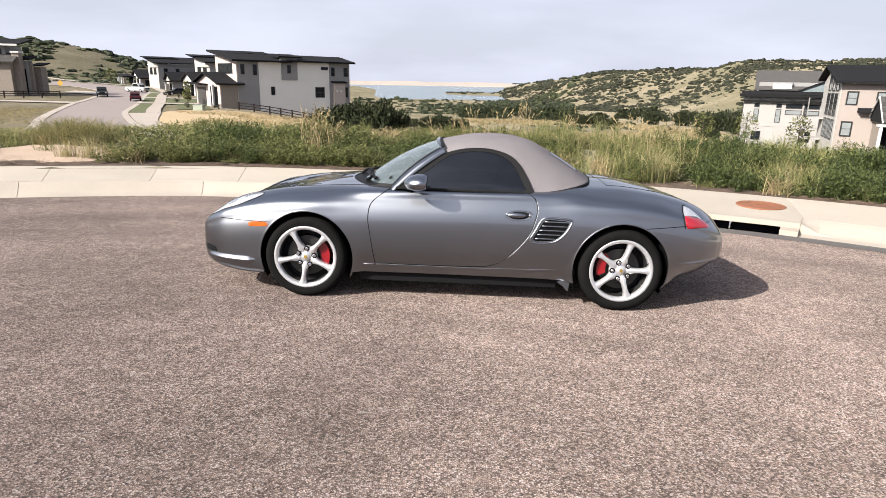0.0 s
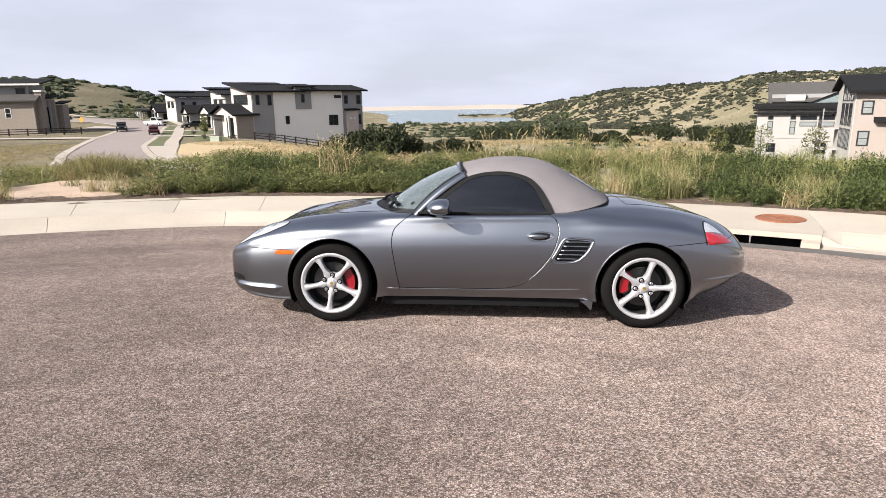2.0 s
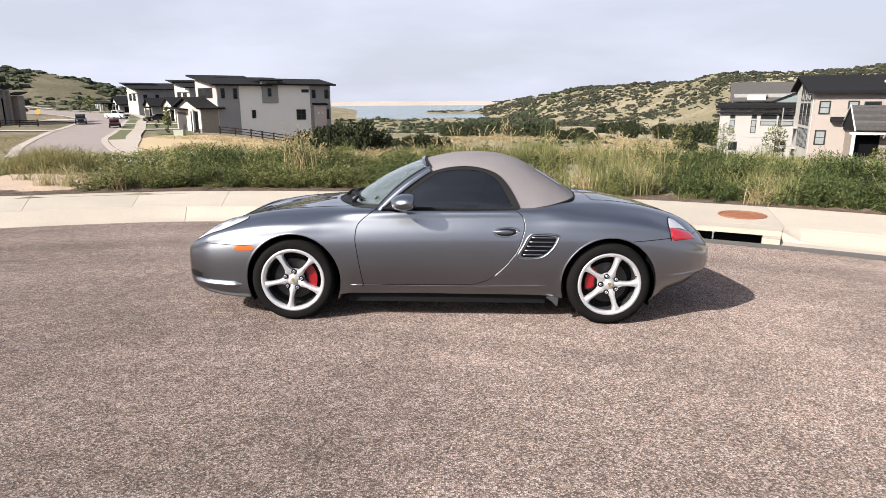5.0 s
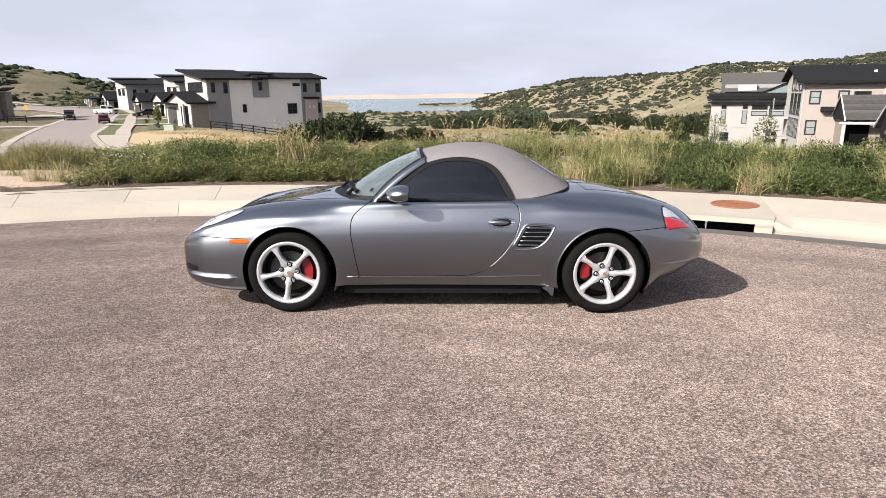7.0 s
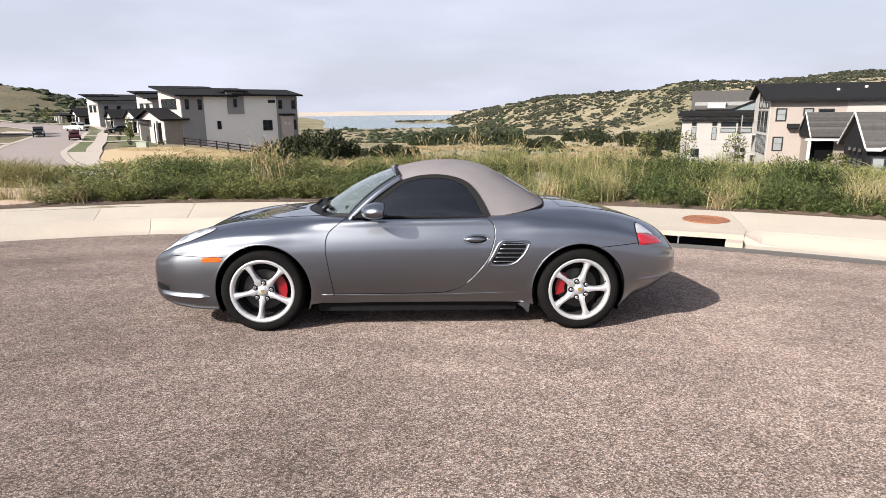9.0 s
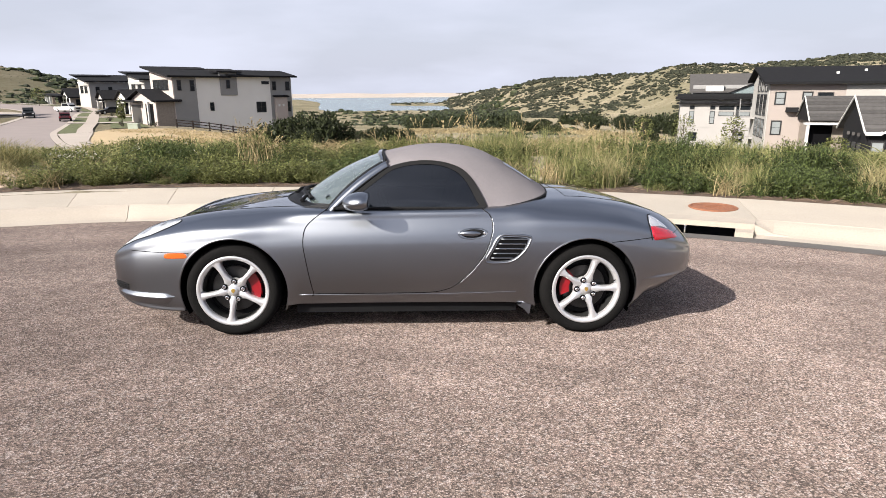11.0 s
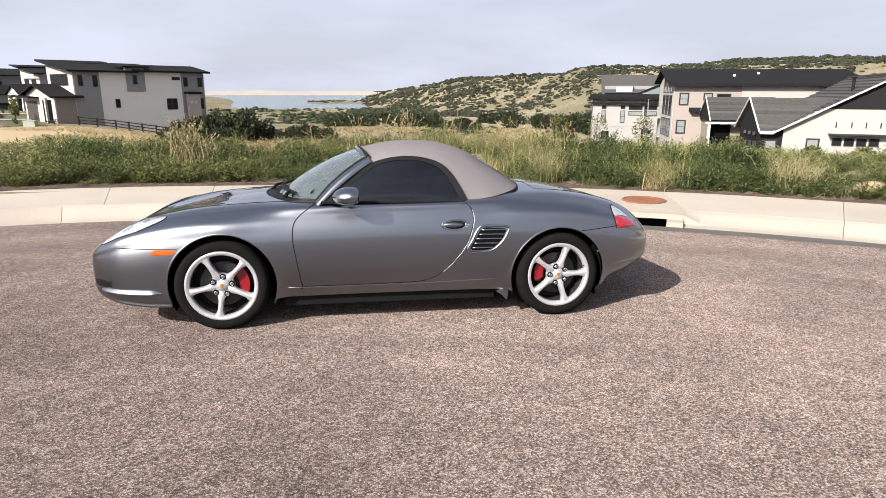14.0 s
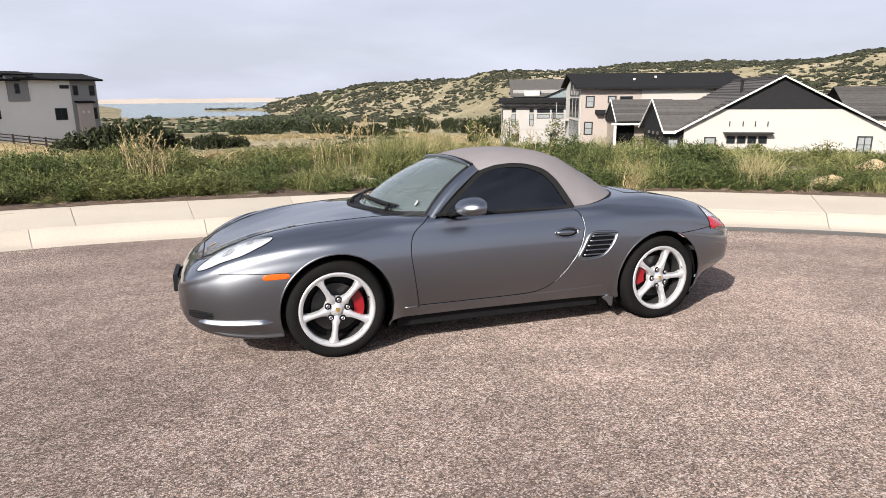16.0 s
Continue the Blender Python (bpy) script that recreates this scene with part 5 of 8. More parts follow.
M_TAN = surf("tan_stone", (0.33, 0.28, 0.235), 0.9, var=0.25, scale=3.5, bump=0.5, bscale=8)
M_CHAR = surf("charcoal_boards", (0.022, 0.022, 0.024), 0.85, spec=0.1, var=0.15, scale=2)
M_ROOF = surf("dark_roof_sheet", (0.018, 0.018, 0.020), 0.9, spec=0.1, var=0.2, scale=2, bump=0.2, bscale=6)
M_SHINGLE = surf("grey_shingle", (0.095, 0.09, 0.088), 0.9, spec=0.12, var=0.3, scale=2.5, obj=0.8, bump=0.5, bscale=25)
M_TRIM = surf("white_trim", (0.78, 0.77, 0.74), 0.6, var=0.03)
M_FRAME = surf("black_window_frame", (0.02, 0.02, 0.021), 0.5, var=0.1)
M_PANE = surf("window_pane", (0.020, 0.024, 0.028), 0.08, var=0.4, scale=0.8, spec=0.2)
M_PALE_PANE = surf("pale_window_pane", (0.30, 0.325, 0.33), 0.35, var=0.15, scale=1.5, spec=0.4)
M_DOOR = surf("dark_garage_door", (0.06, 0.055, 0.052), 0.5, var=0.1)
M_FENCE = surf("dark_stained_wood", (0.032, 0.025, 0.022), 0.9, spec=0.1, var=0.3, scale=4)
M_YARD = surf("sandy_yard", (0.54, 0.40, 0.24), 0.95, var=0.2, scale=0.35, hue=(0.60, 0.46, 0.25), bump=0.4, bscale=12)
M_LAWN = surf("mown_grass", (0.100, 0.112, 0.036), 0.95, var=0.4, scale=0.8, bump=0.5, bscale=25)
M_SLAB = surf("far_concrete", (0.47, 0.41, 0.355), 0.9, var=0.08, scale=0.5)


def site(x, y, turn, z=0.0, size=1.0):
    """A house's own frame: x along its flank, turned by degrees, y away from the street, z up."""
    return Matrix.Translation((x, y, z)) @ Matrix.Rotation(radians(turn), 4, "Z") @ Matrix.Scale(size, 4)


def window(house, face, a0, a1, z0, z1, off, bars=0, frame=0.09, mat=None, proud=0.06, pane=None):
    """A window on the flank facing -y (face 'y') or on an end facing -x ('x'): frame, panes, mullions."""
    def put(bm, u0, u1, w0, w1, d0, d1):
        if face == "y":
            return box(bm, u0, u1, off + d0, off + d1, w0, w1)
        return box(bm, off + d0, off + d1, u0, u1, w0, w1)
    bm = bmesh.new()
    put(bm, a0, a1, z0, z0 + frame, -proud, 0.05), put(bm, a0, a1, z1 - frame, z1, -proud, 0.05)
    put(bm, a0, a0 + frame, z0 + frame, z1 - frame, -proud, 0.05), put(bm, a1 - frame, a1, z0 + frame, z1 - frame, -proud, 0.05)
    w = part("window", bm, mat or M_FRAME, house)
    n = bars + 1
    step = (a1 - a0 - 2 * frame) / n
    for k in range(n):
        u = a0 + frame + k * step
        part("pane", put(bmesh.new(), u + (0.02 if k else 0), u + step - (0.02 if k < n - 1 else 0), z0 + frame, z1 - frame, -0.018, 0.04), pane or M_PANE, w)
    for k in range(1, n):
        u = a0 + frame + k * step
        part("mullion", put(bmesh.new(), u - 0.04, u + 0.04, z0 + frame, z1 - frame, -proud + 0.01, 0.03), mat or M_FRAME, w)
    if z1 - z0 > 1.3 and (a1 - a0) / n < 1.5:
        zm = (z0 + z1) / 2
        part("sash_bar", put(bmesh.new(), a0 + frame, a1 - frame, zm - 0.03, zm + 0.03, -proud + 0.015, 0.03), mat or M_FRAME, w)
    return w


def sheet_roof(house, x0, x1, y0, y1, z0, z1, thick=0.28, mat=None, name="roof"):
    """A sloping slab: height z0 along y0, z1 along y1."""
    bm = bmesh.new()
    prism(bm, [(y0, z0), (y1, z1), (y1, z1 + thick), (y0, z0 + thick)], "x", x0, x1)
    return part(name, bm, mat or M_ROOF, house)


def gable_roof(house, x0, x1, y0, y1, ze, zr, along="x", over=0.5, thick=0.22, mat=None):
    """Two slabs meeting at a ridge along x or y."""
    for s in (-1, 1):
        bm = bmesh.new()
        if along == "x":
            c, h = (y0 + y1) / 2, (y1 - y0) / 2
        else:
            c, h = (x0 + x1) / 2, (x1 - x0) / 2
        k = (zr - ze) / h
        prof = [(c, zr), (c + s * (h + over), ze - k * over), (c + s * (h + over), ze - k * over + thick), (c, zr + thick)]
        prism(bm, prof, "x" if along == "x" else "y", (x0 if along == "x" else y0) - over, (x1 if along == "x" else y1) + over)
        part("roof", bm, mat or M_ROOF, house)


def gable_wall(bm, axis, at0, at1, a0, a1, zb, ze, zr):
    return prism(bm, [(a0, zb), (a1, zb), (a1, ze), ((a0 + a1) / 2, zr), (a0, ze)], axis, at0, at1)


def corner_house():
    h = thing("house", "white and grey modern two-storey house with dark sheet roofs", "house", site(-35.16, 94.49, 39.93, 0.19, 0.972))
    zb = -6.0
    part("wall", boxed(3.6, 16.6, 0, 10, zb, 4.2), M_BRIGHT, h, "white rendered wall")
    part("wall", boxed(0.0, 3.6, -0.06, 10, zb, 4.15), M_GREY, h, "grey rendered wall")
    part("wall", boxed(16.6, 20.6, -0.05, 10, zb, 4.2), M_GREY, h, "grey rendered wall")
    part("bay", boxed(7.6, 10.5, -0.14, 0.5, 1.2, 4.9), M_GREY, h, "grey rendered bay")
    front = prismed([(-0.02, zb), (9.6, zb), (9.6, 5.6), (-0.02, 4.1)], "x", -0.12, 0.0)
    part("front_wall", front, M_CREAM, h, "pale pink rendered front")
    sheet_roof(h, -1.1, 9.2, -0.9, 11.0, 4.0, 5.75)
    sheet_roof(h, 8.6, 21.5, -0.9, 5.0, 4.15, 5.2)
    sheet_roof(h, 8.6, 21.5, 5.0, 11.0, 5.2, 4.2)
    sheet_roof(h, 6.9, 11.2, -0.7, 3.5, 4.85, 5.35, 0.2)
    sheet_roof(h, 2.6, 9.0, 7.5, 11.4, 5.35, 5.85, 0.22)
    for a0, a1, z0, z1, b in ((0.55, 1.2, 2.0, 3.6, 0), (2.6, 3.3, 1.9, 3.6, 0)):
        window(h, "y", a0, a1, z0, z1, -0.06, b)
    for a0, a1, z0, z1, b in ((5.6, 6.3, -1.25, 0.1, 0), (15.0, 16.4, 3.0, 3.55, 0), (13.8, 15.6, -1.7, 0.1, 1)):
        window(h, "y", a0, a1, z0, z1, 0.0, b)
    window(h, "y", 8.6, 9.25, 2.3, 3.7, -0.14)
    for a0, a1, z0, z1 in ((16.95, 17.7, 2.0, 3.5), (19.5, 20.35, 1.95, 3.5), (19.5, 20.35, -1.7, 0.1)):
        window(h, "y", a0, a1, z0, z1, -0.05)
    part("chimney_box", boxed(17.2, 19.4, -0.75, 0.0, zb, 0.8), M_CREAM, h, "pale pink chimney box")
    sheet_roof(h, 16.9, 19.7, -1.0, 0.0, 0.8, 0.95, 0.22, name="box_roof")
    for a in (17.75, 18.55):
        part("vent", boxed(a - 0.17, a + 0.17, -0.80, -0.74, -0.75, -0.35), M_TRIM, h)
    window(h, "x", 1.7, 8.3, 2.05, 3.75, -0.12, 2)
    # garage wing towards the street
    part("wing_wall", boxed(-2.8, -0.13, 0.0, 12.0, zb, 0.4), M_TAN, h, "tan stone wall")
    gw = bmesh.new()
    gable_wall(gw, "x", -2.95, -2.8, 0.0, 12.0, zb, 0.5, 2.1)
    part("wing_front", gw, M_CREAM, h, "pale rendered gable")
    gable_roof(h, -3.0, 0.2, 0.0, 12.0, 0.5, 2.1, "x", 0.7)
    part("garage_door", boxed(-3.02, -2.94, 6.9, 11.2, -3.2, -0.2), M_DOOR, h, "dark panelled garage door")
    part("porch_opening", boxed(-3.0, -2.94, 1.3, 4.6, -3.3, 0.0), M_DARK, h)
    part("porch_post", boxed(-3.3, -2.97, 2.7, 3.1, -5, 0.3), M_TRIM, h)
    sheet_roof(h, -4.4, -2.9, 5.8, 12.4, 0.2, 0.45, 0.15, name="canopy")
    part("downpipe", tubed([(20.62, -0.12, 4.1), (20.62, -0.12, -4)], 0.05, 6), M_TRIM, h)


def street_house(x, y, turn, wing, l=13, dep=11, zt=4.2, walls=None, tone=None):
    """A two-storey house of the same estate, seen end on down the street."""
    h = thing("house", "white modern two-storey house with dark low roofs", "house", site(x, y, turn), "houses along the side street")
    zb = -5.0
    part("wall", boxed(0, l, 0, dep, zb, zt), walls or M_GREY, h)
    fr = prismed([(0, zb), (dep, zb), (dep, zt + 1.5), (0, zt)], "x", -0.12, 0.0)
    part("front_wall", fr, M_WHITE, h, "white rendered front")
    sheet_roof(h, -1.2, l + 0.8, -0.8, dep + 1.0, zt, zt + 1.7)
    # the garage wing with its gable to the street, porch and posts beside the door
    x0, x1, y0, y1 = wing
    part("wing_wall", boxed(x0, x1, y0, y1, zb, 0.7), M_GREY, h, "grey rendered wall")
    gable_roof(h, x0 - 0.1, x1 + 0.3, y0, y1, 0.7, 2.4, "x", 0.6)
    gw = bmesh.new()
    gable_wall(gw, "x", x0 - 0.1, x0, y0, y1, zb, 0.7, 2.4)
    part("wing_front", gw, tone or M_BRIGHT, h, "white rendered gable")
    w = y1 - y0
    part("garage_door", boxed(x0 - 0.18, x0 - 0.1, y0 + w * 0.46, y0 + w * 0.9, -3.2, -0.2), M_DOOR, h)
    part("porch_opening", boxed(x0 - 0.16, x0 - 0.1, y0 + w * 0.08, y0 + w * 0.34, -3.2, -0.1), M_DARK, h)
    part("porch_post", boxed(x0 - 1.2, x0 - 0.85, y0 + w * 0.36, y0 + w * 0.36 + 0.4, zb, 0.3), M_TRIM, h)
    sheet_roof(h, x0 - 1.5, x0 - 0.1, y0 + w * 0.02, y0 + w * 0.42, 0.15, 0.35, 0.18, name="canopy")
    part("eaves_trim", boxed(-1.25, -1.2, -0.8, dep * 0.55, zt - 0.25, zt - 0.02), M_TRIM, h, "white eaves trim")
    window(h, "x", 2.0, 4.6, 1.9, 3.5, -0.12, 1)
    window(h, "x", 6.2, 8.9, 1.9, 3.7, -0.12, 1)
    for a in (1.2, 4.0, 8.5):
        window(h, "y", a, a + 0.9, 1.8, 3.4, 0.0)
    window(h, "y", 6.0, 7.8, -2.2, -0.5, 0.0, 1)
    sheet_roof(h, -1.6, 6.5, dep * 0.6, dep + 1.2, zt + 1.35, zt + 1.85, 0.2)


def low_house(x, y):
    """A single-storey house far along the street, with a pillared porch."""
    h = thing("house", "low pale house with a dark roof and porch pillars", "house", site(x, y, 37.85))
    part("wall", boxed(0, 14, 0, 9, -5, 1.0), M_BEIGE, h, "tan rendered wall")
    gw = bmesh.new()
    gable_wall(gw, "x", -0.12, 0.0, 0, 9, -5, 1.0, 3.0)
    part("front_wall", gw, M_BRIGHT, h, "white rendered gable")
    gable_roof(h, 0, 14, 0, 9, 1.0, 3.0, "x", 0.7, 0.3)
    sheet_roof(h, -3.6, -0.2, 4.2, 15.5, 1.1, 1.7, 0.3, name="porch_roof")
    for b in (4.6, 8.2, 11.8, 14.6):
        part("pillar", boxed(-3.3, -2.7, b, b + 0.6, -5, 1.1), M_TRIM if b > 8 else M_TAN, h)
    part("porch_wall", boxed(-0.1, 0.6, 9.1, 15.2, -5, 1.1), M_CHAR, h, "dark boarded wall behind the porch")
    part("entry", boxed(-0.2, -0.12, 1.0, 3.4, -2.4, 0.8), M_DARK, h)
    window(h, "x", 5.4, 7.6, -1.6, 0.4, -0.12, 1)
    window(h, "y", 1.2, 2.4, -1.4, 0.4, 0.0)


def tan_house():
    h = thing("house", "tan and stone two-storey house with dark stepped roofs", "house", site(-81.3, 108.4, 14.0))
    part("wall", boxed(-14, 0, 0, 9, -5.0, 3.6), M_TAN, h, "tan rendered wall")
    part("upper_wall", boxed(-14, -1.2, 2.0, 9, 3.6, 6.5), M_GREY, h, "grey upper wall")
    sheet_roof(h, -15, 1.2, 0.9, 8.6, 6.45, 7.7, 0.25)
    part("fascia", boxed(-15, 1.25, 0.78, 0.9, 6.4, 6.72), M_TRIM, h)
    sheet_roof(h, -14.8, 0.9, -0.8, 2.4, 3.45, 4.9, 0.22, M_SHINGLE)
    window(h, "y", -4.9, -3.9, 0.5, 2.3, 0.0, mat=M_TRIM)
    part("vent", boxed(-7.4, -6.9, -0.08, 0.0, -1.4, -1.0), M_TRIM, h)
    window(h, "y", -3.4, -1.8, 4.7, 5.9, 2.0, 1)
    # the street side: stone piers and two lower wings stepping back
    part("pier", boxed(0.02, 1.1, 1.2, 3.0, -5, 5.2), M_TAN, h, "stone pier")
    part("pier_cap", boxed(-0.1, 1.3, 1.0, 3.2, 5.2, 5.5), M_TRIM, h)
    part("wing_wall", boxed(0.02, 1.5, 3.4, 6.0, -5, 3.9), M_GREY, h, "grey wing wall")
    part("entry", boxed(0.4, 1.2, 3.32, 3.39, -2.2, 2.4), M_DARK, h)
    sheet_roof(h, 0.0, 2.2, 2.8, 6.8, 3.95, 4.6, 0.22)
    part("pier", boxed(1.52, 2.0, 4.1, 4.9, -5, 3.6), M_TAN, h, "stone pier")
    part("garage_wall", boxed(1.52, 2.7, 6.1, 9.0, -5, 2.9), M_TAN, h)
    sheet_roof(h, 1.2, 3.3, 5.4, 9.6, 2.95, 3.5, 0.2)


def shingles(house, x0, x1, y0, y1, z0, z1, rows, name="shingle_course"):
    """Courses of shingles, stepped, up a slope from (y0, z0) to (y1, z1)."""
    for k in range(rows):
        f, g = k / rows, (k + 1.08) / rows
        ya, yb, za, zb = y0 + (y1 - y0) * f, y0 + (y1 - y0) * g, z0 + (z1 - z0) * f, z0 + (z1 - z0) * g
        bm = bmesh.new()
        prism(bm, [(ya, za + 0.05), (yb, zb), (yb, zb + 0.03), (ya, za + 0.13)], "x", x0, x1)
        part(name, bm, M_SHINGLE, house)


def gable_house():
    """The long white house with the big shingled gable, and the dark porch end beside it."""
    h = thing("house", "long white house with a charcoal gable and grey shingle roof", "house", site(50.93, 43.94, -32.71, -0.09, 1.052))
    zb, ze, zr = -8.0, -1.75, 3.15
    part("gable_wall", prismed([(-8.3, zb), (9.6, zb), (9.6, ze), (5.4, 0.15), (-5.5, 0.15), (-8.3, -1.45)], "y", 0.0, 0.3), M_WHITE, h, "white rendered wall")
    part("gable_top", prismed([(-5.45, 0.15), (5.35, 0.15), (0.1, 3.1)], "y", -0.06, 0.25), M_CHAR, h, "charcoal boarded gable")
    part("side_wall", boxed(-8.28, -8.0, 0.31, 20, zb, ze), M_CHAR, h, "charcoal boarded wall")
    part("inner_wall", boxed(-8.0, 9.6, 19.7, 20, zb, ze), M_WHITE, h)
    # roof slopes with shingle courses (ridge runs away from the street)
    for s, xe in ((-1, -9.1), (1, 10.2)):
        for k in range(17):
            f, g = k / 17, (k + 1.08) / 17
            xa, xb = xe + (0.1 - xe) * f, xe + (0.1 - xe) * min(g, 1)
            za, zb2 = -1.95 + (zr + 1.95) * f, -1.95 + (zr + 1.95) * min(g, 1)
            bm = bmesh.new()
            prism(bm, [(xa, za + 0.04), (xb, zb2), (xb, zb2 + 0.04), (xa, za + 0.16)], "y", -0.35, 20.5)
            part("shingle_course", bm, M_SHINGLE, h)
        bm = bmesh.new()
        prism(bm, [(xe, -2.1), (0.1, zr - 0.04), (0.1, zr + 0.1), (xe, -1.92)], "y", -0.52, -0.36)
        part("barge_board", bm, M_TRIM, h, "white barge board")
        part("fascia", boxed(xe - 0.08, xe, -0.5, 20.4, -2.15, -1.85), M_TRIM, h)
    part("ridge_cap", boxed(-0.15, 0.35, -0.4, 20.5, zr, zr + 0.17), M_SHINGLE, h)
    pipe = [(-2.6, 4.0, 1.2), (-2.6, 4.0, 2.9)]
    part("flue", tubed(pipe, 0.14, 10), M_CHAR, h, "dark flue pipe")
    part("flue_cap", lathe(bmesh.new(), [(0.001, 0.2), (0.22, 0.12), (0.22, 0.0)], 12, Matrix.Translation((-2.6, 4.0, 2.85)) @ Matrix.Rotation(radians(90), 4, "X")), M_CHAR, h)
    window(h, "y", -6.4, -5.3, -4.5, -2.5, 0.0, frame=0.13, pane=M_PALE_PANE)
    window(h, "y", 7.0, 8.3, -3.95, -2.35, 0.0, 1, frame=0.12, pane=M_PALE_PANE)
    for a in (-4.35, -3.4, -2.45, -1.5):
        window(h, "y", a, a + 0.78, -3.12, -2.4, 0.0, frame=0.06)
    part("awning", boxed(-4.7, -0.3, -0.75, 0.0, -2.15, -2.02), M_FRAME, h, "thin dark awning")
    for a in (-4.2, -3.0, -1.9, -0.8):
        part("lamp", boxed(a - 0.035, a + 0.035, -0.12, 0, -1.45, -1.0), M_FRAME, h)
    # a charcoal wing to the side: its gable faces along the flank, its roof runs into the main slope
    x0, ye, yr, ye2, z0, z1 = -10.3, -0.3, 3.4, 7.1, -2.0, 1.0

    def askew(bm):
        for v in bm.verts:
            if v.co.x < -9.75:
                v.co.x -= 0.24 * (v.co.y - ye)
        return bm
    part("wing_wall", boxed(-10.0, -8.3, 0.25, 0.5, zb, -1.8), M_CHAR, h, "charcoal boarded wall")
    part("wing_gable", askew(prismed([(0.5, zb), (6.4, zb), (6.4, -1.5), (yr, 0.85), (0.5, -1.5)], "x", -9.95, -9.8)), M_CHAR, h, "charcoal boarded gable")
    for ya0 in (ye, ye2):
        for k in range(10):
            f, g = k / 10, min((k + 1.08) / 10, 1)
            ya, yb, za, z2 = ya0 + (yr - ya0) * f, ya0 + (yr - ya0) * g, z0 + (z1 - z0) * f, z0 + (z1 - z0) * g
            part("shingle_course", askew(prismed([(ya, za), (yb, z2), (yb, z2 + 0.04), (ya, za + 0.13)], "x", x0, -9.1 + (za - z0) / 0.554 + 0.25)), M_SHINGLE, h)
        part("barge_board", askew(prismed([(ya0, z0 - 0.04), (yr, z1 - 0.02), (yr, z1 + 0.14), (ya0, z0 + 0.1)], "x", x0 - 0.1, x0)), M_TRIM, h)
    part("fascia", boxed(x0, -9.1, ye - 0.08, ye, z0 - 0.2, z0 + 0.08), M_TRIM, h)
    window(h, "y", -9.75, -8.75, -4.6, -2.75, 0.25, frame=0.10, pane=M_PALE_PANE)
    for a in (1.2, 2.5, 3.8):
        off = -9.97 - 0.24 * (a + 0.45 - ye)
        window(h, "x", a, a + 0.9, -4.9, -3.0, off, frame=0.10, proud=0.2)
        part("bracket", boxed(off - 0.32, off - 0.1, a + 0.2, a + 0.5, -2.4, -2.1), M_SHINGLE, h)


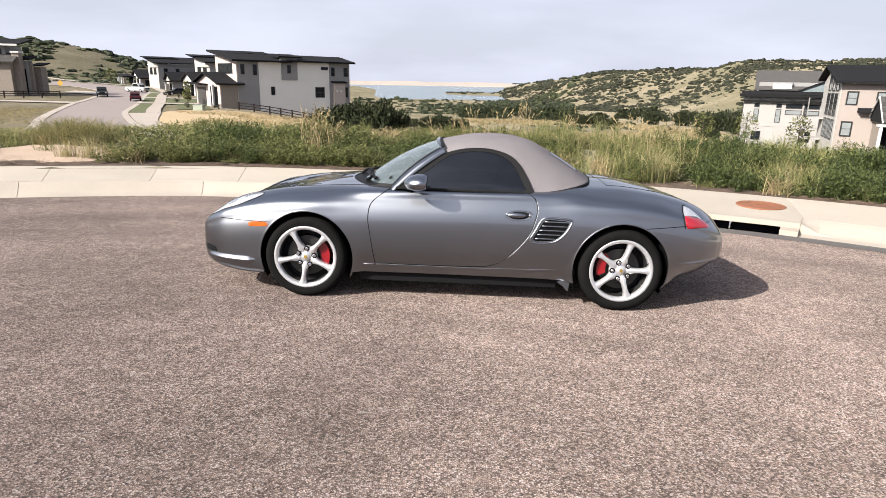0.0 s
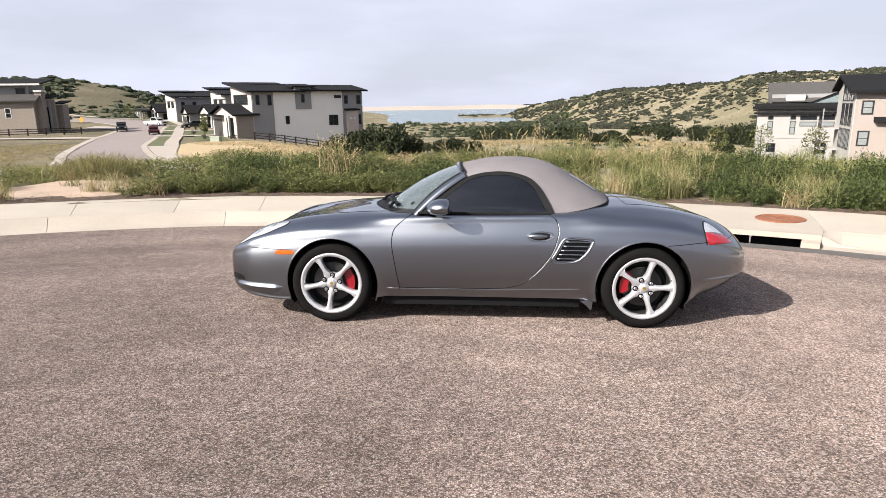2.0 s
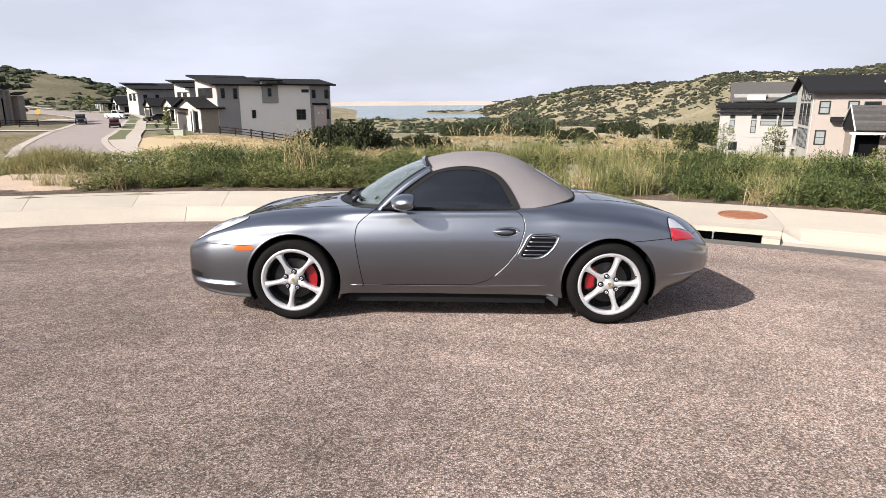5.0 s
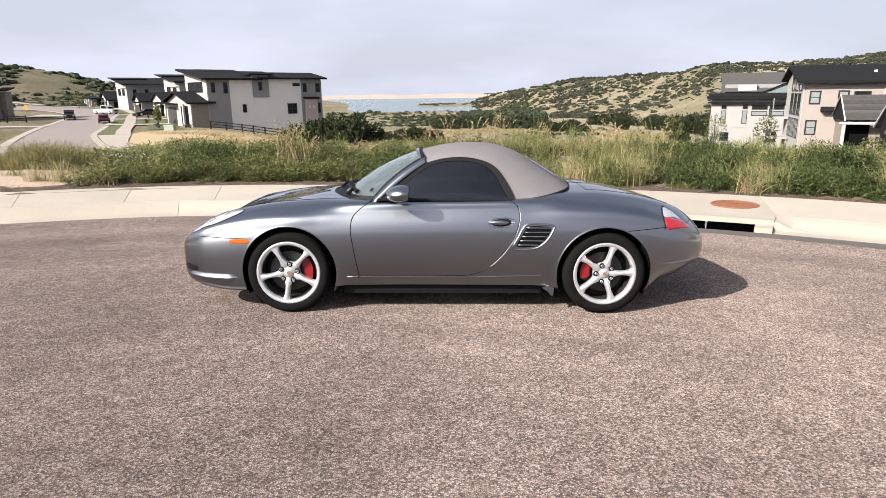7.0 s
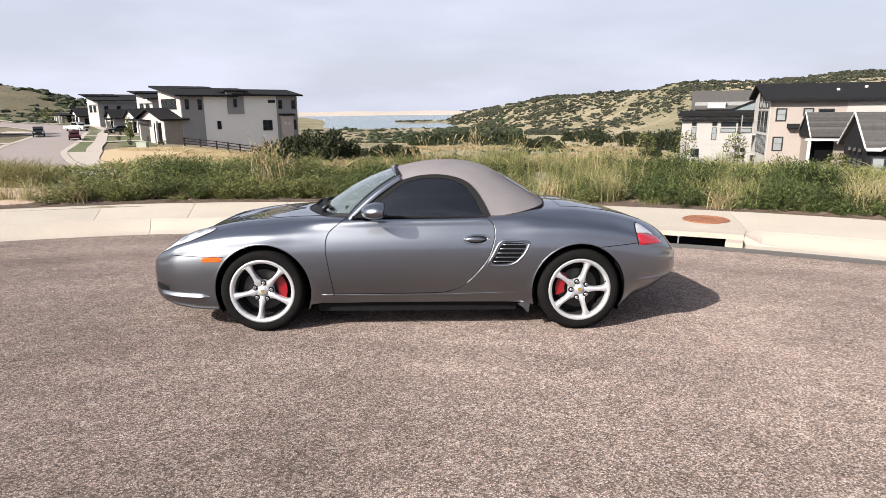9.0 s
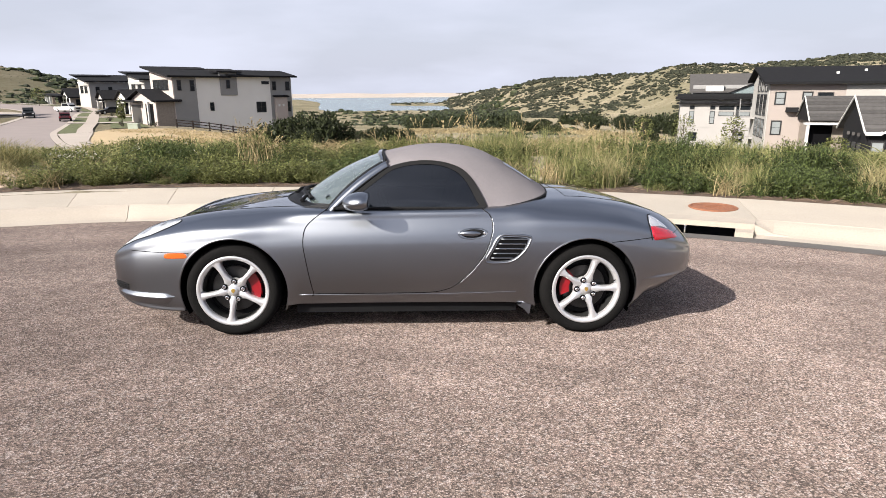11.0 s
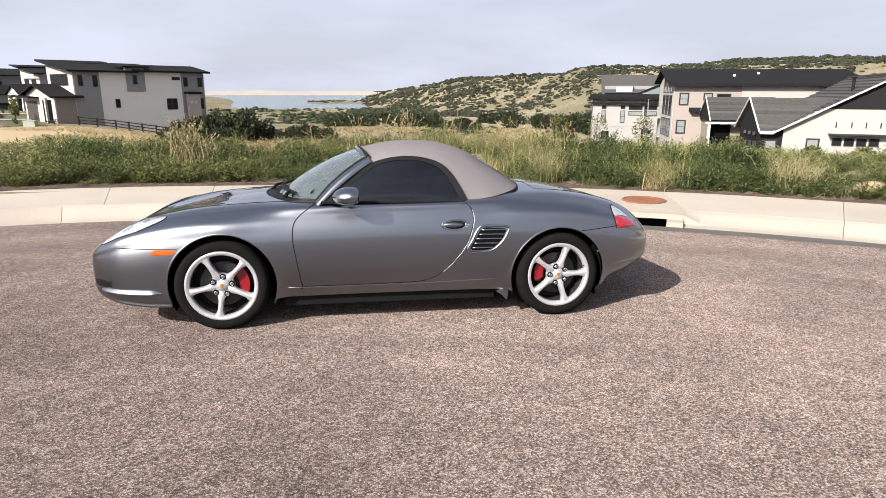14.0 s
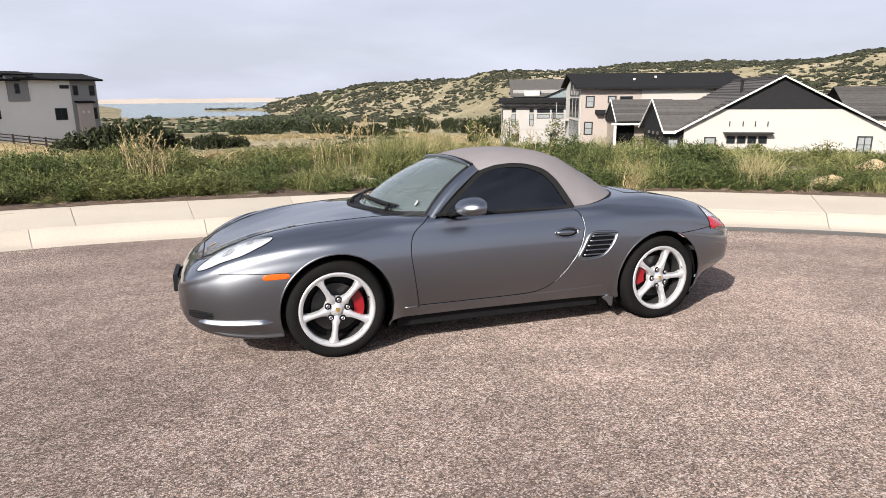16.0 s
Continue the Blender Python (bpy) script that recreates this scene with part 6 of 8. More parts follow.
def tall_house():
    """The tall beige house with a dark shed roof, stair window strip and balcony."""
    h = thing("house", "tall pale beige house with a dark roof and black windows", "house", site(44.04, 71.29, -20.91, 0.09, 0.963))
    zb = -9.0
    part("wall", boxed(1.0, 9.5, 0, 12, zb, 2.3), M_BEIGE, h, "pale beige rendered wall")
    side = prismed([(-0.05, zb), (12.0, zb), (12.0, 2.6), (8.0, 4.15), (-0.05, 2.25)], "x", 0.85, 0.99)
    part("side_wall", side, M_WHITE, h, "white side wall under the roof's rake")
    part("wall", boxed(9.5, 24, -0.1, 12, zb, 2.3), M_WHITE, h)
    sheet_roof(h, 0.1, 25, -1.0, 8.0, 2.3, 4.4, 0.3)
    sheet_roof(h, 0.1, 25, 8.0, 13.0, 4.4, 2.6, 0.3)
    for x, y in ((9.0, 3.2), (12.5, 4.6)):
        z = 2.6 + (y + 1) * 2.1 / 9
        part("roof_vent", boxed(x, x + 0.3, y, y + 0.3, z, z + 0.28), M_TRIM, h)
    part("roof_vent", boxed(15.0, 16.0, 7.0, 7.6, 4.3, 4.75), M_CHAR, h)
    window(h, "y", 1.6, 2.85, -0.25, 1.4, 0.0, frame=0.16, pane=M_PALE_PANE)
    window(h, "y", 4.7, 5.9, 0.4, 1.4, 0.0, frame=0.16, pane=M_PALE_PANE)
    window(h, "y", 6.4, 8.2, 0.62, 1.3, 0.0, frame=0.12)
    window(h, "y", 1.5, 2.75, -4.05, -2.2, 0.0, frame=0.16, pane=M_PALE_PANE)
    for a in (1.0, 3.6, 6.2):
        top = 2.0 + a * 0.22
        window(h, "x", a, a + 1.9, 1.35, top, 0.85, 0, frame=0.14)
        window(h, "x", a, a + 1.9, -1.7, 1.1, 0.85, 1, frame=0.14)
        window(h, "x", a, a + 1.9, -4.6, -2.1, 0.85, 1, frame=0.14, pane=M_PALE_PANE)
    part("canopy", boxed(3.0, 4.4, -0.9, 0, -1.1, -0.55), M_CHAR, h)
    # balconies on the end
    for z in (-2.2, -5.0):
        bal = part("balcony", boxed(-1.2, 0.85, 8.8, 12.4, z - 0.2, z), M_PLASTER, h)
        for k in range(9):
            part("baluster", boxed(-1.18, -1.14, 8.85 + 0.43 * k, 8.89 + 0.43 * k, z, z + 1.0), M_FRAME, bal)
        part("rail", boxed(-1.22, -1.1, 8.8, 12.4, z + 1.0, z + 1.06), M_FRAME, bal)
        part("post", boxed(-1.2, -1.08, 8.8, 8.92, z, z + 2.6), M_GREY, bal)
    # porch wing in front: a shingled roof with its gable to the side
    part("porch_wing", boxed(4.8, 12.7, -6.0, -0.1, zb, -2.0), M_TAN, h, "stone porch wall")
    gw = bmesh.new()
    gable_wall(gw, "x", 4.5, 4.7, -6.4, -0.1, -2.0, -1.7, 0.75)
    part("porch_gable", gw, M_CHAR, h, "charcoal porch gable")
    for s in (-1, 1):
        for k in range(8):
            c, hw = -3.2, 3.6
            f, g = k / 8, min((k + 1.08) / 8, 1)
            ya, yb = c + s * hw * (1 - f), c + s * hw * (1 - g)
            za, z2 = -1.9 + 2.75 * f, -1.9 + 2.75 * g
            part("shingle_course", prismed([(ya, za), (yb, z2), (yb, z2 + 0.04), (ya, za + 0.13)], "x", 4.4, 12.7), M_SHINGLE, h)
        part("barge_board", prismed([(c + s * hw, -2.0), (c, 0.80), (c, 0.92), (c + s * hw, -1.88)], "x", 4.28, 4.4), M_TRIM, h)
    part("porch_beam", boxed(3.8, 9.8, -7.6, -6.6, -2.35, -2.12), M_TRIM, h, "white porch beam")
    part("porch_opening", boxed(4.6, 7.0, -6.1, -6.0, -5.2, -2.3), M_DARK, h)
    part("porch_post", boxed(4.0, 4.3, -7.5, -7.2, zb, -2.25), M_TRIM, h)
    for k in range(6):
        part("baluster", boxed(4.4 + 0.35 * k, 4.45 + 0.35 * k, -7.4, -7.35, -5.4, -4.4), M_FRAME, h)


def terrace_house():
    """The white stepped house with a flat roof and a band of windows."""
    h = thing("house", "white three-storey house with flat dark roof and dark windows", "house", site(46.78, 97.07, -23.26, 0.03, 0.948))
    zb = -13.0
    part("wall", boxed(-1.4, 12.5, 0, 12, zb, 0.2), M_PLASTER, h, "white rendered wall")
    part("roof", boxed(-2.2, 13.0, -1.0, 13, 0.2, 0.6), M_ROOF, h, "flat dark roof edge")
    part("parapet", boxed(-1.9, 12.6, -0.5, 12.4, 0.62, 1.1), M_CHAR, h)
    part("upper_wall", boxed(0.6, 12.0, 3.5, 12, 1.1, 2.6), M_GREY, h, "grey upper storey")
    sheet_roof(h, 0.0, 12.5, 2.6, 9.0, 1.3, 4.4, 0.25, M_SHINGLE)
    part("dormer", boxed(2.6, 5.6, 2.9, 5.0, 1.5, 2.6), M_GREY, h)
    part("glazed_gable", prismed([(6.4, 1.15), (12.6, 1.15), (12.6, 3.7)], "y", 2.0, 2.2), surf("pale_glazing", (0.24, 0.29, 0.30), 0.25, var=0.1), h, "pale glazed gable")
    part("gable_edge", prismed([(6.0, 1.15), (6.4, 1.15), (12.7, 3.75), (12.7, 4.0)], "y", 1.7, 2.3), M_ROOF, h)
    part("lower_eave", boxed(-2.0, 12.7, -0.7, 0.0, -0.55, -0.33), M_ROOF, h)
    part("roof_light", boxed(2.7, 5.5, 2.6, 2.9, 1.55, 2.35), M_TRIM, h)
    for a0, a1, z0, z1, b in ((0.2, 1.0, -1.5, -0.85, 0), (3.5, 4.3, -1.5, -0.85, 0), (4.9, 7.3, -1.6, -0.85, 0), (7.6, 9.8, -1.6, -0.85, 0),
                              (7.4, 9.0, -7.0, -5.2, 1), (0.3, 1.7, -6.9, -5.4, 1), (10.4, 11.6, -7.0, -5.2, 0)):
        window(h, "y", a0, a1, z0, z1, 0.0, b)
    for a0, a1, z0, z1 in ((0.2, 1.0, -3.9, -1.75), (3.5, 4.3, -3.9, -1.75), (4.9, 7.3, -2.6, -1.85), (7.6, 9.8, -2.6, -1.85)):
        window(h, "y", a0, a1, z0, z1, 0.0, pane=M_PALE_PANE)
    window(h, "x", 1.0, 3.0, -3.6, -1.0, -1.4, 1)
    window(h, "x", 5.0, 7.5, -3.6, -1.0, -1.4, 1)
    window(h, "x", 1.5, 4.5, -7.2, -5.0, -1.4, 1)
    part("band", boxed(-1.42, 12.5, -0.06, 0, -4.6, -4.3), M_PLASTER, h)


def ridge_house():
    h = thing("house", "grey shingle roofed house at the foot of the hill", "house", site(72, 52, -29.05))
    part("wall", boxed(0, 16, 0, 10, -9, -1.2), M_WHITE, h)
    shingles(h, -0.8, 17, -0.8, 5, -1.3, 2.3, 12)
    shingles(h, -0.8, 17, 10.8, 5, -1.3, 2.3, 10)
    window(h, "y", 2, 3.4, -4.5, -2.8, 0.0, 1)


def build_fence(points, label):
    """Three-rail stained fence following the land."""
    f = thing("fence", label, "fence")
    pts = [Vector((x, y, float(land_z(x, y)))) for x, y in points]
    run = []
    for a, b in zip(pts, pts[1:]):
        n = max(1, round((b - a).length / 2.6))
        run += [a.lerp(b, k / n) for k in range(n)]
    run.append(pts[-1])
    for i, p in enumerate(run):
        p.z = float(land_z(p.x, p.y))
        part("post", boxed(p.x - 0.09, p.x + 0.09, p.y - 0.09, p.y + 0.09, p.z - 0.3, p.z + 1.25), M_FENCE, f)
    for a, b in zip(run, run[1:]):
        for k in (0.35, 0.75, 1.12):
            part("rail", tubed([a + Vector((0, 0, k)), b + Vector((0, 0, k))], 0.07, 4), M_FENCE, f)


def ribbon(name, left, right, mat, lift, label, category, steps=6):
    """A strip of paving draped on the land between two edges."""
    l, r = spline(left, steps), spline(right, steps)
    bm = bmesh.new()
    rows = []
    for p, q in zip(l, r):
        row = []
        for t in np.linspace(0, 1, 5):
            x, y = p[0] + (q[0] - p[0]) * t, p[1] + (q[1] - p[1]) * t
            row.append(bm.verts.new((x, y, float(land_z(x, y)) + lift)))
        rows.append(row)
    for a, b in zip(rows, rows[1:]):
        for k in range(4):
            bm.faces.new((a[k], a[k + 1], b[k + 1], b[k]))
    return tagged(link(name, bm, mat), label, category, kind="structure")


def build_street():
    far_asphalt = surf("far_asphalt", (0.30, 0.252, 0.236), 0.9, var=0.1, scale=0.4)
    left = [(-25, 30), (-34.2, 45.1), (-41.3, 56.3), (-51, 73.6), (-60, 91.5), (-66.6, 108), (-74, 125), (-86, 141), (-104, 155), (-145, 172)]
    right = [(-16.5, 29), (-22.6, 39), (-30.5, 51.5), (-40.9, 69.8), (-46.5, 81.5), (-54.5, 100), (-64, 121), (-72, 138.5), (-92, 163), (-145, 184)]

    def beside(line, d):
        """A line moved out by d metres to its right."""
        q = np.array(line, float)
        t = unit(np.gradient(q, axis=0))
        return [tuple(v) for v in q + np.stack([t[:, 1], -t[:, 0]], 1) * d]
    ribbon("road", left, right, far_asphalt, 0.06, "pale worn asphalt side street curving between houses", "road")
    ribbon("pavement", right, beside(right, 0.7), M_SLAB, 0.11, "pale concrete kerb of the side street", "kerb")
    ribbon("pavement", beside(left, -0.9), left, M_SLAB, 0.11, "pale concrete kerb of the side street", "kerb")
    ribbon("ground_lawn", beside(right, 0.72)[3:9], beside(right, 2.6)[3:9], M_LAWN, 0.12, "strip of mown green grass by the street", "lawn")
    ribbon("pavement", beside(right, 2.62)[3:], beside(right, 4.4)[3:], M_SLAB, 0.15, "pale concrete walk of the side street", "pavement")
    ribbon("pavement", beside(right, 0.72)[:4], beside(right, 2.6)[:3] + beside(right, 4.4)[3:4], M_SLAB, 0.14, "pale concrete corner of the walk", "pavement")
    ribbon("ground_lawn", [(-40.5, 84), (-47, 98.5), (-54.5, 115.5)], [(-36.5, 87), (-42, 98), (-50, 114)], M_LAWN, 0.09, "mown green front lawn", "lawn")
    ribbon("ground_lawn", [(-51.5, 101), (-56.5, 113)], [(-46.5, 105.5), (-51.5, 117)], M_LAWN, 0.09, "mown green front lawn", "lawn")
    ribbon("ground_yard", [(-25.5, 47), (-30.5, 56), (-36, 67), (-38.6, 76.5), (-38.8, 82)], [(-10, 46), (-13, 56), (-17, 68), (-24, 79), (-31, 85.5)], M_YARD, 0.07, "bare sandy yard with dry golden grass", "yard")
    ribbon("ground_lawn", [(-92, 165), (-100, 169), (-120, 178)], [(-88, 170), (-98, 175), (-118, 184)], M_LAWN, 0.10, "mown green verge across the street", "lawn")
    for x, y in ((-49.5, 98.2), (-56.5, 114.5), (-64, 131)):
        ribbon("driveway", [(x - 4.6, y + 1.9), (x, y + 2.2), (x + 6, y + 4.5)], [(x - 4.0, y - 0.8), (x, y - 0.8), (x + 6, y + 1)], M_SLAB, 0.18, "pale concrete driveway", "driveway")
    ribbon("driveway", [(-62.5, 97), (-74, 96), (-96, 90)], [(-61.2, 93.5), (-74, 92.5), (-96, 86.5)], M_SLAB, 0.15, "pale concrete driveway", "driveway")
    ribbon("driveway", [(-75.5, 127), (-80, 130), (-84, 131)], [(-71.8, 118.5), (-77, 121.5), (-82, 123)], M_SLAB, 0.15, "pale concrete driveway", "driveway")


def vehicle(kind, x, y, heading, paint, label):
    z = float(land_z(x, y)) + 0.08
    v = thing("pickup_truck" if kind == "pickup" else ("suv" if kind == "suv" else "car"), label, "car", Matrix.Translation((x, y, z)) @ Matrix.Rotation(heading, 4, "Z"))
    m = surf(f"{kind}_paint", paint, 0.4, metal=0.2, var=0.05, coat=0.35)
    l, w, h, hood = {"pickup": (5.6, 1.95, 1.85, 1.1), "suv": (4.8, 1.9, 1.8, 1.1), "sedan": (4.6, 1.8, 1.45, 0.9)}[kind]
    body = [(-l / 2, 0.45), (-l / 2 + 0.05, hood - 0.15), (-l / 2 + 0.9, hood), (l / 2 - 0.05, hood), (l / 2, 0.5), (l / 2 - 0.2, 0.3), (-l / 2 + 0.2, 0.3)]
    bm = prismed(body, "y", -w / 2, w / 2)
    bmesh.ops.bevel(bm, geom=list(bm.edges), offset=0.08, segments=2, affect="EDGES")
    part("body", bm, m, v, smooth=False)
    tail = {"pickup": 0.7, "suv": l / 2 - 0.15, "sedan": l / 2 - 0.9}[kind]
    cab = [(-l / 2 + 1.2, hood - 0.02), (-l / 2 + 1.9, h), (tail - 0.25, h), (tail, hood - 0.02)]
    bm = prismed(cab, "y", -w / 2 + 0.14, w / 2 - 0.14)
    part("cabin", bm, m, v)
    for s in (-1, 1):
        pane = prismed([(-l / 2 + 1.45, hood + 0.06), (-l / 2 + 1.98, h - 0.1), (tail - 0.32, h - 0.1), (tail - 0.15, hood + 0.06)], "y", s * (w / 2 - 0.145), s * (w / 2 - 0.125))
        part("side_window", pane, M_PANE, v)
    fr = bmesh.new()
    vs = [fr.verts.new(p) for p in ((-l / 2 + 1.24, -w / 2 + 0.22, hood + 0.04), (-l / 2 + 1.24, w / 2 - 0.22, hood + 0.04), (-l / 2 + 1.84, w / 2 - 0.26, h - 0.08), (-l / 2 + 1.84, -w / 2 + 0.26, h - 0.08))]
    bmesh.ops.solidify(fr, geom=[fr.faces.new(vs)], thickness=0.02)
    part("windscreen", fr, M_PANE, v)
    rear = bmesh.new()
    vs = [rear.verts.new(p) for p in ((tail + 0.015, -w / 2 + 0.24, hood + 0.05), (tail - 0.225, -w / 2 + 0.28, h - 0.1), (tail - 0.225, w / 2 - 0.28, h - 0.1), (tail + 0.015, w / 2 - 0.24, hood + 0.05))]
    bmesh.ops.solidify(rear, geom=[rear.faces.new(vs)], thickness=0.02)
    part("rear_window", rear, M_PANE, v)
    part("rear_bumper", boxed(l / 2 - 0.1, l / 2 + 0.06, -w / 2 + 0.1, w / 2 - 0.1, 0.42, 0.62), M_BLACK, v)
    for s in (-1, 1):
        part("tail_lamp", boxed(l / 2 - 0.08, l / 2 + 0.02, s * (w / 2 - 0.2) - 0.1, s * (w / 2 - 0.2) + 0.1, hood - 0.42, hood - 0.14), M_RED, v)
    for s in (-1, 1):
        part("headlight", boxed(-l / 2 - 0.03, -l / 2 + 0.08, s * (w / 2 - 0.3) - 0.16, s * (w / 2 - 0.3) + 0.16, hood - 0.4, hood - 0.2), M_CLEARLENS, v)
        for q in (-l / 2 + 0.95, l / 2 - 1.0):
            wh = part("wheel", lathe(bmesh.new(), [(0.2, -0.1), (0.34, -0.1), (0.36, -0.06), (0.36, 0.1), (0.34, 0.12), (0.001, 0.12)], 20, Matrix.Translation((q, s * (w / 2 - 0.1), 0.36))), M_TYRE, v)
            part("rim", lathe(bmesh.new(), [(0.001, 0.0), (0.21, 0.0), (0.22, 0.05)], 16, Matrix.Translation((q, s * (w / 2 + 0.01) if s < 0 else s * (w / 2 + 0.03), 0.36))), M_ALLOY, wh)
    part("grille", boxed(-l / 2 - 0.03, -l / 2 + 0.05, -0.5, 0.5, hood - 0.5, hood - 0.22), M_BLACK, v)


def build_sign():
    x, y = -97.8, 148.1
    z = float(land_z(x, y))
    s = thing("road_sign", "yellow warning boards on a low post", "sign")
    part("post", boxed(x - 0.05, x + 0.05, y, y + 0.06, z - 0.2, z + 1.5), M_STEEL, s)
    yellow = surf("sign_yellow", (0.62, 0.33, 0.03), 0.5, var=0.05)
    d = bmesh.new()
    prism(d, [(x - 0.75, z + 0.85), (x, z + 0.1), (x + 0.75, z + 0.85), (x, z + 1.6)], "y", y - 0.05, y - 0.01)
    part("plate", d, yellow, s)


def build_pylons():
    """Transmission portals far off on the shore."""
    for k, az in enumerate((5.2, 5.75)):
        r, z0 = 2100, -27.0
        x, y = r * math.sin(radians(az)), r * math.cos(radians(az))
        p = thing("power_pylon", "grey lattice power line portal on the far shore", "pylon", Matrix.Translation((x, y, z0)), "pylons on the shore")
        for q in (-9, 9):
            part("leg", boxed(q - 0.7, q + 0.7, -0.7, 0.7, -10, 26), M_STEEL, p)
        part("crossarm", boxed(-20, 20, -0.8, 0.8, 23, 25.5), M_STEEL, p)


corner_house()
street_house(-53, 129, 37.85, (-3.2, -0.13, 0.5, 9.5), zt=4.4)
street_house(-75, 152, 37.85, (1.5, 8.0, -6.2, -0.02), zt=4.5, tone=M_WHITE)
low_house(-88, 168)
tan_house()
gable_house()
tall_house()
terrace_house()
ridge_house()
build_street()
build_fence([(-34, 91.0), (-28.5, 88.5), (-22, 83), (-17, 76)], "dark stained three-rail fence below the corner house")
build_fence([(-96, 96.5), (-82, 102), (-72.6, 108)], "dark stained three-rail fence across the street")
vehicle("suv", -68.6, 114.6, radians(120), (0.012, 0.015, 0.016), "dark green parked four-wheel drive")
vehicle("sedan", -57.6, 105.6, radians(-62), (0.09, 0.006, 0.012), "dark red saloon parked on the street")
vehicle("pickup", -71.9, 134.6, radians(160), (0.72, 0.72, 0.70), "white pickup truck parked on the street")
vehicle("sedan", -59.6, 127.0, radians(40), (0.02, 0.021, 0.024), "black saloon parked on a driveway")
build_sign()
box_thing = thing("utility_box", "small pale green utility box in the yard", "utility box")
uz = float(land_z(-36.2, 81.5))
part("casing", boxed(-36.9, -35.6, 81.0, 82.0, uz - 0.1, uz + 0.75), surf("pale_green_enamel", (0.42, 0.47, 0.38), 0.5, var=0.08), box_thing)
part("lid", boxed(-36.95, -35.55, 80.95, 82.05, uz + 0.752, uz + 0.85), surf("pale_green_lid", (0.48, 0.53, 0.44), 0.5, var=0.08), box_thing)
build_pylons()


# ---- plants ----
M_WEED = surf("leafy_weed", (0.100, 0.116, 0.036), 0.6, var=0.55, scale=0.5, hue=(0.305, 0.325, 0.108), island=1.6, leaf=0.3, spec=0.3)
M_WEED2 = surf("dark_weed", (0.060, 0.086, 0.027), 0.6, var=0.55, scale=0.5, hue=(0.165, 0.215, 0.064), island=1.6, leaf=0.3, spec=0.3)
M_GRASS = surf("tall_green_grass", (0.19, 0.225, 0.07), 0.6, var=0.4, scale=0.6, hue=(0.44, 0.43, 0.18), island=1.6, leaf=0.35, spec=0.3)
M_STRAW = surf("dry_grass", (0.44, 0.335, 0.17), 0.75, var=0.35, scale=0.6, hue=(0.72, 0.58, 0.33), island=1.6, leaf=0.3, spec=0.2)
M_FLOWER = surf("white_flowers", (0.62, 0.60, 0.50), 0.7, var=0.2, island=1.0, leaf=0.3)
M_OAK = surf("scrub_oak_leaf", (0.030, 0.042, 0.018), 0.65, var=0.5, scale=0.3, hue=(0.072, 0.088, 0.036), island=1.8, leaf=0.2, spec=0.25)
M_SCRUB = surf("hill_scrub", (0.027, 0.031, 0.020), 0.85, var=0.45, scale=0.02, hue=(0.066, 0.069, 0.044), island=1.6, spec=0.15, fine=0.1)
M_BARK = surf("bark", (0.07, 0.052, 0.04), 0.9, var=0.3, scale=6, bump=0.5, bscale=30)
M_GREYWOOD = surf("weathered_grey_wood", (0.42, 0.375, 0.33), 0.9, var=0.25, scale=4, bump=0.4, bscale=30)
M_ROCK = surf("sandstone_boulder", (0.45, 0.34, 0.20), 0.9, var=0.2, scale=3, bump=0.6, bscale=8)


def cards(p, d, length, width, r):
    """Diamond leaves at points p, along d: (n, 4, 3)."""
    side = unit(np.cross(d, r.normal(size=d.shape)))
    l, w = np.asarray(length)[:, None], np.asarray(width)[:, None]
    fold = np.cross(d, side) * w * 0.35
    return np.stack([p, p + d * l * 0.45 + side * w * 0.5 + fold, p + d * l, p + d * l * 0.45 - side * w * 0.5 + fold], 1)


def strips(points, width, r):
    """Tapered ribbons along polylines (n, k, 3): quads (n * (k - 1), 4, 3)."""
    n, k, _ = points.shape
    side = unit(np.cross(points[:, -1] - points[:, 0], r.normal(size=(n, 3))))
    w = np.asarray(width)[:, None] * np.linspace(1, 0.12, k)[None]
    a, b = points + side[:, None] * w[..., None] / 2, points - side[:, None] * w[..., None] / 2
    return np.stack([a[:, :-1], b[:, :-1], b[:, 1:], a[:, 1:]], 2).reshape(-1, 4, 3)


def leafy_plant(r, h=0.8, spread=0.32, stems=13, leaves=24, leaf=0.062):
    out = []
    ang = r.uniform(0, 2 * np.pi, stems)
    lean = r.uniform(0.1, 1.0, stems) * spread
    top = np.stack([np.cos(ang) * lean, np.sin(ang) * lean, h * r.uniform(0.6, 1.05, stems)], 1)
    base = np.stack([np.cos(ang) * 0.05, np.sin(ang) * 0.05, np.zeros(stems)], 1)
    mid = base * 0.5 + top * 0.5 - np.stack([np.cos(ang), np.sin(ang), 0 * ang], 1) * lean[:, None] * 0.18
    line = np.stack([base, mid, top], 1)
    out.append(strips(line, np.full(stems, 0.011), r))
    t = r.uniform(0.12, 1.0, (stems, leaves))[..., None]
    p = (1 - t) ** 2 * base[:, None] + 2 * t * (1 - t) * mid[:, None] + t * t * top[:, None]
    p = p.reshape(-1, 3)
    d = unit(r.normal(size=p.shape) + np.array([0, 0, 1.0]))
    p = p + d * r.uniform(0, 0.05, (len(p), 1))
    s = r.uniform(0.6, 1.25, len(p))
    out.append(cards(p, d, leaf * 1.3 * s, leaf * 0.38 * s, r))
    return np.concatenate(out)


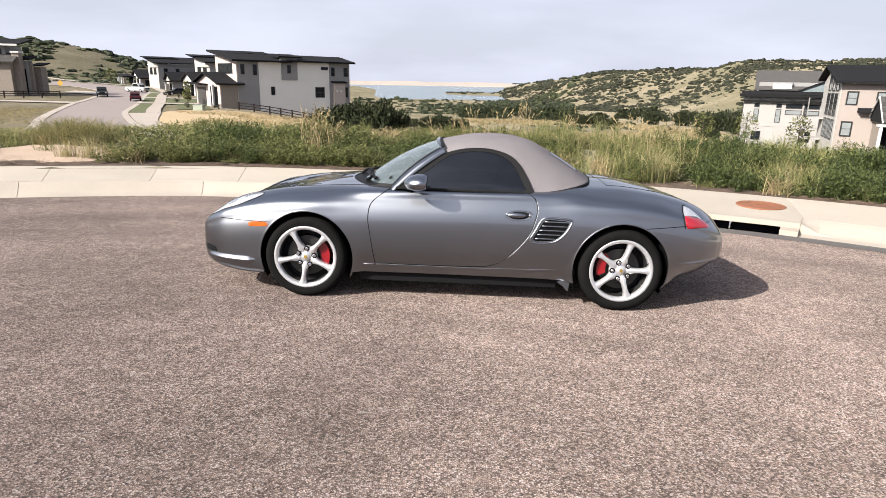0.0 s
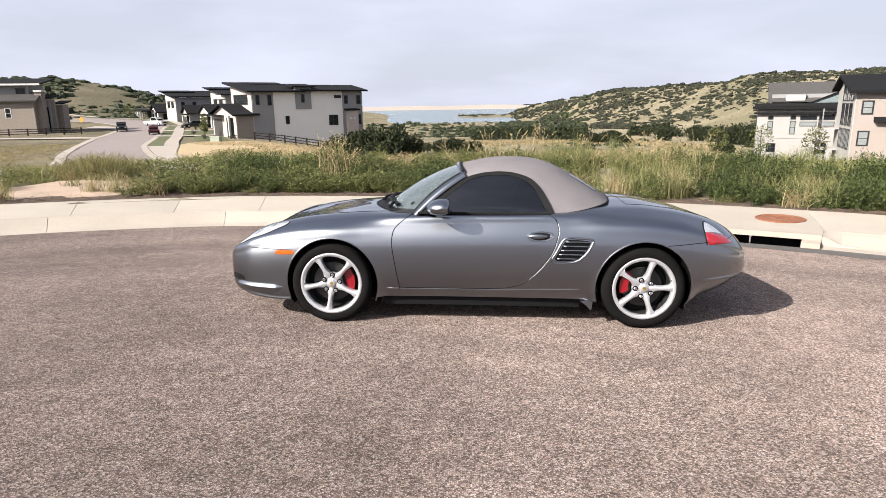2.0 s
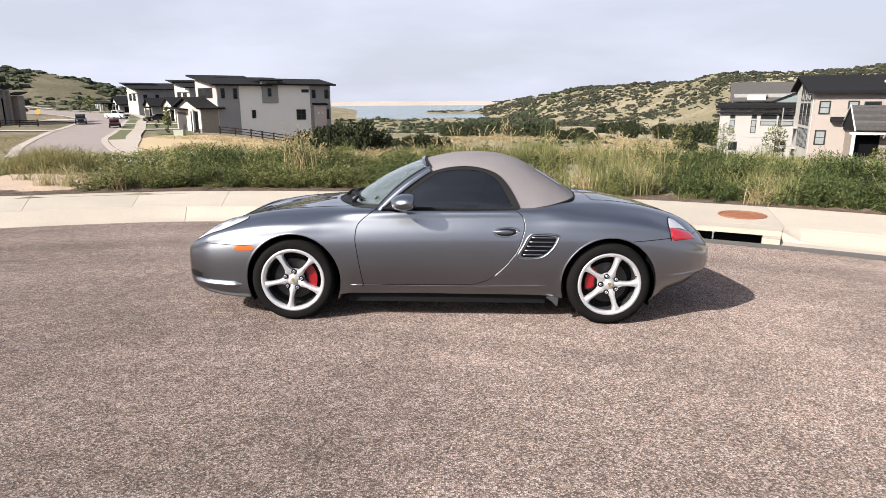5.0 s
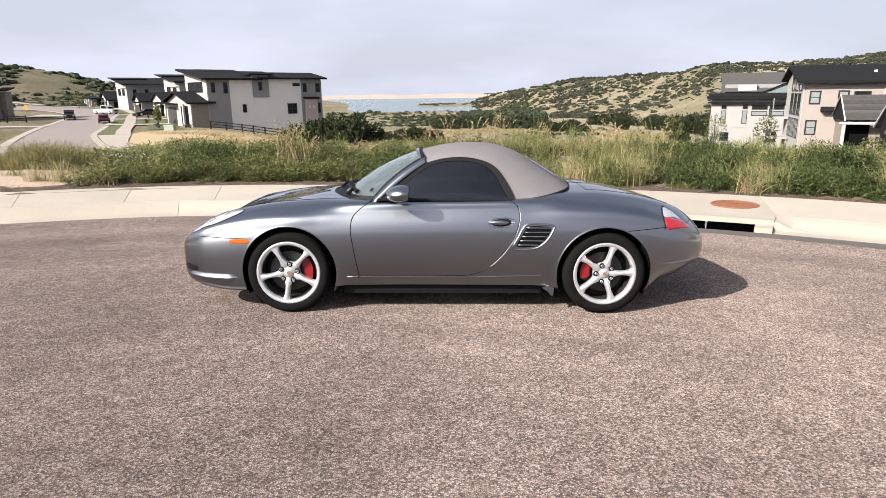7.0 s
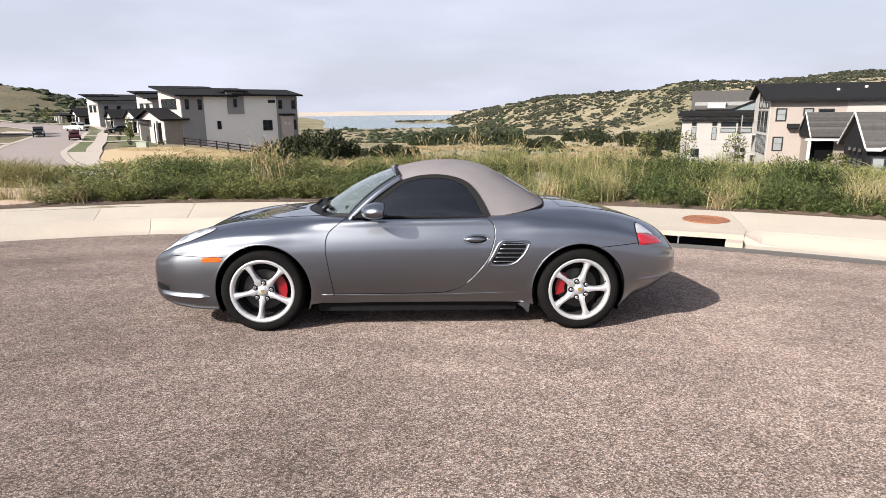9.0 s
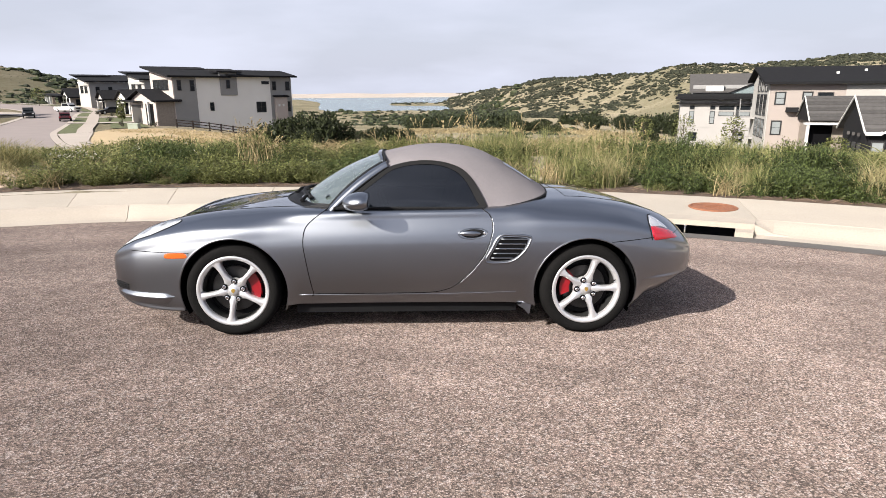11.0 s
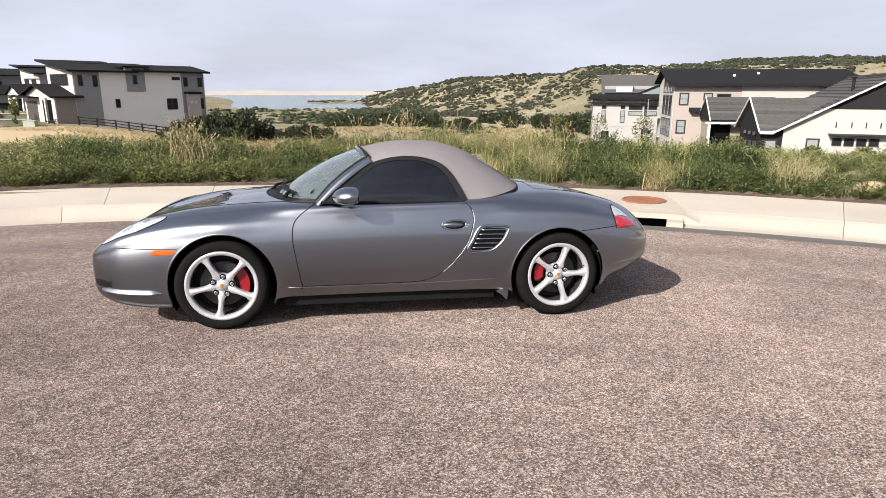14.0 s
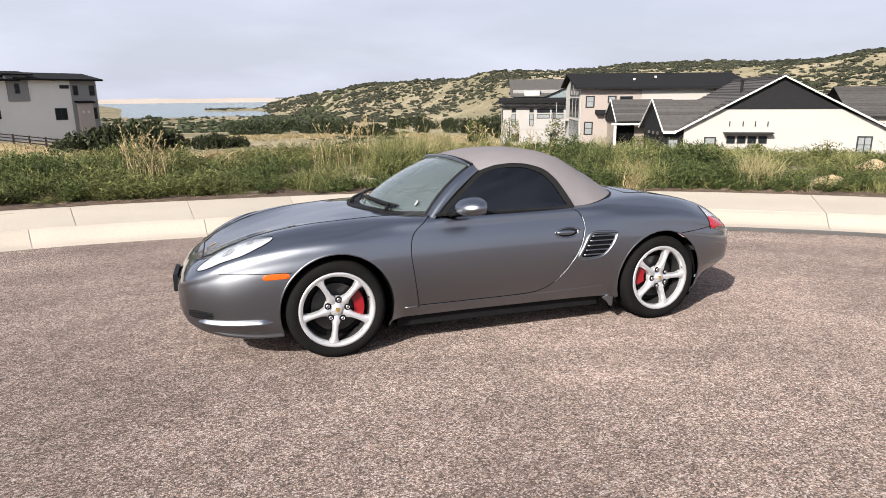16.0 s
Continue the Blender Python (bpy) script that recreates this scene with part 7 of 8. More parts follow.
def grass_tuft(r, h=0.9, blades=70, spread=0.30, width=0.012, root=0.09):
    ang, lean = r.uniform(0, 2 * np.pi, blades), r.uniform(0.05, 1, blades) * spread
    hh = h * r.uniform(0.5, 1.1, blades)
    b = np.stack([r.normal(0, root, blades), r.normal(0, root, blades), np.zeros(blades)], 1)
    u = np.stack([np.cos(ang), np.sin(ang), 0 * ang], 1)
    pts = np.stack([b + u * (lean * f ** 2)[:, None] + np.array([0, 0, 1]) * (hh * g)[:, None] for f, g in ((0, 0), (0.45, 0.45), (0.8, 0.78), (1.15, 0.98))], 1)
    return strips(pts, np.full(blades, width), r)


def seed_stalks(r, h=1.35, n=16):
    ang, lean = r.uniform(0, 2 * np.pi, n), r.uniform(0.05, 0.35, n)
    hh = h * r.uniform(0.7, 1.1, n)
    b = np.stack([r.normal(0, 0.12, n), r.normal(0, 0.12, n), np.zeros(n)], 1)
    u = np.stack([np.cos(ang), np.sin(ang), 0 * ang], 1)
    pts = np.stack([b + u * (lean * f)[:, None] + np.array([0, 0, 1]) * (hh * g)[:, None] for f, g in ((0, 0), (0.3, 0.5), (0.7, 0.85), (1.2, 1.0))], 1)
    out = [strips(pts, np.full(n, 0.012), r)]
    for k in range(9):
        t = 0.72 + 0.031 * k
        p = pts[:, 2] + (pts[:, 3] - pts[:, 2]) * ((t - 0.72) / 0.28)
        d = unit(u * 0.7 + r.normal(0, 0.4, (n, 3)) + np.array([0, 0, 0.8]))
        out.append(cards(p, d, np.full(n, 0.06), np.full(n, 0.018), r))
    return np.concatenate(out)


def bush_quads(r, n=900, card=0.32, flat=0.75, lobes=9):
    """Leaf cards in a lumpy crown of about unit half width, from the ground up."""
    c = np.stack([r.uniform(-0.62, 0.62, lobes), r.uniform(-0.62, 0.62, lobes), r.uniform(0.25, 0.75, lobes) * flat], 1)
    rad = r.uniform(0.28, 0.46, lobes)
    k = r.integers(0, lobes, n)
    d = unit(r.normal(size=(n, 3)))
    p = c[k] + d * (rad[k] * r.uniform(0.72, 1.06, n))[:, None] * np.array([1, 1, 0.85])
    p[:, 2] = np.maximum(p[:, 2], 0.02)
    dd = unit(d + r.normal(0, 0.7, (n, 3)))
    s = card * r.uniform(0.5, 1.2, n)
    return cards(p, dd, s, s * 0.62, r)


def scatter(name, kinds, xy, scale, material, label, category, r, sink=0.03):
    """Many plants as one object: copies of a few kinds, turned and scaled."""
    out = []
    pick = r.integers(0, len(kinds), len(xy))
    z = land_z(xy[:, 0], xy[:, 1]) - sink
    rot = r.uniform(0, 2 * np.pi, len(xy))
    for i, q in enumerate(kinds):
        m = np.where(pick == i)[0]
        if not len(m):
            continue
        c, s = np.cos(rot[m]), np.sin(rot[m])
        sc = scale[m]
        x = (q[None, :, :, 0] * c[:, None, None] - q[None, :, :, 1] * s[:, None, None]) * sc[:, None, None, 0] + xy[m, 0][:, None, None]
        y = (q[None, :, :, 0] * s[:, None, None] + q[None, :, :, 1] * c[:, None, None]) * sc[:, None, None, 0] + xy[m, 1][:, None, None]
        h = q[None, :, :, 2] * sc[:, None, None, 1] + z[m][:, None, None]
        out.append(np.stack([x, y, h], -1).reshape(-1, 3))
    v = np.concatenate(out)
    ob = raw_mesh(name, v, np.arange(len(v)).reshape(-1, 4), material)
    return tagged(ob, label, category, kind="stuff")


def polar(th, rho):
    a, r = np.radians(th), R0 + rho + flare(th)
    return np.stack([CX + r * np.sin(a), CY + r * np.cos(a)], -1)


def patchy(xy, f, seed):
    """A smooth field of 0 to 1 over the plan."""
    x, y = xy[:, 0] * f + seed * 3.1, xy[:, 1] * f - seed * 1.7
    return 0.5 + 0.25 * (np.sin(x + 1.7 * np.sin(y * 0.6)) + np.cos(y * 1.3 + np.sin(x * 0.8)))


def border_plants():
    r = np.random.default_rng(11)

    def spots(n, lo, hi, dens, front=0.0):
        th = r.uniform(-64, 72, n * 3)
        rho = lo + (hi - lo) * r.uniform(0, 1, n * 3) ** (1.0 + front)
        xy = polar(th, rho)
        keep = r.uniform(0, 1, n * 3) < np.interp(th, *dens) * np.clip(2.3 * (0.6 * patchy(xy, 1.3, n % 7) + 0.4 * patchy(xy, 3.1, n % 5)) - 0.5, 0.03, 1.3)
        keep &= (th > -24.6 + 0.8 * np.sin(rho * 2.1)) | (rho > 6.0) | (r.uniform(0, 1, n * 3) < 0.04) | (th < -33)
        return xy[keep][:n], th[keep][:n], rho[keep][:n]

    def sizes(n, lo, hi, wlo=0.85, whi=1.25):
        return np.stack([r.uniform(wlo, whi, n), r.uniform(lo, hi, n)], 1)
    kinds = [leafy_plant(r, 0.58, 0.36, 15, 28, 0.047) for _ in range(6)]
    xy, th, rho = spots(700, 2.55, 8.5, ([-64, -30, -26, -22, 0, 6, 22, 25, 37, 40, 72], [0.12, 0.1, 0.22, 1, 0.95, 0.55, 0.5, 0.35, 0.35, 0.7, 0.6]), 0.5)
    s = sizes(len(xy), 0.65, 1.12)
    s[:, 1] *= np.interp(rho, (2.5, 3.2, 5), (0.6, 0.85, 0.95)) * (0.12 + 1.35 * (0.55 * patchy(xy, 1.7, 4) + 0.45 * patchy(xy, 4.3, 2)))
    s[:, 0] *= 1.15
    s[:, 1] *= np.interp(th, (-26, -22, -17, -13.5, -10.5, -6, 6, 24, 36), (0.75, 0.9, 1.15, 0.85, 1.25, 0.95, 1.0, 0.9, 0.8))
    scatter("leafy_weeds", kinds, xy, s, M_WEED, "tall green leafy weeds behind the walk", "weeds", r)
    kinds = [leafy_plant(r, 0.56, 0.46, 20, 40, 0.042) for _ in range(5)]
    xy, th, rho = spots(400, 2.65, 6.5, ([-64, -28, -20, -10, 4, 20, 23.5, 26, 37, 39, 43, 50, 72], [0.05, 0.1, 0.5, 0.6, 0.15, 0.1, 0.9, 1.2, 1.2, 0.2, 0.45, 0.4, 0.3]), 0.6)
    s = sizes(len(xy), 0.7, 1.05)
    s[:, 1] *= 0.15 + 1.1 * (0.55 * patchy(xy, 1.8, 1) + 0.45 * patchy(xy, 4.4, 6))
    s[:, 1] *= np.interp(th, (-17, -10, 0, 22, 26, 33, 37, 40), (1.25, 1.2, 1.0, 1.0, 1.45, 1.3, 1.25, 0.9))
    scatter("dense_weeds", kinds, xy, s, M_WEED2, "dense dark green bushy weeds beside the walk", "weeds", r)
    th = r.uniform(4, 64, 240)
    xy = polar(th, r.uniform(2.34, 2.85, 240))
    keep = patchy(xy, 1.9, 8) > 0.40
    scatter("edge_weeds", [leafy_plant(r, 0.34, 0.30, 9, 18, 0.045) for _ in range(5)], xy[keep], sizes(int(keep.sum()), 0.5, 1.05), M_WEED2, "low green weeds at the walk's back edge", "weeds", r)
    kinds = [grass_tuft(r, 0.62, 60, 0.26) for _ in range(6)]
    xy, th, rho = spots(620, 2.6, 10, ([-64, -30, -20, -5, 5, 28, 34, 46, 72], [0.5, 0.4, 0.3, 0.4, 0.9, 0.9, 0.3, 0.9, 1]), 0.2)
    s = sizes(len(xy), 0.5, 1.05)
    s[:, 1] *= np.interp(th, (-64, -25, 4, 12, 26, 34, 72), (0.5, 0.6, 0.8, 1.25, 1.15, 0.65, 0.95)) * (0.45 + 0.85 * patchy(xy, 2.1, 3))
    scatter("tall_grass", kinds, xy, s, M_GRASS, "tall yellow-green grass behind the walk", "grass", r)
    kinds = [grass_tuft(r, 0.46, 55, 0.30) for _ in range(5)]
    xy, th, rho = spots(420, 2.4, 12, ([-64, -26, -15, 10, 72], [1, 0.7, 0.25, 0.25, 0.3]), 0.3)
    scatter("dry_grass", kinds, xy, sizes(len(xy), 0.4, 1.0), M_STRAW, "dry straw-coloured grass among the weeds", "grass", r)
    # a few bright tufts right at the walk's back edge
    th = np.array([20.6, 21.4, 29.9, 38.3, 38.9, 39.6, 58, -25.6, -27.2])
    xy = polar(th, np.array([2.75, 2.9, 2.45, 2.8, 3.0, 2.9, 2.8, 3.3, 3.5]))
    s = np.stack([np.array([0.9, 0.8, 0.55, 1, 1, 0.9, 0.8, 0.9, 0.8]), np.array([0.85, 0.75, 0.42, 0.8, 0.85, 0.75, 0.7, 0.6, 0.5])], 1)
    scatter("pale_tufts", [grass_tuft(r, 0.85, 150, 0.42, 0.011, 0.12) for _ in range(3)], xy, s, surf("pale_straw_tuft", (0.42, 0.33, 0.16), 0.7, var=0.3, hue=(0.62, 0.56, 0.28), island=1.6, leaf=0.3), "pale straw tufts of bunch grass", "grass", r)
    # yellow-green bunch grass by the bare soil
    th = np.concatenate([r.uniform(-29.6, -25.6, 17), r.uniform(-36, -31.5, 4)])
    xy = polar(th, r.uniform(6.0, 8.8, len(th)))
    scatter("bunch_grass", [grass_tuft(r, 0.8, 150, 0.5, 0.014, 0.2) for _ in range(4)], xy, sizes(len(xy), 0.5, 0.85, 0.7, 1.1), surf("bunch_grass", (0.17, 0.175, 0.052), 0.65, var=0.35, hue=(0.46, 0.40, 0.16), island=1.6, leaf=0.35), "yellow-green bunch grass on bare soil", "grass", r)
    # stalks with seed heads
    th = np.concatenate([r.normal(-8.5, 0.9, 9), r.normal(8, 3.5, 12), r.normal(19, 3, 7), r.uniform(36, 66, 2)])
    xy = polar(th, np.concatenate([r.uniform(3.4, 4.6, 9), r.uniform(4.5, 8, 12), r.uniform(4.0, 7, 7), r.uniform(3.5, 7, 2)]))
    scatter("seed_stalks", [seed_stalks(r, 0.98, 7) for _ in range(5)], xy, sizes(len(xy), 0.75, 1.15), M_STRAW, "tall dry grass stalks with feathery seed heads", "grass", r)
    th = np.concatenate([r.normal(-15, 1.0, 5), r.normal(-35, 1.2, 7), r.normal(-22, 0.6, 4)])
    xy = polar(th, r.uniform(3.2, 6.5, len(th)))
    fl = []
    for _ in range(3):
        p = r.normal(0, 0.14, (26, 3))
        p[:, 2] = r.uniform(0.25, 0.52, 26)
        fl.append(cards(p, unit(r.normal(size=p.shape) + [0, 0, 1.0]), np.full(26, 0.035), np.full(26, 0.03), r))
    scatter("white_flowers", fl, xy, sizes(len(xy), 0.8, 1.1), M_FLOWER, "small white flower heads among weeds", "flowers", r)
    # low cover over the slope beyond
    th, rho = r.uniform(-66, 74, 3000), 7 + 45 * r.uniform(0, 1, 3000) ** 1.6
    xy = polar(th, rho)
    street = np.array([min(abs(x - (-20.5 - 0.56 * (y - 29))), 99) > 10 or y < 30 for x, y in xy])
    xy, rho = xy[street], rho[street]
    k = patchy(xy, 0.25, 3)
    dry = xy[k > 0.42]
    scatter("field_grass", [grass_tuft(r, 0.38, 18, 0.35, 0.032, 0.3) for _ in range(4)], dry, sizes(len(dry), 0.5, 1.2, 1.0, 1.9), M_STRAW, "dry golden grass on the falling slope", "grass", r)
    az, d = r.uniform(-30, -12, 1500), r.uniform(34, 88, 1500)
    yard = np.stack([d * np.sin(np.radians(az)), d * np.cos(np.radians(az))], -1)
    yard = yard[(patchy(yard, 0.16, 5) > 0.38) & (np.abs(yard[:, 0] + 20.5 + 0.56 * (yard[:, 1] - 29)) > 10)]
    yard = yard[yard[:, 1] - 0.777 * (yard[:, 0] + 35.8) < 89]
    scatter("yard_grass", [grass_tuft(r, 0.34, 18, 0.35, 0.034, 0.35) for _ in range(4)], yard, sizes(len(yard), 0.5, 1.1, 1.2, 2.2), M_STRAW, "dry golden grass below the corner house", "grass", r)
    az, d = r.uniform(-60, -34, 2600), 30 + 72 * r.uniform(0, 1, 2600) ** 0.8
    lot = np.stack([d * np.sin(np.radians(az)), d * np.cos(np.radians(az))], -1)
    lot = lot[(lot[:, 0] < -37.0 - 0.54 * (lot[:, 1] - 45)) & (patchy(lot, 0.12, 2) > 0.34)][:1100]
    scatter("lot_grass", [grass_tuft(r, 0.34, 16, 0.4, 0.045, 0.45) for _ in range(4)], lot, sizes(len(lot), 0.3, 0.7, 1.2, 2.4), surf("lot_grass", (0.24, 0.21, 0.075), 0.75, var=0.35, hue=(0.60, 0.47, 0.21), island=1.6, leaf=0.3), "sparse yellow-green grass on the vacant lot", "grass", r)
    az, d = r.uniform(-9, 24, 1500), 52 + 80 * r.uniform(0, 1, 1500) ** 0.8
    mead = np.stack([d * np.sin(np.radians(az)), d * np.cos(np.radians(az))], -1)
    mead = mead[patchy(mead, 0.09, 6) > 0.42][:800]
    scatter("meadow_grass", [grass_tuft(r, 0.42, 14, 0.5, 0.06, 0.5) for _ in range(4)], mead, sizes(len(mead), 0.7, 1.2, 1.5, 3.0), M_STRAW, "golden dry grass over the meadow", "grass", r)
    wet = xy[k <= 0.42]
    scatter("field_weeds", [grass_tuft(r, 0.38, 19, 0.4, 0.034, 0.35) for _ in range(4)], wet, sizes(len(wet), 0.5, 1.2, 1.0, 1.9), M_GRASS, "green grass patches on the falling slope", "grass", r)


def garden_chair(x, y, turn):
    """A weathered slatted chair with a reclining back and wide arms."""
    c = thing("garden_chair", "weathered grey slatted wooden garden chair in tall grass", "chair", Matrix.Translation((x, y, float(land_z(x, y)))) @ Matrix.Rotation(radians(turn), 4, "Z"), "chairs in the back garden")
    for sx in (-0.3, 0.3):
        part("leg", boxed(sx - 0.04, sx + 0.04, -0.4, -0.32, -0.1, 0.58), M_GREYWOOD, c)
        part("leg", boxed(sx - 0.04, sx + 0.04, 0.22, 0.30, -0.1, 0.58), M_GREYWOOD, c)
        part("armrest", boxed(sx * 1.1 - 0.07, sx * 1.1 + 0.07, -0.48, 0.36, 0.582, 0.62), M_GREYWOOD, c)
    for k in range(5):
        part("seat_slat", boxed(-0.26, 0.26, -0.4 + 0.14 * k, -0.29 + 0.14 * k, 0.36 - 0.025 * k, 0.39 - 0.025 * k), M_GREYWOOD, c)
        bm = boxed(-0.28 + 0.115 * k, -0.18 + 0.115 * k, 0.0, 0.03, 0.0, 0.85 + 0.06 * (k in (1, 2, 3)))
        bmesh.ops.transform(bm, matrix=Matrix.Translation((0, 0.28, 0.24)) @ Matrix.Rotation(radians(-18), 4, "X"), verts=bm.verts)
        part("back_slat", bm, M_GREYWOOD, c)


def border_soil():
    """Bare soil at the walk's edge, a straw erosion log and dead twigs."""
    r = np.random.default_rng(5)

    def drape(name, t0, t1, rin, rout, mat, label):
        ts, k = np.linspace(t0, t1, int(abs(t1 - t0) * 3) + 2), 12
        v = []
        for i, t in enumerate(ts):
            a, b = rin(t), rout(t)
            for q in np.linspace(0, 1, k):
                x, y = polar(t, a + (b - a) * q)
                edge = 0.0 if q in (0, 1) else 1.0
                v.append((x, y, float(land_z(x, y)) + 0.012 + edge * 0.03 * (0.5 + 0.5 * math.sin(t * 2.3 + q * 9) * math.cos(q * 13 + t))))
        i, j = np.meshgrid(np.arange(len(ts) - 1), np.arange(k - 1), indexing="ij")
        f = np.stack([i * k + j, i * k + j + 1, (i + 1) * k + j + 1, (i + 1) * k + j], -1).reshape(-1, 4)
        tagged(raw_mesh(name, np.array(v), f, mat, smooth=True), label, "soil", kind="structure")
    drape("ground_soil_strip", -64, 74, lambda t: 2.205, lambda t: 2.95 + 0.3 * math.sin(t * 0.9) * math.cos(t * 0.37), M_MULCH, "dark dead litter along the walk's back edge")
    drape("ground_bare_patch", -66, -22.8, lambda t: 2.5 + 0.1 * math.sin(t), lambda t: 2.6 + 3.4 * float(sstep(-22.5, -26, t)) + 0.5 * math.sin(t * 0.8), M_SOIL, "bare sandy soil beside the walk")
    for a, b, seed in ((-56, -21.5, 1), (-21.0, -3, 2), (30, 43, 3)):
        ts = np.linspace(a, b, int((b - a) * 2.5))
        pts = [(*polar(t, 2.36 + 0.04 * math.sin(t * 1.3 + seed)), z_edge(t) + 0.175 + 0.015 * math.sin(t * 5.9)) for t in ts]
        rad = [0.040 + 0.014 * math.sin(t * 4.1 + seed) + 0.012 * math.sin(t * 11.3) for t in ts]
        log = link("erosion_log", tubed(pts, rad, 8), M_MULCH, smooth=True)
        tagged(log, "weathered brown straw erosion log along the walk", "erosion log", "erosion logs")
    n = 900
    p = np.concatenate([polar(r.uniform(-60, 62, n), r.uniform(2.22, 2.9, n)), np.zeros((n, 1))], 1)
    p[:, 2] = land_z(p[:, 0], p[:, 1]) + 0.03
    d = unit(np.stack([r.normal(size=n), r.normal(size=n), r.uniform(0, 0.45, n)], 1))
    l = r.uniform(0.06, 0.26, n)[:, None]
    bend = unit(r.normal(size=(n, 3))) * 0.08
    q = strips(np.stack([p, p + d * l * 0.5 + bend * l, p + d * l], 1), np.full(n, 0.009), r)
    tagged(raw_mesh("twigs", q.reshape(-1, 3), np.arange(len(q) * 4).reshape(-1, 4), surf("dead_twigs", (0.26, 0.18, 0.12), 0.9, var=0.4, island=1.2)), "dead twigs and vines on the soil", "twigs", kind="stuff")


def shrub(x, y, w, h, seed, group="scrub oaks in the valley", n=2400):
    r = np.random.default_rng(seed)
    z = float(land_z(x, y))
    t = thing("scrub_oak", "dark green rounded scrub oak in dry grass", "shrub", Matrix.Translation((x, y, z)), group)
    q = bush_quads(r, n, 0.15, 1.0, 16) * np.array([w / 2, w / 2 * 0.85, h / 1.1])
    raw_mesh("crown", q.reshape(-1, 3), np.arange(len(q) * 4).reshape(-1, 4), M_OAK, t)
    bm = bmesh.new()
    for k in range(5):
        a = r.uniform(0, 6.28)
        tube(bm, [(0.1 * math.cos(a), 0.1 * math.sin(a), -0.2), (w * 0.12 * math.cos(a), w * 0.12 * math.sin(a), h * 0.3), (w * 0.27 * math.cos(a), w * 0.27 * math.sin(a), h * 0.65)], [0.10, 0.07, 0.03], 6)
    part("trunk", bm, M_BARK, t)


def valley_shrubs():
    # bearing, distance, width, height
    for i, (az, d, w, h) in enumerate(((-10.6, 62, 5.0, 3.6), (-8.6, 60, 4.6, 3.9), (-7.0, 61, 4.0, 2.9), (-12.3, 66, 4.4, 2.8), (-14.0, 70, 3.0, 1.7), (-9.6, 57, 3.0, 2.2), (-4.9, 76, 2.4, 1.5), (-2.9, 77, 3.0, 1.9), (-1.5, 78, 3.2, 2.1),
                                       (0.1, 79, 2.6, 1.5), (15.7, 165, 3.0, 1.7), (14.6, 170, 2.6, 1.2), (17.4, 140, 4.0, 2.8), (20.2, 150, 5.5, 3.4), (21.6, 150, 4.0, 2.7), (22.9, 146, 6.5, 4.4),
                                       (24.4, 138, 5.0, 4.4), (26.0, 135, 5.5, 4.0), (22.6, 100, 3.6, 1.9), (10.4, 120, 3.6, 2.4), (11.6, 110, 4.0, 2.0), (12.8, 112, 4.4, 2.4), (14.0, 105, 3.4, 1.7))):
        shrub(d * math.sin(radians(az)), d * math.cos(radians(az)), w, h, 100 + i)


def clump_quads(r, lobes, seg, leaves):
    """A far shrub: a few lumpy, uneven mounds run together, with loose sprays on them."""
    out = []
    for k in range(lobes):
        c = np.array([r.uniform(-0.6, 0.6), r.uniform(-0.5, 0.5), 0]) * (lobes > 1)
        w, h = r.uniform(0.38, 0.62, 2), r.uniform(0.45, 0.85)
        a = np.linspace(0, 2 * np.pi, seg, endpoint=False) + r.uniform(0, 1)
        ring = [np.stack([w[0] * f * np.cos(a), w[1] * f * np.sin(a), np.full(seg, h * z)], 1) * (1 + r.normal(0, 0.14, (seg, 1))) + c for f, z in ((0.92, -0.12), (1.0, 0.42), (0.62, 0.86))]
        top = np.tile(c + [0, 0, h], (seg, 1))
        for lo, hi in zip(ring, ring[1:] + [top]):
            out.append(np.stack([lo, np.roll(lo, -1, 0), np.roll(hi, -1, 0), hi], 1))
    d = unit(r.normal(size=(leaves, 3)) + [0, 0, 0.5])
    p = d * np.array([0.75, 0.7, 0.55]) * r.uniform(0.6, 1.0, (leaves, 1))
    p[:, 2] = np.abs(p[:, 2])
    out.append(cards(p, unit(d + r.normal(0, 0.6, d.shape)), r.uniform(0.2, 0.4, leaves), r.uniform(0.15, 0.28, leaves), r))
    return np.concatenate(out)


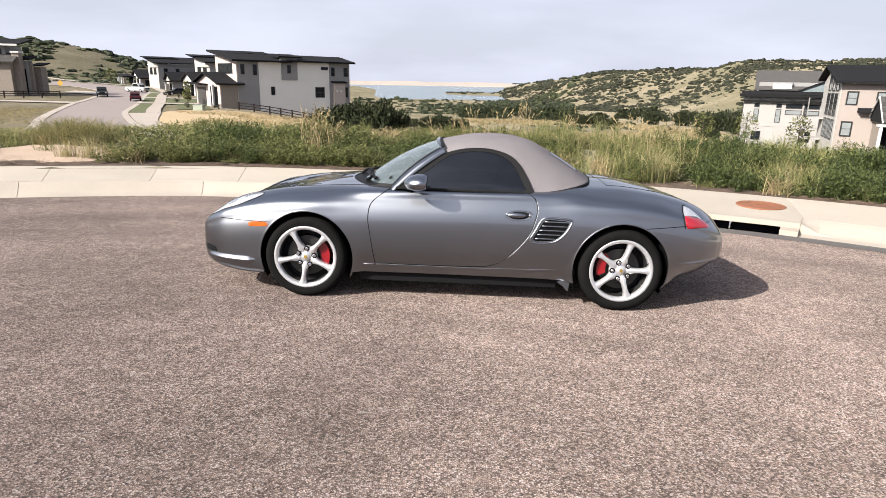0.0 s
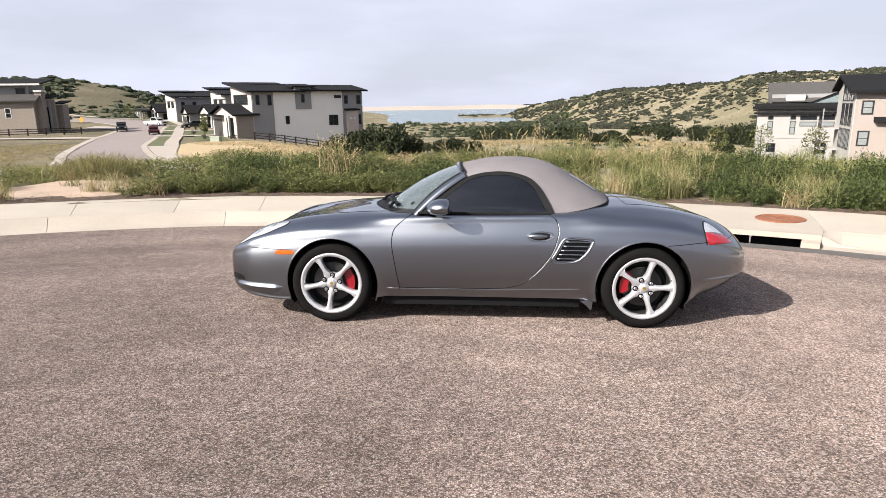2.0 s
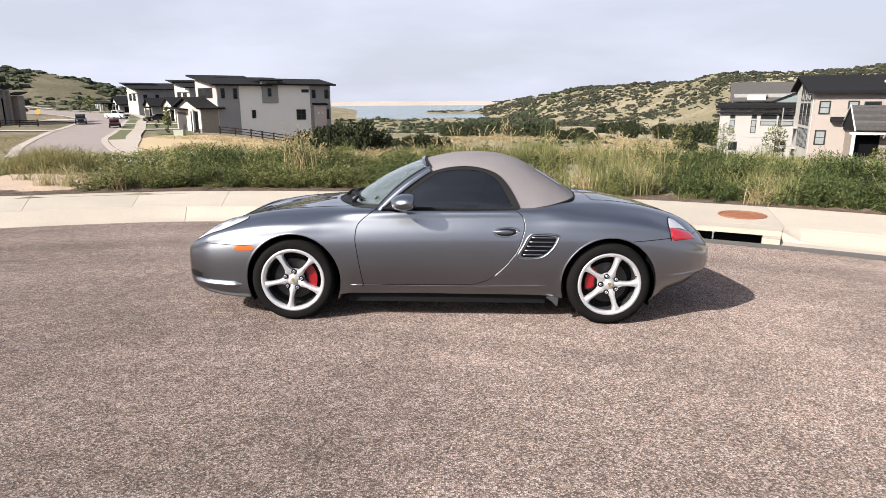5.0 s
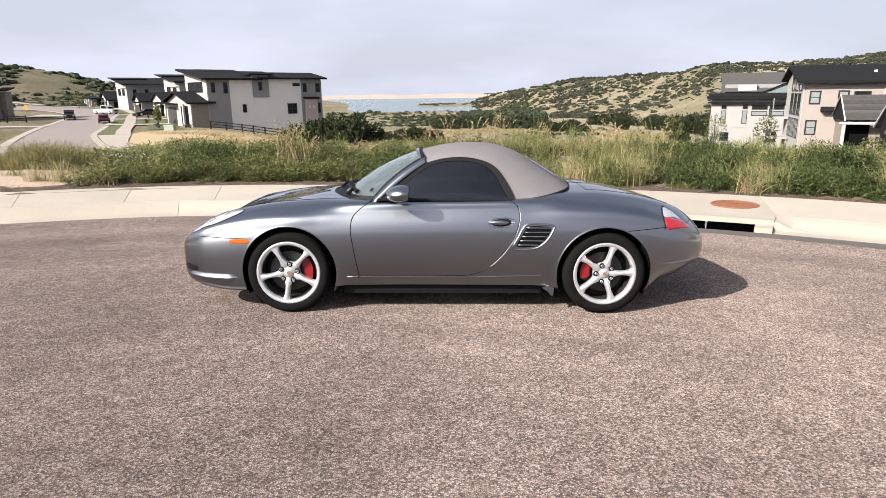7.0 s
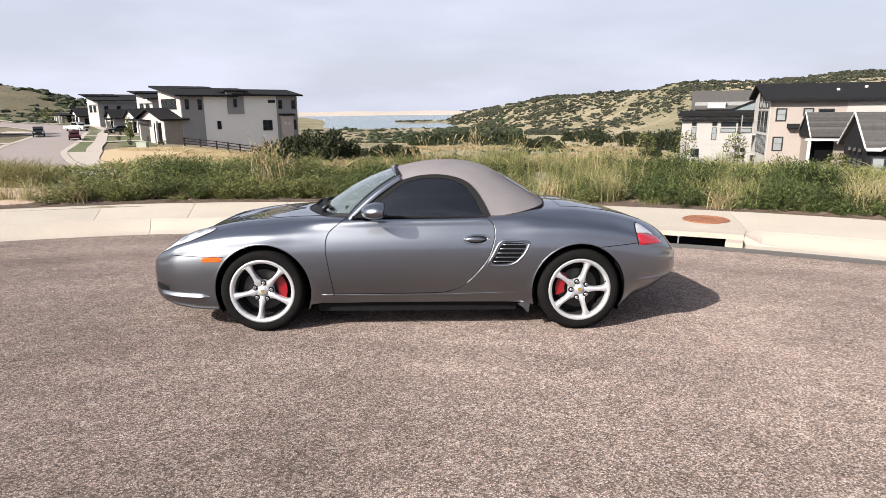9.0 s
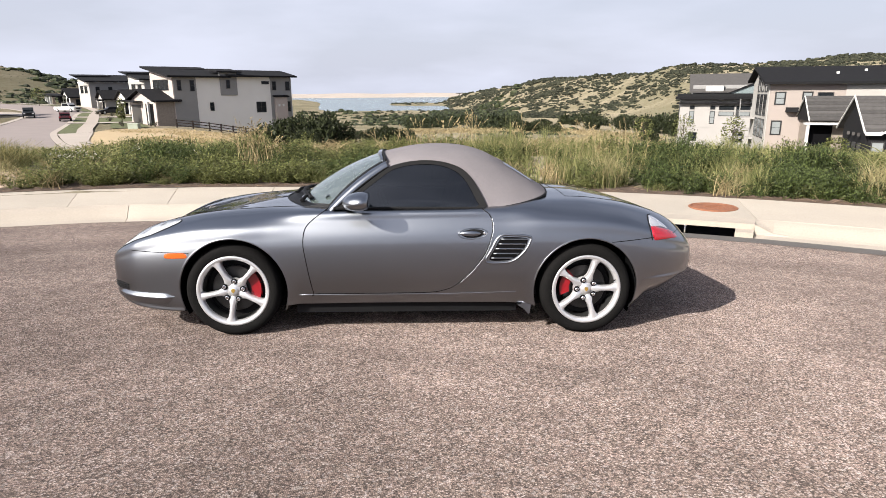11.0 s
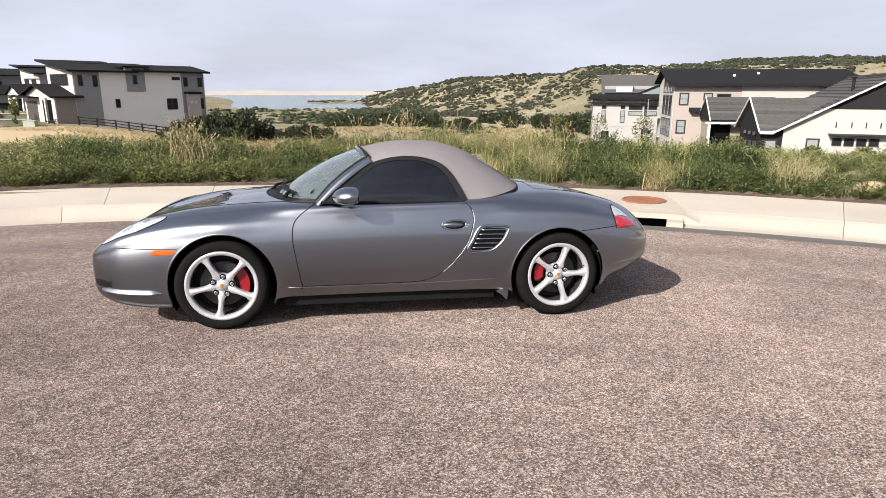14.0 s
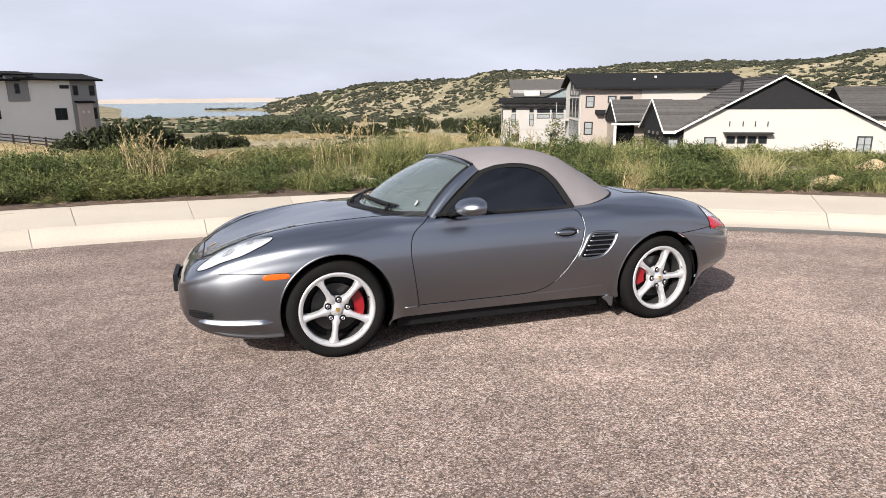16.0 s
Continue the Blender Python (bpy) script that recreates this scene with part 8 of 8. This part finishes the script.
def far_scrub():
    r = np.random.default_rng(23)
    kinds = [clump_quads(r, 2 + k % 2, 5, 7) for k in range(10)]
    tufts = [clump_quads(r, 1, 5, 3) for _ in range(6)]

    def field(name, n, az0, az1, r0, r1, lo, hi, fa, fr, cut, label, mat=M_SCRUB, flat=0.5, bias=1.0, kinds=kinds):
        """Clumps in drawn-out patches; sizes in thousandths of their distance."""
        az, d = r.uniform(az0, az1, n), r0 * (r1 / r0) ** (r.uniform(0, 1, n) ** bias)
        q = np.stack([az * fa, np.log(d) * fr], -1)
        k = patchy(q, 1.0, 2) * 0.62 + patchy(q, 2.7, 5) * 0.38
        keep = k + r.normal(0, 0.13, n) > cut
        az, d = az[keep], d[keep]
        xy = np.stack([d * np.sin(np.radians(az)), d * np.cos(np.radians(az))], -1)
        above = land_z(xy[:, 0], xy[:, 1]) > -35.8
        xy, d = xy[above], d[above]
        w = d * r.uniform(lo, hi, len(xy)) * r.uniform(0.6, 1.35, len(xy)) / 1000
        scatter(name, kinds, xy, np.stack([w / 2, w / 2 * flat * 1.5], 1), mat, label, "scrub", r, 0.2)
    field("hill_scrub", 6000, 24, 62, 225, 620, 5, 13, 1.9, 15, 0.38, "dark scrub scattered over the dry hillside")
    field("slope_scrub", 5000, 11, 27, 345, 950, 5, 12, 1.9, 15, 0.38, "dark scrub scattered over the dry hillside")
    field("flank_scrub", 4800, 3.5, 14, 400, 2100, 4, 10, 2.0, 11, 0.41, "dark scrub on the hill's flank above the lake")
    field("far_slope_scrub", 5200, 31, 62, 205, 540, 6, 15, 1.5, 14, 0.37, "dense dark scrub on the hill behind the houses")
    field("hill_tufts", 9000, 4, 62, 240, 1000, 2, 4.5, 2.6, 19, 0.42, "small dry shrubs and tufts over the hillside", kinds=tufts)
    field("left_hill_tufts", 2500, -60, -17, 195, 335, 2, 4.5, 2.2, 22, 0.45, "small dry shrubs and tufts over the hillside", kinds=tufts)
    field("left_hill_scrub", 2300, -60, -17, 200, 335, 10, 24, 1.0, 15, 0.51, "dark scrub scattered over the dry hillside", mat=M_OAK, flat=0.36)
    field("valley_scrub", 300, -9.5, -2.5, 165, 900, 7, 16, 1.2, 7, 0.50, "dark scrub in bands across the valley", mat=M_OAK)
    field("valley_thicket", 520, -3.5, 5, 175, 430, 9, 20, 1.0, 8, 0.40, "dense dark thicket along the valley floor", mat=M_OAK)
    field("slope_thicket", 900, 2.5, 10.5, 170, 900, 9, 20, 1.0, 7, 0.38, "dense dark thicket below the hill", mat=M_OAK)
    field("near_thicket", 70, 9, 16, 80, 135, 12, 26, 1.0, 8, 0.40, "dark scrub at the foot of the meadow", mat=M_OAK)
    near = [bush_quads(r, 150, 0.30, 0.95, 9) for _ in range(6)]
    field("meadow_thicket", 330, 0.2, 10.3, 130, 205, 12, 27, 1.0, 6, 0.40, "dark oak thicket across the meadow", mat=M_OAK, flat=0.62, kinds=near)
    field("tree_line", 75, 14.8, 25.5, 165, 240, 13, 26, 0.8, 9, 0.50, "dark round oaks along the foot of the hill", mat=M_OAK, flat=0.75, kinds=near)
    field("meadow_scrub", 90, -13, 17, 62, 170, 9, 24, 1.3, 9, 0.52, "low dark scrub dotted over the dry meadow", mat=M_OAK)
    field("shore_scrub", 420, -9, 6, 520, 1350, 4, 9, 1.6, 9, 0.50, "distant scrub down to the lake shore", flat=0.45)
    field("shore_trees", 170, -3.8, 6, 1850, 2250, 4, 9, 1.5, 12, 0.36, "distant trees on the low spit in the lake", flat=0.45)


def sapling(x, y, h, w, seed, label="young green tree staked beside a house"):
    r = np.random.default_rng(seed)
    z = float(land_z(x, y))
    t = thing("young_tree", label, "tree", Matrix.Translation((x, y, z)))
    part("trunk", tubed([(0, 0, -0.2), (0.04, 0.02, h * 0.45), (0, 0.03, h * 0.92)], [0.07, 0.05, 0.015], 7), M_BARK, t)
    bm = bmesh.new()
    for k in range(9):
        a, b = r.uniform(0, 6.28), r.uniform(0.35, 0.8)
        tube(bm, [(0, 0, h * b), (w * 0.3 * math.cos(a), w * 0.3 * math.sin(a), h * (b + 0.14))], [0.025, 0.008], 5)
    part("limbs", bm, M_BARK, t)
    n = 420
    d = unit(r.normal(size=(n, 3)))
    p = d * r.uniform(0.35, 1, (n, 1)) ** 0.6 * np.array([w / 2, w / 2, h * 0.36]) + np.array([0, 0, h * 0.66])
    q = cards(p, unit(d + r.normal(0, 0.8, (n, 3))), np.full(n, 0.24), np.full(n, 0.15), r)
    raw_mesh("crown", q.reshape(-1, 3), np.arange(len(q) * 4).reshape(-1, 4), M_WEED, t)


def boulder(x, y, s, seed):
    z = float(land_z(x, y))
    bm = bmesh.new()
    bmesh.ops.create_icosphere(bm, subdivisions=3, radius=1)
    for v in bm.verts:
        k = 1 + 0.22 * noise.noise(v.co * 1.3 + Vector((seed, 0, 0))) + 0.08 * noise.noise(v.co * 3.7)
        v.co = Vector((v.co.x * s * k, v.co.y * s * 0.75 * k, v.co.z * s * 0.6 * k))
    b = link("boulder", bm, M_ROCK, smooth=True)
    b.location = (x, y, z + s * 0.3)
    tagged(b, "pale yellow sandstone boulder among the weeds", "boulder", "boulders")


def garden_shrubs():
    for i, (x, y, w, h) in enumerate(((-39.5, 90.5, 1.0, 0.7), (-38.0, 91.5, 0.9, 0.6), (-41.2, 89.4, 0.8, 0.6), (-36.8, 90.2, 1.2, 0.8), (-43.0, 93.0, 0.9, 0.9), (-50.0, 105.0, 1.2, 0.9), (-56.0, 119.5, 1.1, 1.0), (-61.0, 124.5, 1.3, 1.1))):
        shrub(x, y, w, h, 500 + i, "garden shrubs by the houses", 300)


for gx, gy, turn in ((24.6, 59.4, 150), (26.2, 61.5, 200), (27.9, 61.0, 240)):
    garden_chair(gx, gy, turn)
border_soil()
border_plants()
garden_shrubs()
valley_shrubs()
far_scrub()
for k, (px, py, ph, pw) in enumerate(((38.5, 80, 5.0, 3.0), (36.0, 62, 4.6, 2.4), (30.5, 74, 4.0, 2.6), (41.5, 53.0, 2.6, 2.4), (43.5, 44.5, 1.9, 1.8), (47.0, 42.5, 2.0, 1.8), (-44.5, 97, 2.6, 1.3), (-55.0, 121.5, 3.4, 1.7), (-92.5, 161.5, 4.6, 3.4))):
    sapling(px, py, ph, pw, 300 + k)
for k, (th, rho) in enumerate(((44.0, 3.0), (47.5, 5.0))):
    boulder(*polar(th, rho), 0.30 + 0.06 * k, k)
